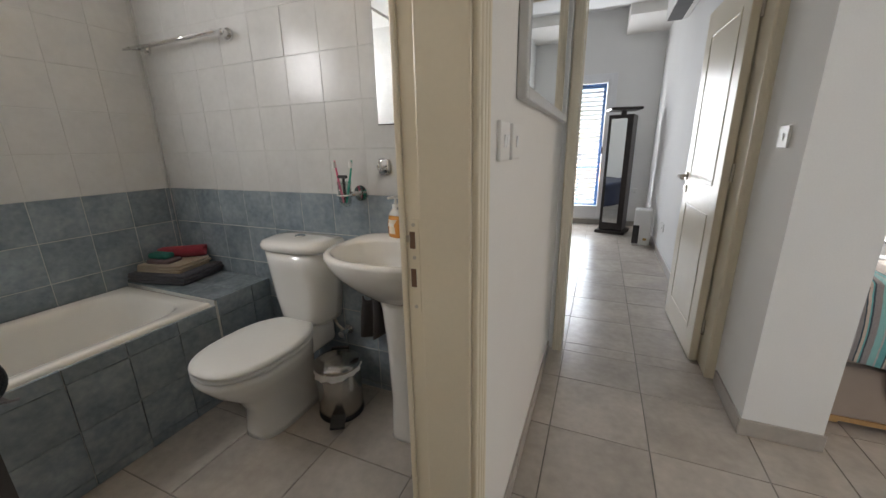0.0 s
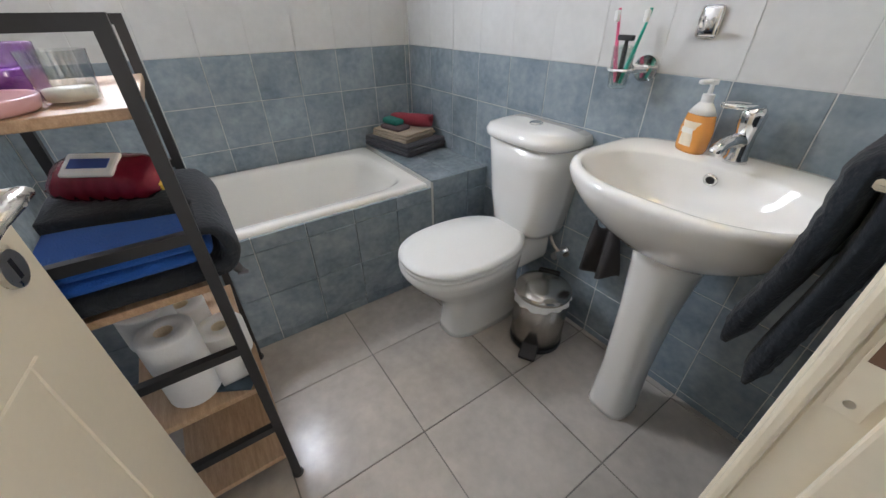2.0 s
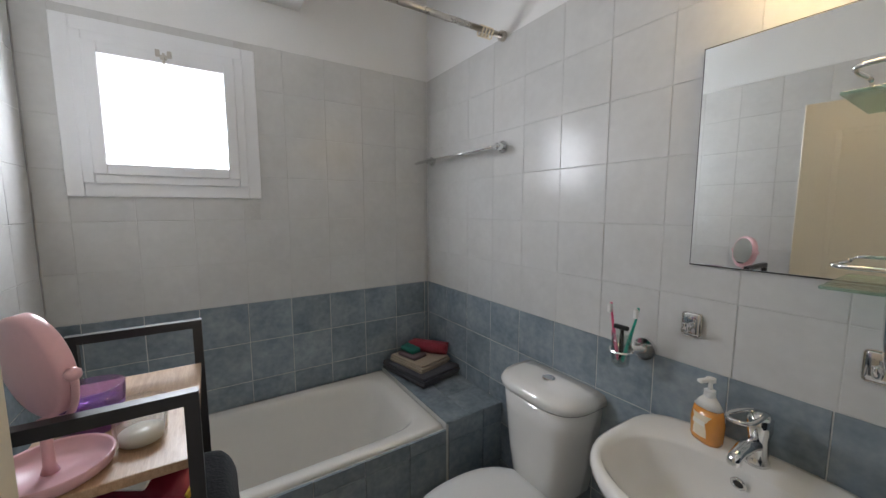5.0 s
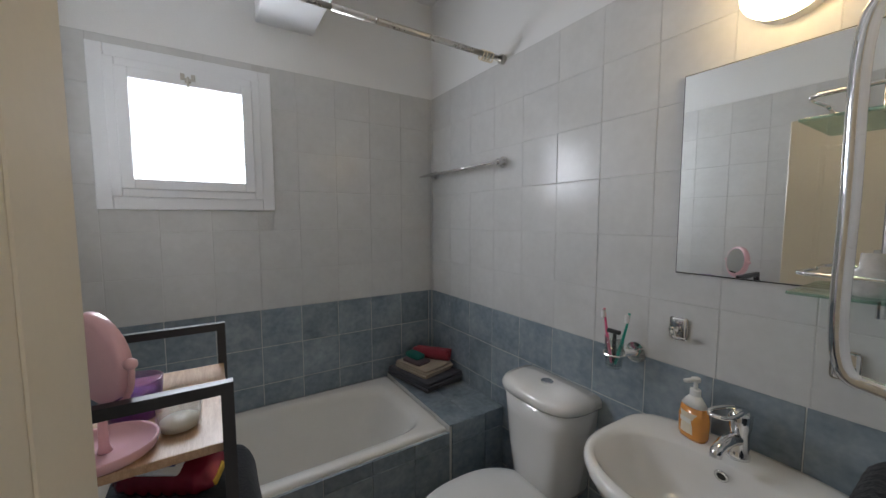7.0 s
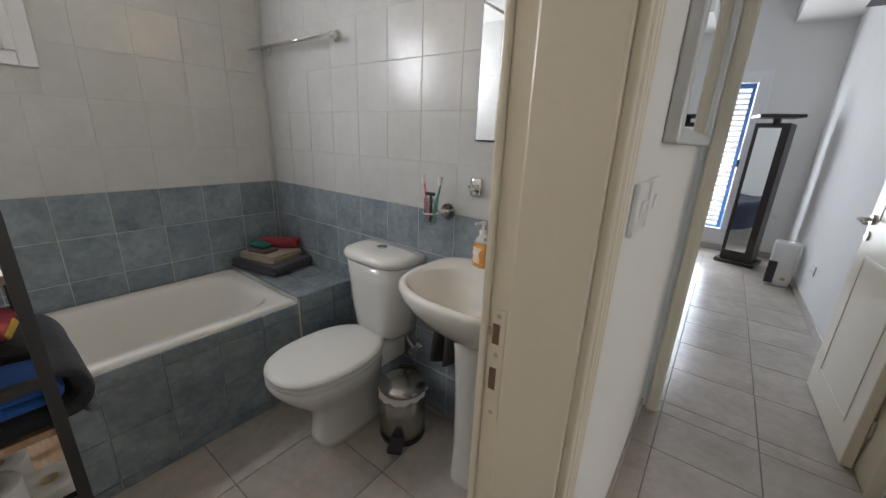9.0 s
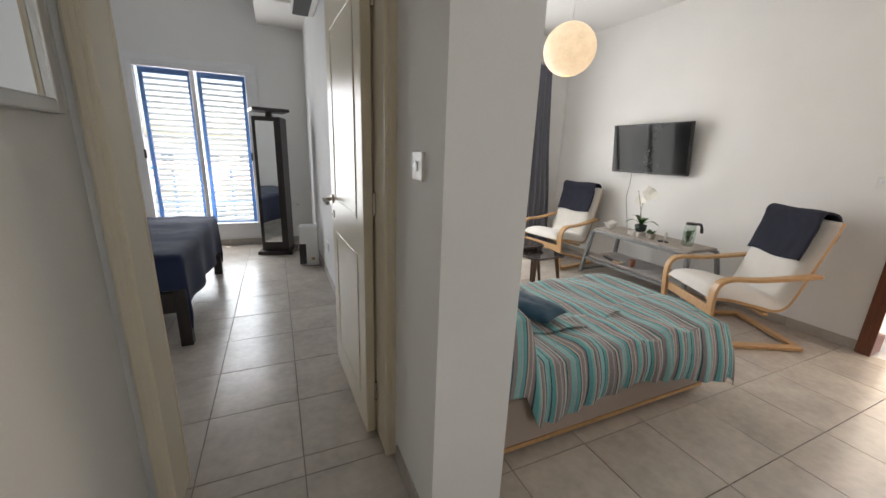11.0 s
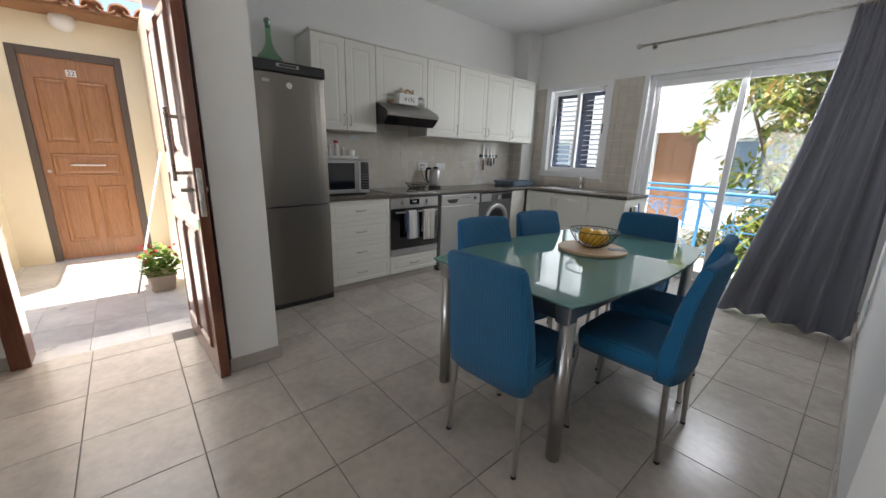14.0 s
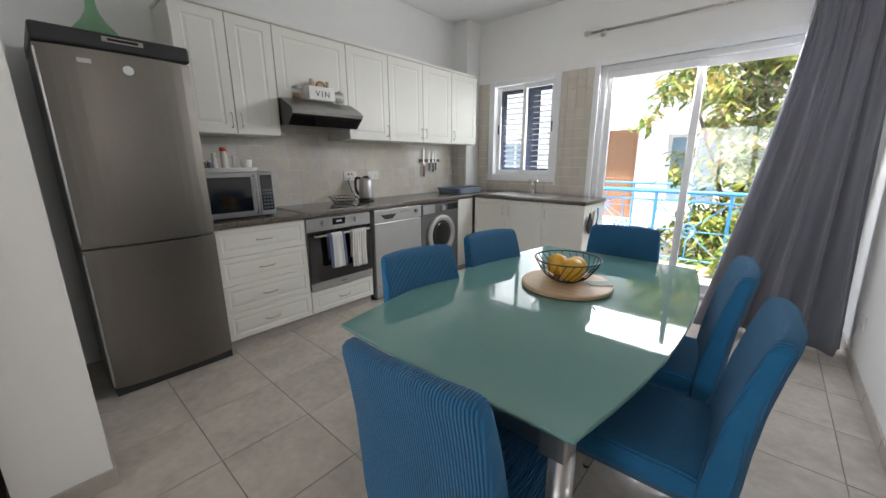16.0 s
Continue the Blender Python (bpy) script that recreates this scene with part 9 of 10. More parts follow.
# balcony rails
def rail_run(name, x0, x1, y, z0, z1, label, n, along="x"):
    t = thing(name, label, "railing", pose(0, 0, 0) if along == "x" else pose(0, 0, 0, 0, 0, 90))
    L_ = x1 - x0
    for z, r in ((z1, 0.024), (z1 - 0.11, 0.012), (z0 + 0.08, 0.012)):
        bm = bmesh.new()
        tube(bm, [(x0, y, z), (x1, y, z)], r, 10)
        part("rail", bm, M_RAILBLUE, t, smooth=True)
    za, zb_ = z0 + 0.08, z1 - 0.11
    zc = (za + zb_) / 2
    for k in range(n + 1):
        x = x0 + L_ * k / n
        bm = bmesh.new()
        box(bm, x - 0.018, y - 0.018, z0, x + 0.018, y + 0.018, z1)
        part("post", bm, M_RAILBLUE, t)
    for k in range(n):
        a, b = x0 + L_ * k / n, x0 + L_ * (k + 1) / n
        xc = (a + b) / 2
        bm = bmesh.new()
        R_ = 0.085
        tube(bm, [(xc + R_ * math.cos(q), y, zc + R_ * math.sin(q)) for q in (2 * math.pi * i / 24 for i in range(24))], 0.009, 6, True)
        tube(bm, [(xc + 0.03 * math.cos(q), y, zc + 0.03 * math.sin(q)) for q in (2 * math.pi * i / 14 for i in range(14))], 0.008, 6, True)
        part("ring", bm, M_RAILBLUE, t, smooth=True)
        for ex, ez in ((a, za), (b, za), (a, zb_), (b, zb_), (xc, za), (xc, zb_), (a, zc), (b, zc)):
            d = Vector((ex - xc, 0, ez - zc)).normalized()
            bm = bmesh.new()
            tube(bm, [(xc + d.x * 0.03, y, zc + d.z * 0.03), (ex, y, ez)], 0.007, 6)
            part("spoke", bm, M_RAILBLUE, t)
    return t


M_TERRACE = mat("pale_terrace_tile", (0.62, 0.58, 0.52), 0.5, 0, 40, 5, 0.08, 0.05)
for nm, b in (("balcony_floor_south", (-0.2, -5.32, -0.25, 4.9, -4.08, -0.03)), ("balcony_floor_north", (0.3, 4.98, -0.25, 5.6, 7.15, -0.03)), ("balcony_floor_bedroom", (-2.9, 6.08, -0.25, 0.29, 7.15, -0.03))):
    tagged(link_mesh(nm, one_box(*b), M_TERRACE), "pale tiled balcony floor", "balcony floor", kind="structure")
tagged(link_mesh("balcony_roof_north", one_box(0.0, 4.98, 2.75, 5.6, 7.3, 2.95), M_WHITEREND), "white rendered soffit over the balcony", "soffit", kind="structure")
rail_run("balcony_railing", 0.1, 4.75, -5.22, -0.03, 0.885, "bright blue steel balcony railing with ring pattern", 6)
rail_run("living_balcony_railing", 0.5, 5.5, 7.02, -0.03, 0.95, "bright blue steel railing of the covered balcony", 6)
rail_run("bedroom_balcony_railing", -2.8, 0.2, 7.02, -0.03, 0.95, "blue steel railing outside the bedroom", 4)
for x, y in ((3.62, 6.85), (0.45, 6.85)):
    t = thing("balcony_column", "square cream rendered balcony column", "column", pose(x, y, -0.03))
    part("shaft", one_box(-0.21, -0.21, 0.0, 0.21, 0.21, 2.78, 0.006), M_CREAM, t)
    part("plinth", one_box(-0.235, -0.235, 0.0, 0.235, 0.235, 0.10, 0.004), M_TERRACE, t)
wall("wall_balcony_side", [(4.85, 4.98, -0.2, 5.05, 7.15, 2.75)], M_CREAM, "cream rendered balcony side wall")

M_WICKER = mat("grey_wicker", (0.055, 0.058, 0.065), 0.7, 0, 120, 60, 0.5, 1.0, depth=0.006)


def wicker_chair(m):
    t = thing("wicker_chair", "dark grey wicker balcony armchair on steel legs", "chair", m, "balcony chairs")
    bm = bmesh.new()

    def shell(u, v):
        a = math.pi * (u * 1.25 - 0.125)
        r = 0.27 + 0.05 * v
        top = 0.44 + (0.40 * (math.sin(max(0, min(1, u)) * math.pi) ** 0.7) * 0.95 + 0.16) * v
        return (r * math.cos(a), -r * math.sin(a) * 0.95, top)
    sheet(bm, 30, 10, shell)
    thicken(bm, 0.022)
    part("shell", bm, M_WICKER, t, smooth=True)
    bm = bmesh.new()
    loft(bm, [oval(0, 0, 0.415, 0.25, 0.25, 3, 28), oval(0, 0, 0.42, 0.27, 0.27, 3, 28), oval(0, 0, 0.45, 0.27, 0.27, 3, 28), oval(0, 0, 0.455, 0.24, 0.24, 3, 28)])
    part("seat", bm, M_WICKER, t)
    for sx in (-1, 1):
        for sy in (-1, 1):
            bm = bmesh.new()
            tube(bm, [(sx * 0.20, sy * 0.19, 0.42), (sx * 0.27, sy * 0.26, 0.0)], 0.012, 8)
            part("leg", bm, M_DARKSILVER, t)
    return t


wc_ = wicker_chair(pose(2.75, 5.95, -0.03, 0, 0, 120))
copy_thing(wc_, pose(3.12, 6.35, -0.03, 0, 0, 80))
gt = thing("balcony_table", "glass topped balcony table with dark legs", "table", pose(2.35, 6.25, -0.03))
part("top", one_box(-0.40, -0.40, 0.70, 0.40, 0.40, 0.708, 0.002), M_SHELFGLASS, gt)
for sx in (-1, 1):
    for sy in (-1, 1):
        part("leg", one_box(sx * 0.36 - 0.02, sy * 0.36 - 0.02, 0, sx * 0.36 + 0.02, sy * 0.36 + 0.02, 0.70), M_WICKER, gt)


# houses across the way
def house(name, m, w, d, h, label, wallm, windows, doors, roofm=None):
    """A rendered house; local -y is its front; windows and doors are (x, z0, width, height)."""
    t = thing(name, label, "house", m)
    bm = bmesh.new()
    box(bm, -w / 2, 0.25, -3.2, w / 2, d, h)
    part("wall", bm, wallm, t)
    holes = sorted([(x - ww / 2, z, x + ww / 2, z + hh) for x, z, ww, hh in windows + doors])
    xs = sorted({-w / 2, w / 2, *[a for hole in holes for a in (hole[0], hole[2])]})
    bm = bmesh.new()
    for a, b in zip(xs, xs[1:]):
        cut = sorted([(hz0, hz1) for hx0, hz0, hx1, hz1 in holes if hx0 <= a + 1e-5 and hx1 >= b - 1e-5])
        z = -3.2
        for c, e in cut + [(h, h)]:
            if c > z + 1e-4:
                box(bm, a, 0.0, z, b, 0.249, c)
            z = e
    part("front", bm, wallm, t)
    for x, z, ww, hh in windows:
        bm = bmesh.new()
        for b in ((x - ww / 2, z, x - ww / 2 + 0.06, z + hh), (x + ww / 2 - 0.06, z, x + ww / 2, z + hh), (x - ww / 2 + 0.06, z, x + ww / 2 - 0.06, z + 0.06), (x - ww / 2 + 0.06, z + hh - 0.06, x + ww / 2 - 0.06, z + hh), (x - 0.03, z + 0.06, x + 0.03, z + hh - 0.06)):
            box(bm, b[0], 0.12, b[1], b[2], 0.18, b[3])
        wn = part("window", bm, M_ALU, t)
        part("pane", one_box(x - ww / 2 + 0.06, 0.15, z + 0.06, x + ww / 2 - 0.06, 0.16, z + hh - 0.06), mat("blue_grey_glass", (0.25, 0.34, 0.42), 0.1, 0, 20, 2, 0.1, 0.0, coat=0.5) if "blue_grey_glass" not in bpy.data.materials else bpy.data.materials["blue_grey_glass"], wn)
    for x, z, ww, hh in doors:
        dd = part("door", one_box(x - ww / 2, 0.15, z, x + ww / 2, 0.20, z + hh, 0.004), M_NEIGHBOUR, t, "orange-brown panelled door")
        for px in (-0.22, 0.22):
            for pz, ph in ((0.2, 0.75), (1.15, 0.7)):
                part("panel", one_box(x + px * ww - ww * 0.16, 0.135, z + pz, x + px * ww + ww * 0.16, 0.155, z + pz + ph, 0.006), M_NEIGHBOUR, dd)
    bm = bmesh.new()
    if roofm:
        rings = [[(-w / 2 - 0.4, -0.4, h), (w / 2 + 0.4, -0.4, h), (w / 2 + 0.4, d + 0.4, h), (-w / 2 - 0.4, d + 0.4, h)], [(-w / 2 + 1.5, d / 2 - 0.1, h + 1.3), (w / 2 - 1.5, d / 2 - 0.1, h + 1.3), (w / 2 - 1.5, d / 2 + 0.1, h + 1.3), (-w / 2 + 1.5, d / 2 + 0.1, h + 1.3)]]
        loft(bm, rings)
        part("roof", bm, roofm, t)
    else:
        box(bm, -w / 2 - 0.15, -0.15, h, w / 2 + 0.15, d + 0.15, h + 0.25)
        part("roof", bm, wallm, t, "white parapet roof")
    return t


far = house("house_opposite", pose(4.0, -9.3, 0, 0, 0, 180), 16, 8, 4.4, "white rendered house across the courtyard with orange door", M_WHITEREND, [(1.35, 0.3, 1.0, 1.5), (-3.0, 0.3, 1.2, 1.5), (5.0, 0.4, 1.2, 1.4), (1.3, -2.4, 1.2, 1.3), (-3, -2.4, 1.2, 1.3)], [(-0.20, -0.1, 0.9, 2.05), (3.4, -0.1, 0.9, 2.05)])
tagged(link_mesh("far_balcony_floor", one_box(-1.0, -9.3, -0.35, 8.0, -8.35, -0.12), M_WHITEREND), "white rendered balcony slab of the far house", "balcony floor", kind="structure")
rail_run("far_railing", -0.9, 7.9, -8.42, -0.12, 0.80, "pale blue steel railing of the far house", 8)
house("house_north", pose(-1.2, 24, -1.6, 0, 0, 0), 14, 8, 0.5, "white house with orange tiled roof far off", M_WHITEREND, [(-2, -1.4, 1.2, 1.2), (1, -1.4, 1.2, 1.2), (4, -1.4, 1.2, 1.2)], [], M_TERRA)
house("house_north_far", pose(-6.5, 40, -0.6, 0, 0, 0), 12, 8, 2.0, "distant white house with brown windows", M_WHITEREND, [(-2, 0.0, 1.0, 1.2), (1.5, 0.0, 1.0, 1.2), (4, 0, 1.0, 1.2)], [])
house("house_east_north", pose(9.5, 17, 0, 0, 0, -20), 12, 8, 2.6, "cream house with tiled roof beyond the balcony", M_CREAM, [(-3, -0.2, 1.2, 1.3), (0, -0.2, 1.2, 1.3), (3, -0.2, 1.2, 1.3)], [], M_TERRA)


def tree(name, x, y, z0, h, r, label, leaves, size, seed, mtl, bias=(0, 0, 0)):
    """A tapered trunk with limbs; leaves hang in drooping clusters round the twig ends."""
    t = thing(name, label, "tree", pose(x, y, z0))
    rr = random.Random(seed)
    bark = bpy.data.materials.get("grey_bark") or mat("grey_bark", (0.17, 0.13, 0.10), 0.95, 0, 40, 8, 0.3, 0.8)
    bm = bmesh.new()
    trunk = catmull([(0, 0, 0), (0.06, 0.03, h * 0.25), (-0.04, 0.05, h * 0.5), (0.02, 0, h * 0.7)], 5)
    tube(bm, trunk, [0.16 - 0.006 * k for k in range(len(trunk))], 12)
    part("trunk", bm, bark, t, smooth=True)
    tips = []
    for k in range(15):
        a = 2 * math.pi * k / 15 * 2.4 + rr.uniform(-0.3, 0.3)
        s = Vector(trunk[int(len(trunk) * rr.uniform(0.35, 0.99)) - 1])
        e = Vector((bias[0] + r * rr.uniform(0.45, 1.0) * math.cos(a), bias[1] + r * rr.uniform(0.45, 1.0) * math.sin(a), h * rr.uniform(0.42, 1.0)))
        mid = s.lerp(e, 0.5) + Vector((0, 0, 0.25))
        pts = catmull([s, mid, e], 5)
        bm = bmesh.new()
        tube(bm, pts, [0.05 - 0.0036 * i for i in range(len(pts))], 7)
        part("limb", bm, bark, t, smooth=True)
        for q in pts[3:]:
            for j in range(4):
                tips.append(q + Vector((rr.gauss(0, 0.30), rr.gauss(0, 0.30), rr.gauss(0, 0.30))))
    bm = bmesh.new()
    per = max(4, leaves // len(tips))
    for c in tips:
        for j in range(per):
            a = rr.uniform(0, 6.28)
            o_ = c + Vector((rr.gauss(0, 0.10), rr.gauss(0, 0.10), rr.gauss(0, 0.10)))
            d = Vector((math.cos(a), math.sin(a), rr.uniform(-1.2, 0.15))).normalized() * size * rr.uniform(0.6, 1.2)
            sd = d.cross(Vector((rr.uniform(-0.3, 0.3), rr.uniform(-0.3, 0.3), 1))).normalized() * size * rr.uniform(0.13, 0.2)
            m1 = o_ + d * 0.45
            v0, v1, v2, v3, v4 = (bm.verts.new(p) for p in (o_, m1 + sd, m1 - Vector((0, 0, size * 0.06)), m1 - sd, o_ + d - Vector((0, 0, size * 0.1))))
            bm.faces.new((v0, v1, v2))
            bm.faces.new((v0, v2, v3))
            bm.faces.new((v1, v4, v2))
            bm.faces.new((v2, v4, v3))
    part("crown", bm, mtl, t)
    return t


tree("tree", 1.15, -6.75, -3.2, 6.5, 1.5, "leafy courtyard tree with yellow-green drooping leaves", 21000, 0.20, 31, M_TREELEAF, (0.10, 0.1, 0))
tree("far_tree", 2.4, 13.5, -3.2, 5.0, 1.8, "green tree beyond the living room balcony", 2500, 0.2, 37, M_TREELEAF)

# ---- tiles and skirtings ----
tile_meshes = {}


def tile_mesh(w, h, depth, edge, mtl):
    key = (round(w, 3), round(h, 3), depth, mtl.name)
    if key not in tile_meshes:
        me = bpy.data.meshes.new("tile")
        x, y, e = w / 2, h / 2, edge
        vs = [(-x, -y, -depth), (x, -y, -depth), (x, y, -depth), (-x, y, -depth), (-x, -y, -e), (x, -y, -e), (x, y, -e), (-x, y, -e),
              (-x + e, -y + e, 0), (x - e, -y + e, 0), (x - e, y - e, 0), (-x + e, y - e, 0)]
        fs = [(8, 9, 10, 11)]
        for k in range(4):
            j = (k + 1) % 4
            fs += [(k, j, 4 + j, 4 + k), (4 + k, 4 + j, 8 + j, 8 + k)]
        me.from_pydata(vs, [], fs)
        me.materials.append(mtl)
        tile_meshes[key] = me
    return tile_meshes[key]


def tile_field(parent, mtl, o, u, v, us, vs, gap, depth=0.008, edge=0.0012, holes=(), rough=0.0006, seed=3, tilt=0.12):
    """Tiles between the lines us and vs of a plane at o with the axes u and v; holes are rectangles in the plane that stay free."""
    rnd = random.Random(seed)
    o, u, v = Vector(o), Vector(u), Vector(v)
    n = u.cross(v)
    rot = Matrix((u, v, n)).transposed().to_4x4()
    for a0, a1 in zip(us, us[1:]):
        for b0, b1 in zip(vs, vs[1:]):
            x0, x1, y0, y1 = a0, a1, b0, b1
            skip = False
            for hx0, hy0, hx1, hy1 in holes:
                if x1 > hx0 + 1e-4 and x0 < hx1 - 1e-4 and y1 > hy0 + 1e-4 and y0 < hy1 - 1e-4:
                    if x0 >= hx0 - 1e-4 and x1 <= hx1 + 1e-4 and y0 >= hy0 - 1e-4 and y1 <= hy1 + 1e-4:
                        skip = True
                    elif y0 >= hy0 - 1e-4 and y1 <= hy1 + 1e-4 or (min(x1, hx1) - max(x0, hx0)) < (min(y1, hy1) - max(y0, hy0)):
                        if x0 < hx0:
                            x1 = hx0
                        else:
                            x0 = hx1
                    else:
                        if y0 < hy0:
                            y1 = hy0
                        else:
                            y0 = hy1
            w, h = x1 - x0 - gap, y1 - y0 - gap
            if skip or w < 0.012 or h < 0.012:
                continue
            ob = new("tile", tile_mesh(w, h, depth, edge, mtl))
            ob.parent = parent
            c = o + u * (x0 + x1) / 2 + v * (y0 + y1) / 2 + n * rnd.uniform(-rough, 0)
            ob.matrix_basis = Matrix.Translation(c) @ rot @ pose(0, 0, 0, rnd.uniform(-tilt, tilt), rnd.uniform(-tilt, tilt), 0)


def lines(start, pitch, lo, hi):
    """Grid lines through start with that pitch, clipped to lo and hi."""
    k = math.ceil((lo - start) / pitch - 1e-6)
    out = [lo]
    while start + k * pitch < hi - 1e-6:
        if start + k * pitch > lo + 1e-4:
            out.append(start + k * pitch)
        k += 1
    return out + [hi]


# floors
tile_field(floor_main, M_FLOORTILE, (0, 0, 0), (1, 0, 0), (0, 1, 0), lines(2.16, 0.408, 0.80, 4.5), lines(0.993, 0.4065, -3.88, 4.78), 0.004, 0.02, 0.001, holes=((3.957, 0.36, 4.6, 4.8),))
tile_field(floor_hall, M_FLOORTILE, (0, 0, 0), (1, 0, 0), (0, 1, 0), lines(2.16, 0.408, -0.385, 0.80), lines(0.993, 0.4065, -1.05, 1.70), 0.004, 0.02, 0.001, holes=((0.60, -1.2, 0.9, -0.9),), seed=5)
tile_field(floor_bed, M_FLOORTILE, (0, 0, 0), (1, 0, 0), (0, 1, 0), lines(2.16, 0.408, -2.7, 0.52), lines(0.993, 0.4065, 1.70, 5.9), 0.004, 0.02, 0.001, seed=6)
tile_field(floor_bath, M_FLOORTILE, (0, 0, 0), (1, 0, 0), (0, 1, 0), lines(-1.167, 0.408, -1.885, -0.385), lines(0.097, 0.408, -0.82, 0.945), 0.004, 0.02, 0.001, holes=((-0.51, -0.9, -0.3, -0.635), (-0.51, 0.165, -0.3, 1.0)), seed=7)

# bathroom walls
zb = [0, 0.032, 0.235, 0.438, 0.641, 0.844, 1.047]
zw = [1.047 + 0.2075 * k for k in range(7)]
ob_ = bpy.data.objects
for nm, o, u, lo, hi, at_, holes in (("wall_bath_north", (0, 0.935, 0), (1, 0, 0), -2.60, -0.52, -1.162, ()),
                                     ("wall_bath_west", (-2.60, 0, 0), (0, 1, 0), -0.81, 0.935, -0.106, ((-0.70, 1.575, -0.03, 2.245),)),
                                     ("wall_bath_south", (0, -0.81, 0), (-1, 0, 0), 0.52, 2.60, 1.162, ()),
                                     ("wall_hall_west", (-0.52, 0, 0), (0, -1, 0), -0.935, -0.21, -0.732, ())):
    w = ob_[nm]
    ulo, uhi = lo, hi
    tile_field(w, M_BLUETILE, o, u, (0, 0, 1), lines(at_, 0.203, ulo, uhi), zb, 0.003, 0.012, holes=holes, seed=11)
    tile_field(w, M_WHITETILE, o, u, (0, 0, 1), lines(at_ + 0.006, 0.203, ulo, uhi), zw, 0.002, 0.012, holes=holes, rough=0.0012, seed=12, tilt=0.3)
    # mortar bed behind the tiles
    uu = Vector(u)
    nn = uu.cross(Vector((0, 0, 1)))
    a, b = Vector(o) + uu * ulo - nn * 0.0105, Vector(o) + uu * uhi - nn * 0.0022
    if not holes:
        part("mortar", one_box(min(a.x, b.x), min(a.y, b.y), 0, max(a.x, b.x), max(a.y, b.y), 2.29), M_GROUTW, w)
    else:
        bm = bmesh.new()
        h = holes[0]
        for y0, z0, y1, z1 in ((-0.81, 0, h[0], 2.29), (h[2], 0, 0.935, 2.29), (h[0], 0, h[2], h[1]), (h[0], h[3], h[2], 2.29)):
            box(bm, min(a.x, b.x), y0, z0, max(a.x, b.x), y1, z1)
        part("mortar", bm, M_GROUTW, w)
tile_field(ledge, M_BLUETILE, (-1.877, 0, 0), (0, 1, 0), (0, 0, 1), lines(0.616, 0.2, -0.81, 0.603), [0, 0.045, 0.248, 0.451, 0.516], 0.003, 0.01, seed=13)
tile_field(ledge, M_BLUETILE, (-1.877, 0, 0), (0, 1, 0), (0, 0, 1), lines(0.616, 0.2, 0.603, 0.935), [0, 0.045, 0.248, 0.451, 0.549], 0.003, 0.01, seed=14)
tile_field(ledge, M_BLUETILE, (0, 0, 0.551), (1, 0, 0), (0, 1, 0), lines(-2.075, 0.2, -2.60, -1.878), lines(0.735, 0.2, 0.603, 0.935), 0.003, 0.01, seed=15)

# kitchen splashback
tile_field(ob_["wall_kitchen_east"], M_CREAMTILE, (4.493, 0, 0), (0, -1, 0), (0, 0, 1), lines(0.6, 0.101, 0.56, 3.62), lines(0.895, 0.101, 0.895, 1.735), 0.003, 0.009, 0.0015, rough=0.001, seed=16, tilt=0.45)
tile_field(ob_["wall_kitchen_east"], M_CREAMTILE, (0, -3.613, 0), (-1, 0, 0), (0, 0, 1), lines(-4.3, 0.101, -4.493, -4.28), lines(0.895, 0.101, 0.895, 1.46), 0.003, 0.009, 0.0015, rough=0.001, seed=17, tilt=0.45)
tile_field(ob_["wall_kitchen_south"], M_CREAMTILE, (0, -3.873, 0), (-1, 0, 0), (0, 0, 1), lines(-2.82, 0.101, -4.28, -2.80), lines(0.895, 0.101, 0.895, 2.19), 0.003, 0.009, 0.0015, holes=((-4.11, 1.03, -3.19, 2.195),), rough=0.001, seed=18, tilt=0.45)
part("mortar", one_box(4.494, -3.62, 0.89, 4.499, -0.56, 1.735), M_GROUTW, ob_["wall_kitchen_east"])
bm = bmesh.new()
for b in ((-2.80, 0.89, -3.19, 2.19), (-4.11, 0.89, -4.28, 2.19), (-3.19, 0.89, -4.11, 1.03)):
    box(bm, b[2], -3.879, b[1], b[0], -3.8745, b[3])
part("mortar", bm, M_GROUTW, ob_["wall_kitchen_south"])


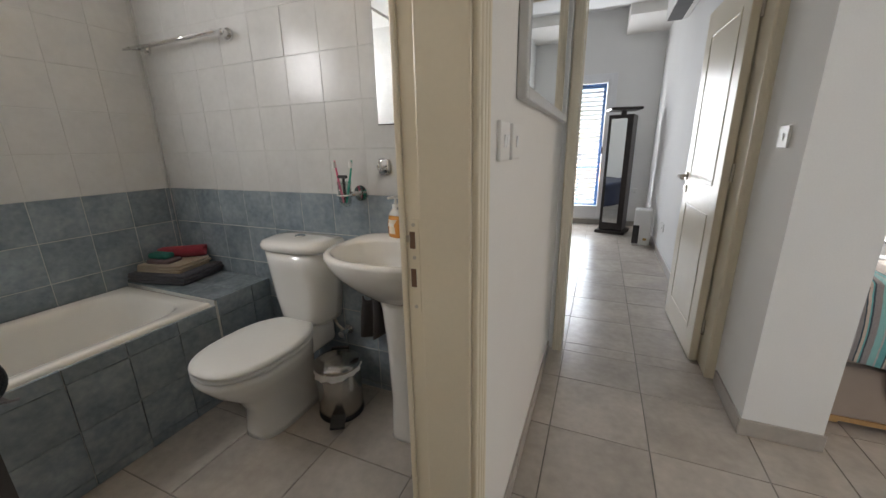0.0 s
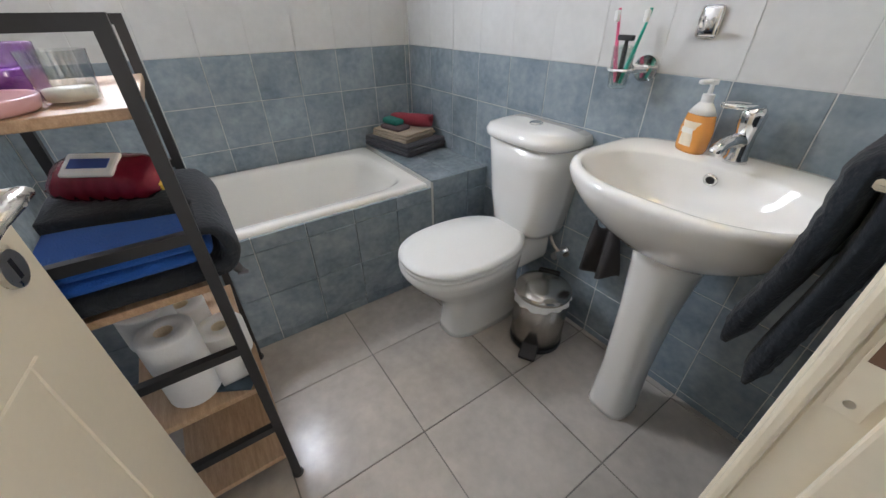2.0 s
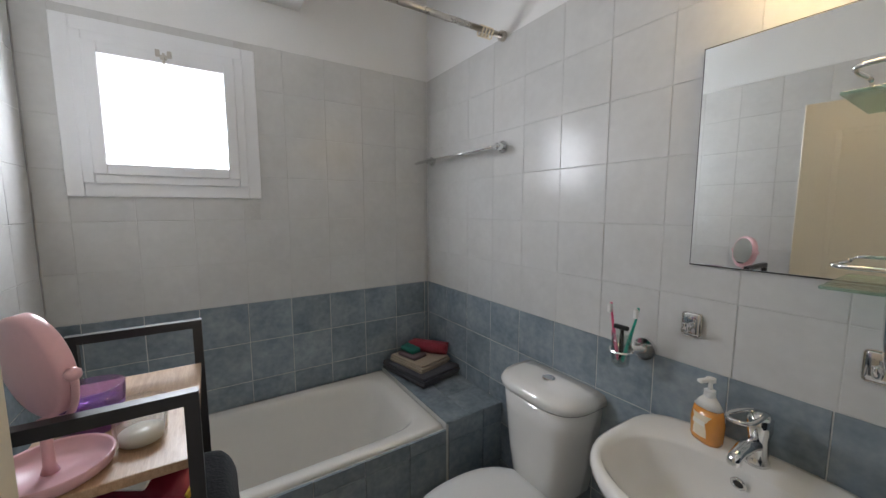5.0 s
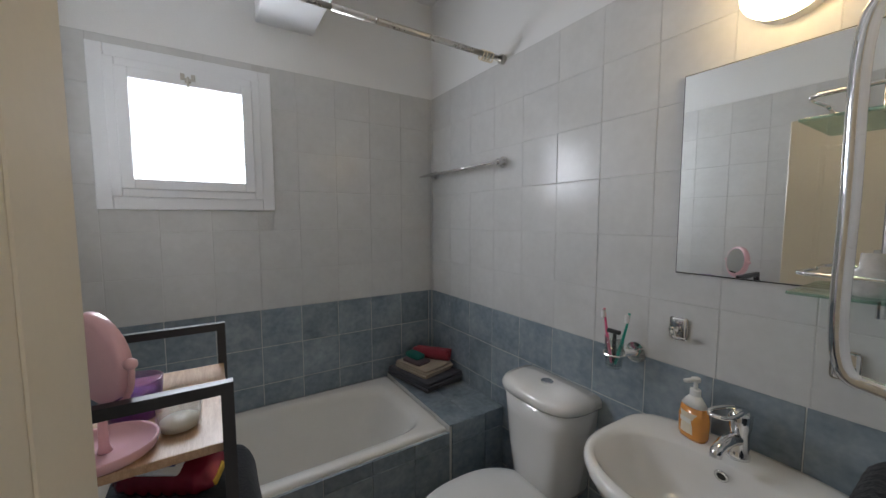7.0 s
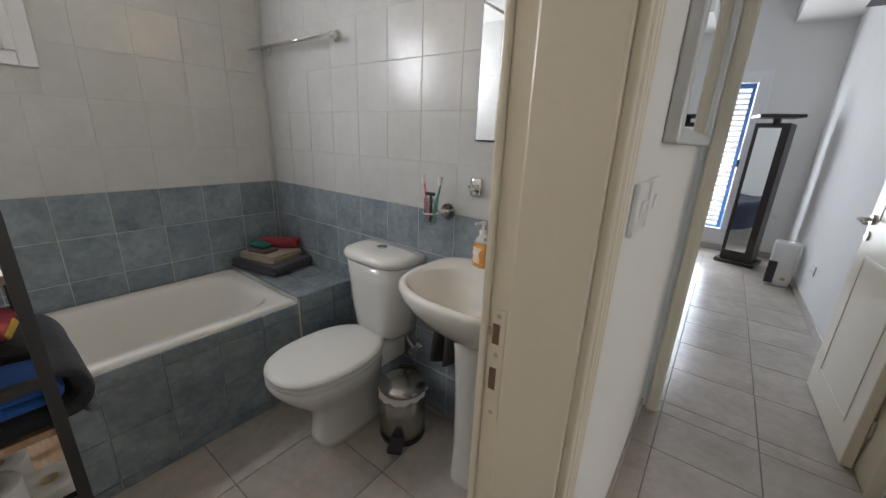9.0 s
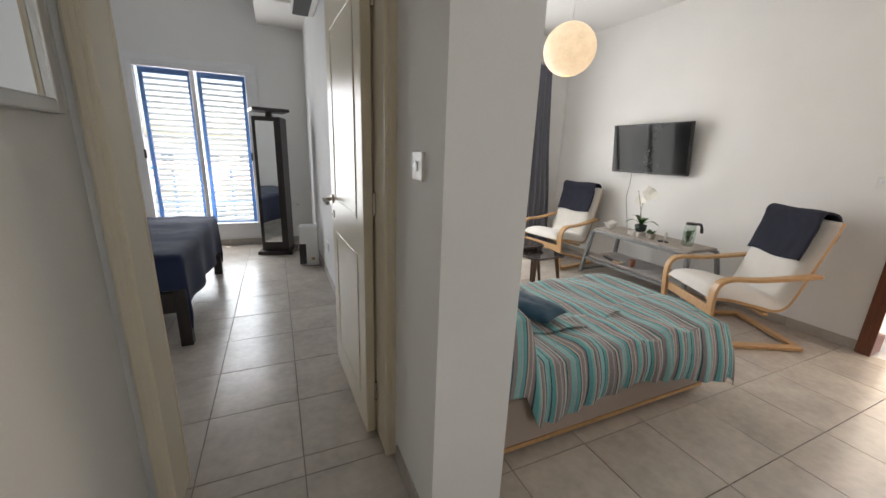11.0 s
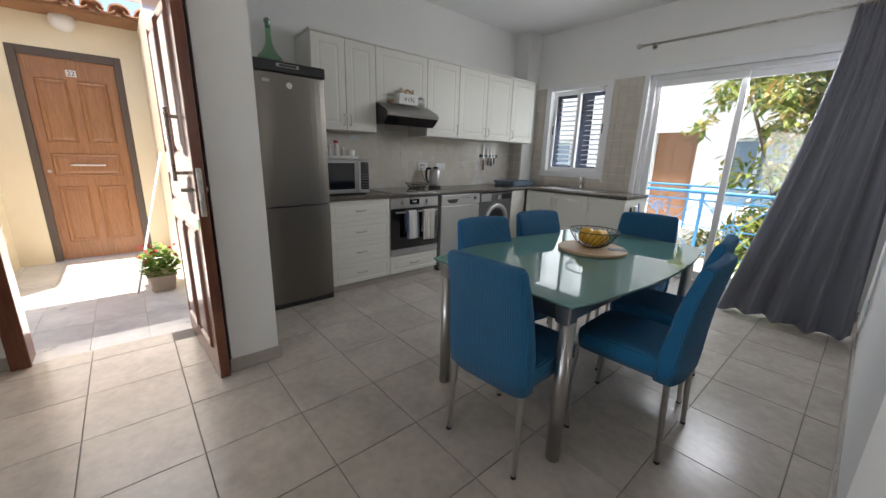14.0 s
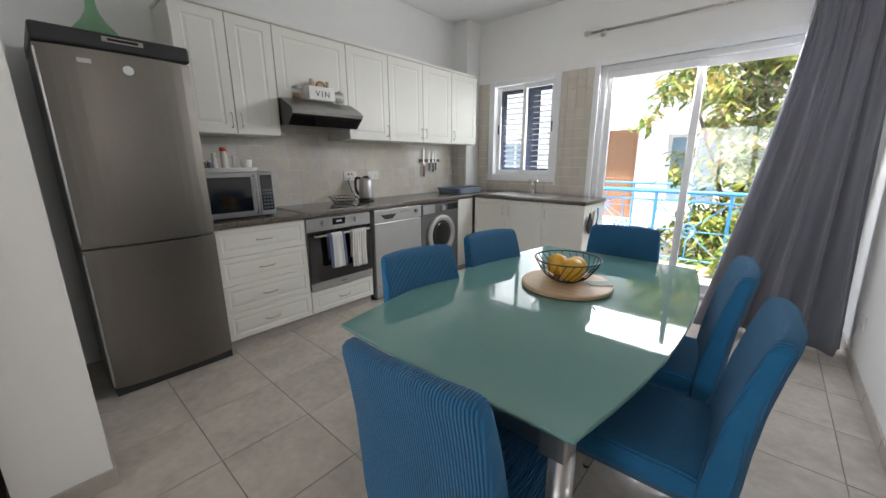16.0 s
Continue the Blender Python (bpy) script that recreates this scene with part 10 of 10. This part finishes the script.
def skirting(name, x0, y0, x1, y1, side):
    """A tile skirting along a wall; side: which way it stands out."""
    bm = bmesh.new()
    n = max(1, round(math.hypot(x1 - x0, y1 - y0) / 0.408))
    for k in range(n):
        a, b = (k + 0.003) / n, (k + 1 - 0.003) / n
        ax, ay, bx, by = x0 + (x1 - x0) * a, y0 + (y1 - y0) * a, x0 + (x1 - x0) * b, y0 + (y1 - y0) * b
        box(bm, min(ax, bx) + min(0, side[0] * 0.01), min(ay, by) + min(0, side[1] * 0.01), 0, max(ax, bx) + max(0, side[0] * 0.01), max(ay, by) + max(0, side[1] * 0.01), 0.078, 0.002, 1)
    tagged(link_mesh(name, bm, M_BASE), "low grey tile skirting", "skirting", kind="structure")


for b in ((-0.385, 0.215, -0.385, 1.64, (1, 0)), (0.495, 1.255, 0.495, 1.64, (-1, 0)), (0.485, 1.255, 0.78, 1.255, (0, -1)), (0.77, 1.245, 0.77, 4.78, (1, 0)),
          (3.957, 1.335, 3.957, 4.78, (-1, 0)), (3.172, 0.09, 3.172, 0.37, (-1, 0)), (3.172, 0.10, 3.87, 0.10, (0, -1)), (3.172, 0.36, 3.957, 0.36, (0, 1)),
          (0.80, -3.88, 0.80, -0.90, (1, 0)), (0.52, 1.87, 0.52, 5.9, (-1, 0)), (-0.10, 5.9, 0.52, 5.9, (0, -1)), (-2.7, 5.9, -0.10, 5.9, (0, -1)), (0.80, -3.88, 1.08, -3.88, (0, 1)),
          (-0.385, -1.05, -0.385, -0.68, (1, 0)), (0.77, 4.78, 0.98, 4.78, (0, -1)), (3.38, 4.78, 3.957, 4.78, (0, -1))):
    skirting("baseboard", *b)

tile_field(porch, M_WHITEMARBLE, (0, 0, -0.01), (0, 1, 0), (-1, 0, 0), lines(0.4, 0.305, -0.4, 1.66), lines(-4.5, 0.61, -6.65, -4.20), 0.004, 0.012, 0.001, seed=23)
tile_field(porch, M_WHITEMARBLE, (0, 0, -0.01), (0, 1, 0), (-1, 0, 0), lines(0.4, 0.305, 0.365, 1.315), [-4.20, -3.958], 0.004, 0.012, 0.001, seed=24)
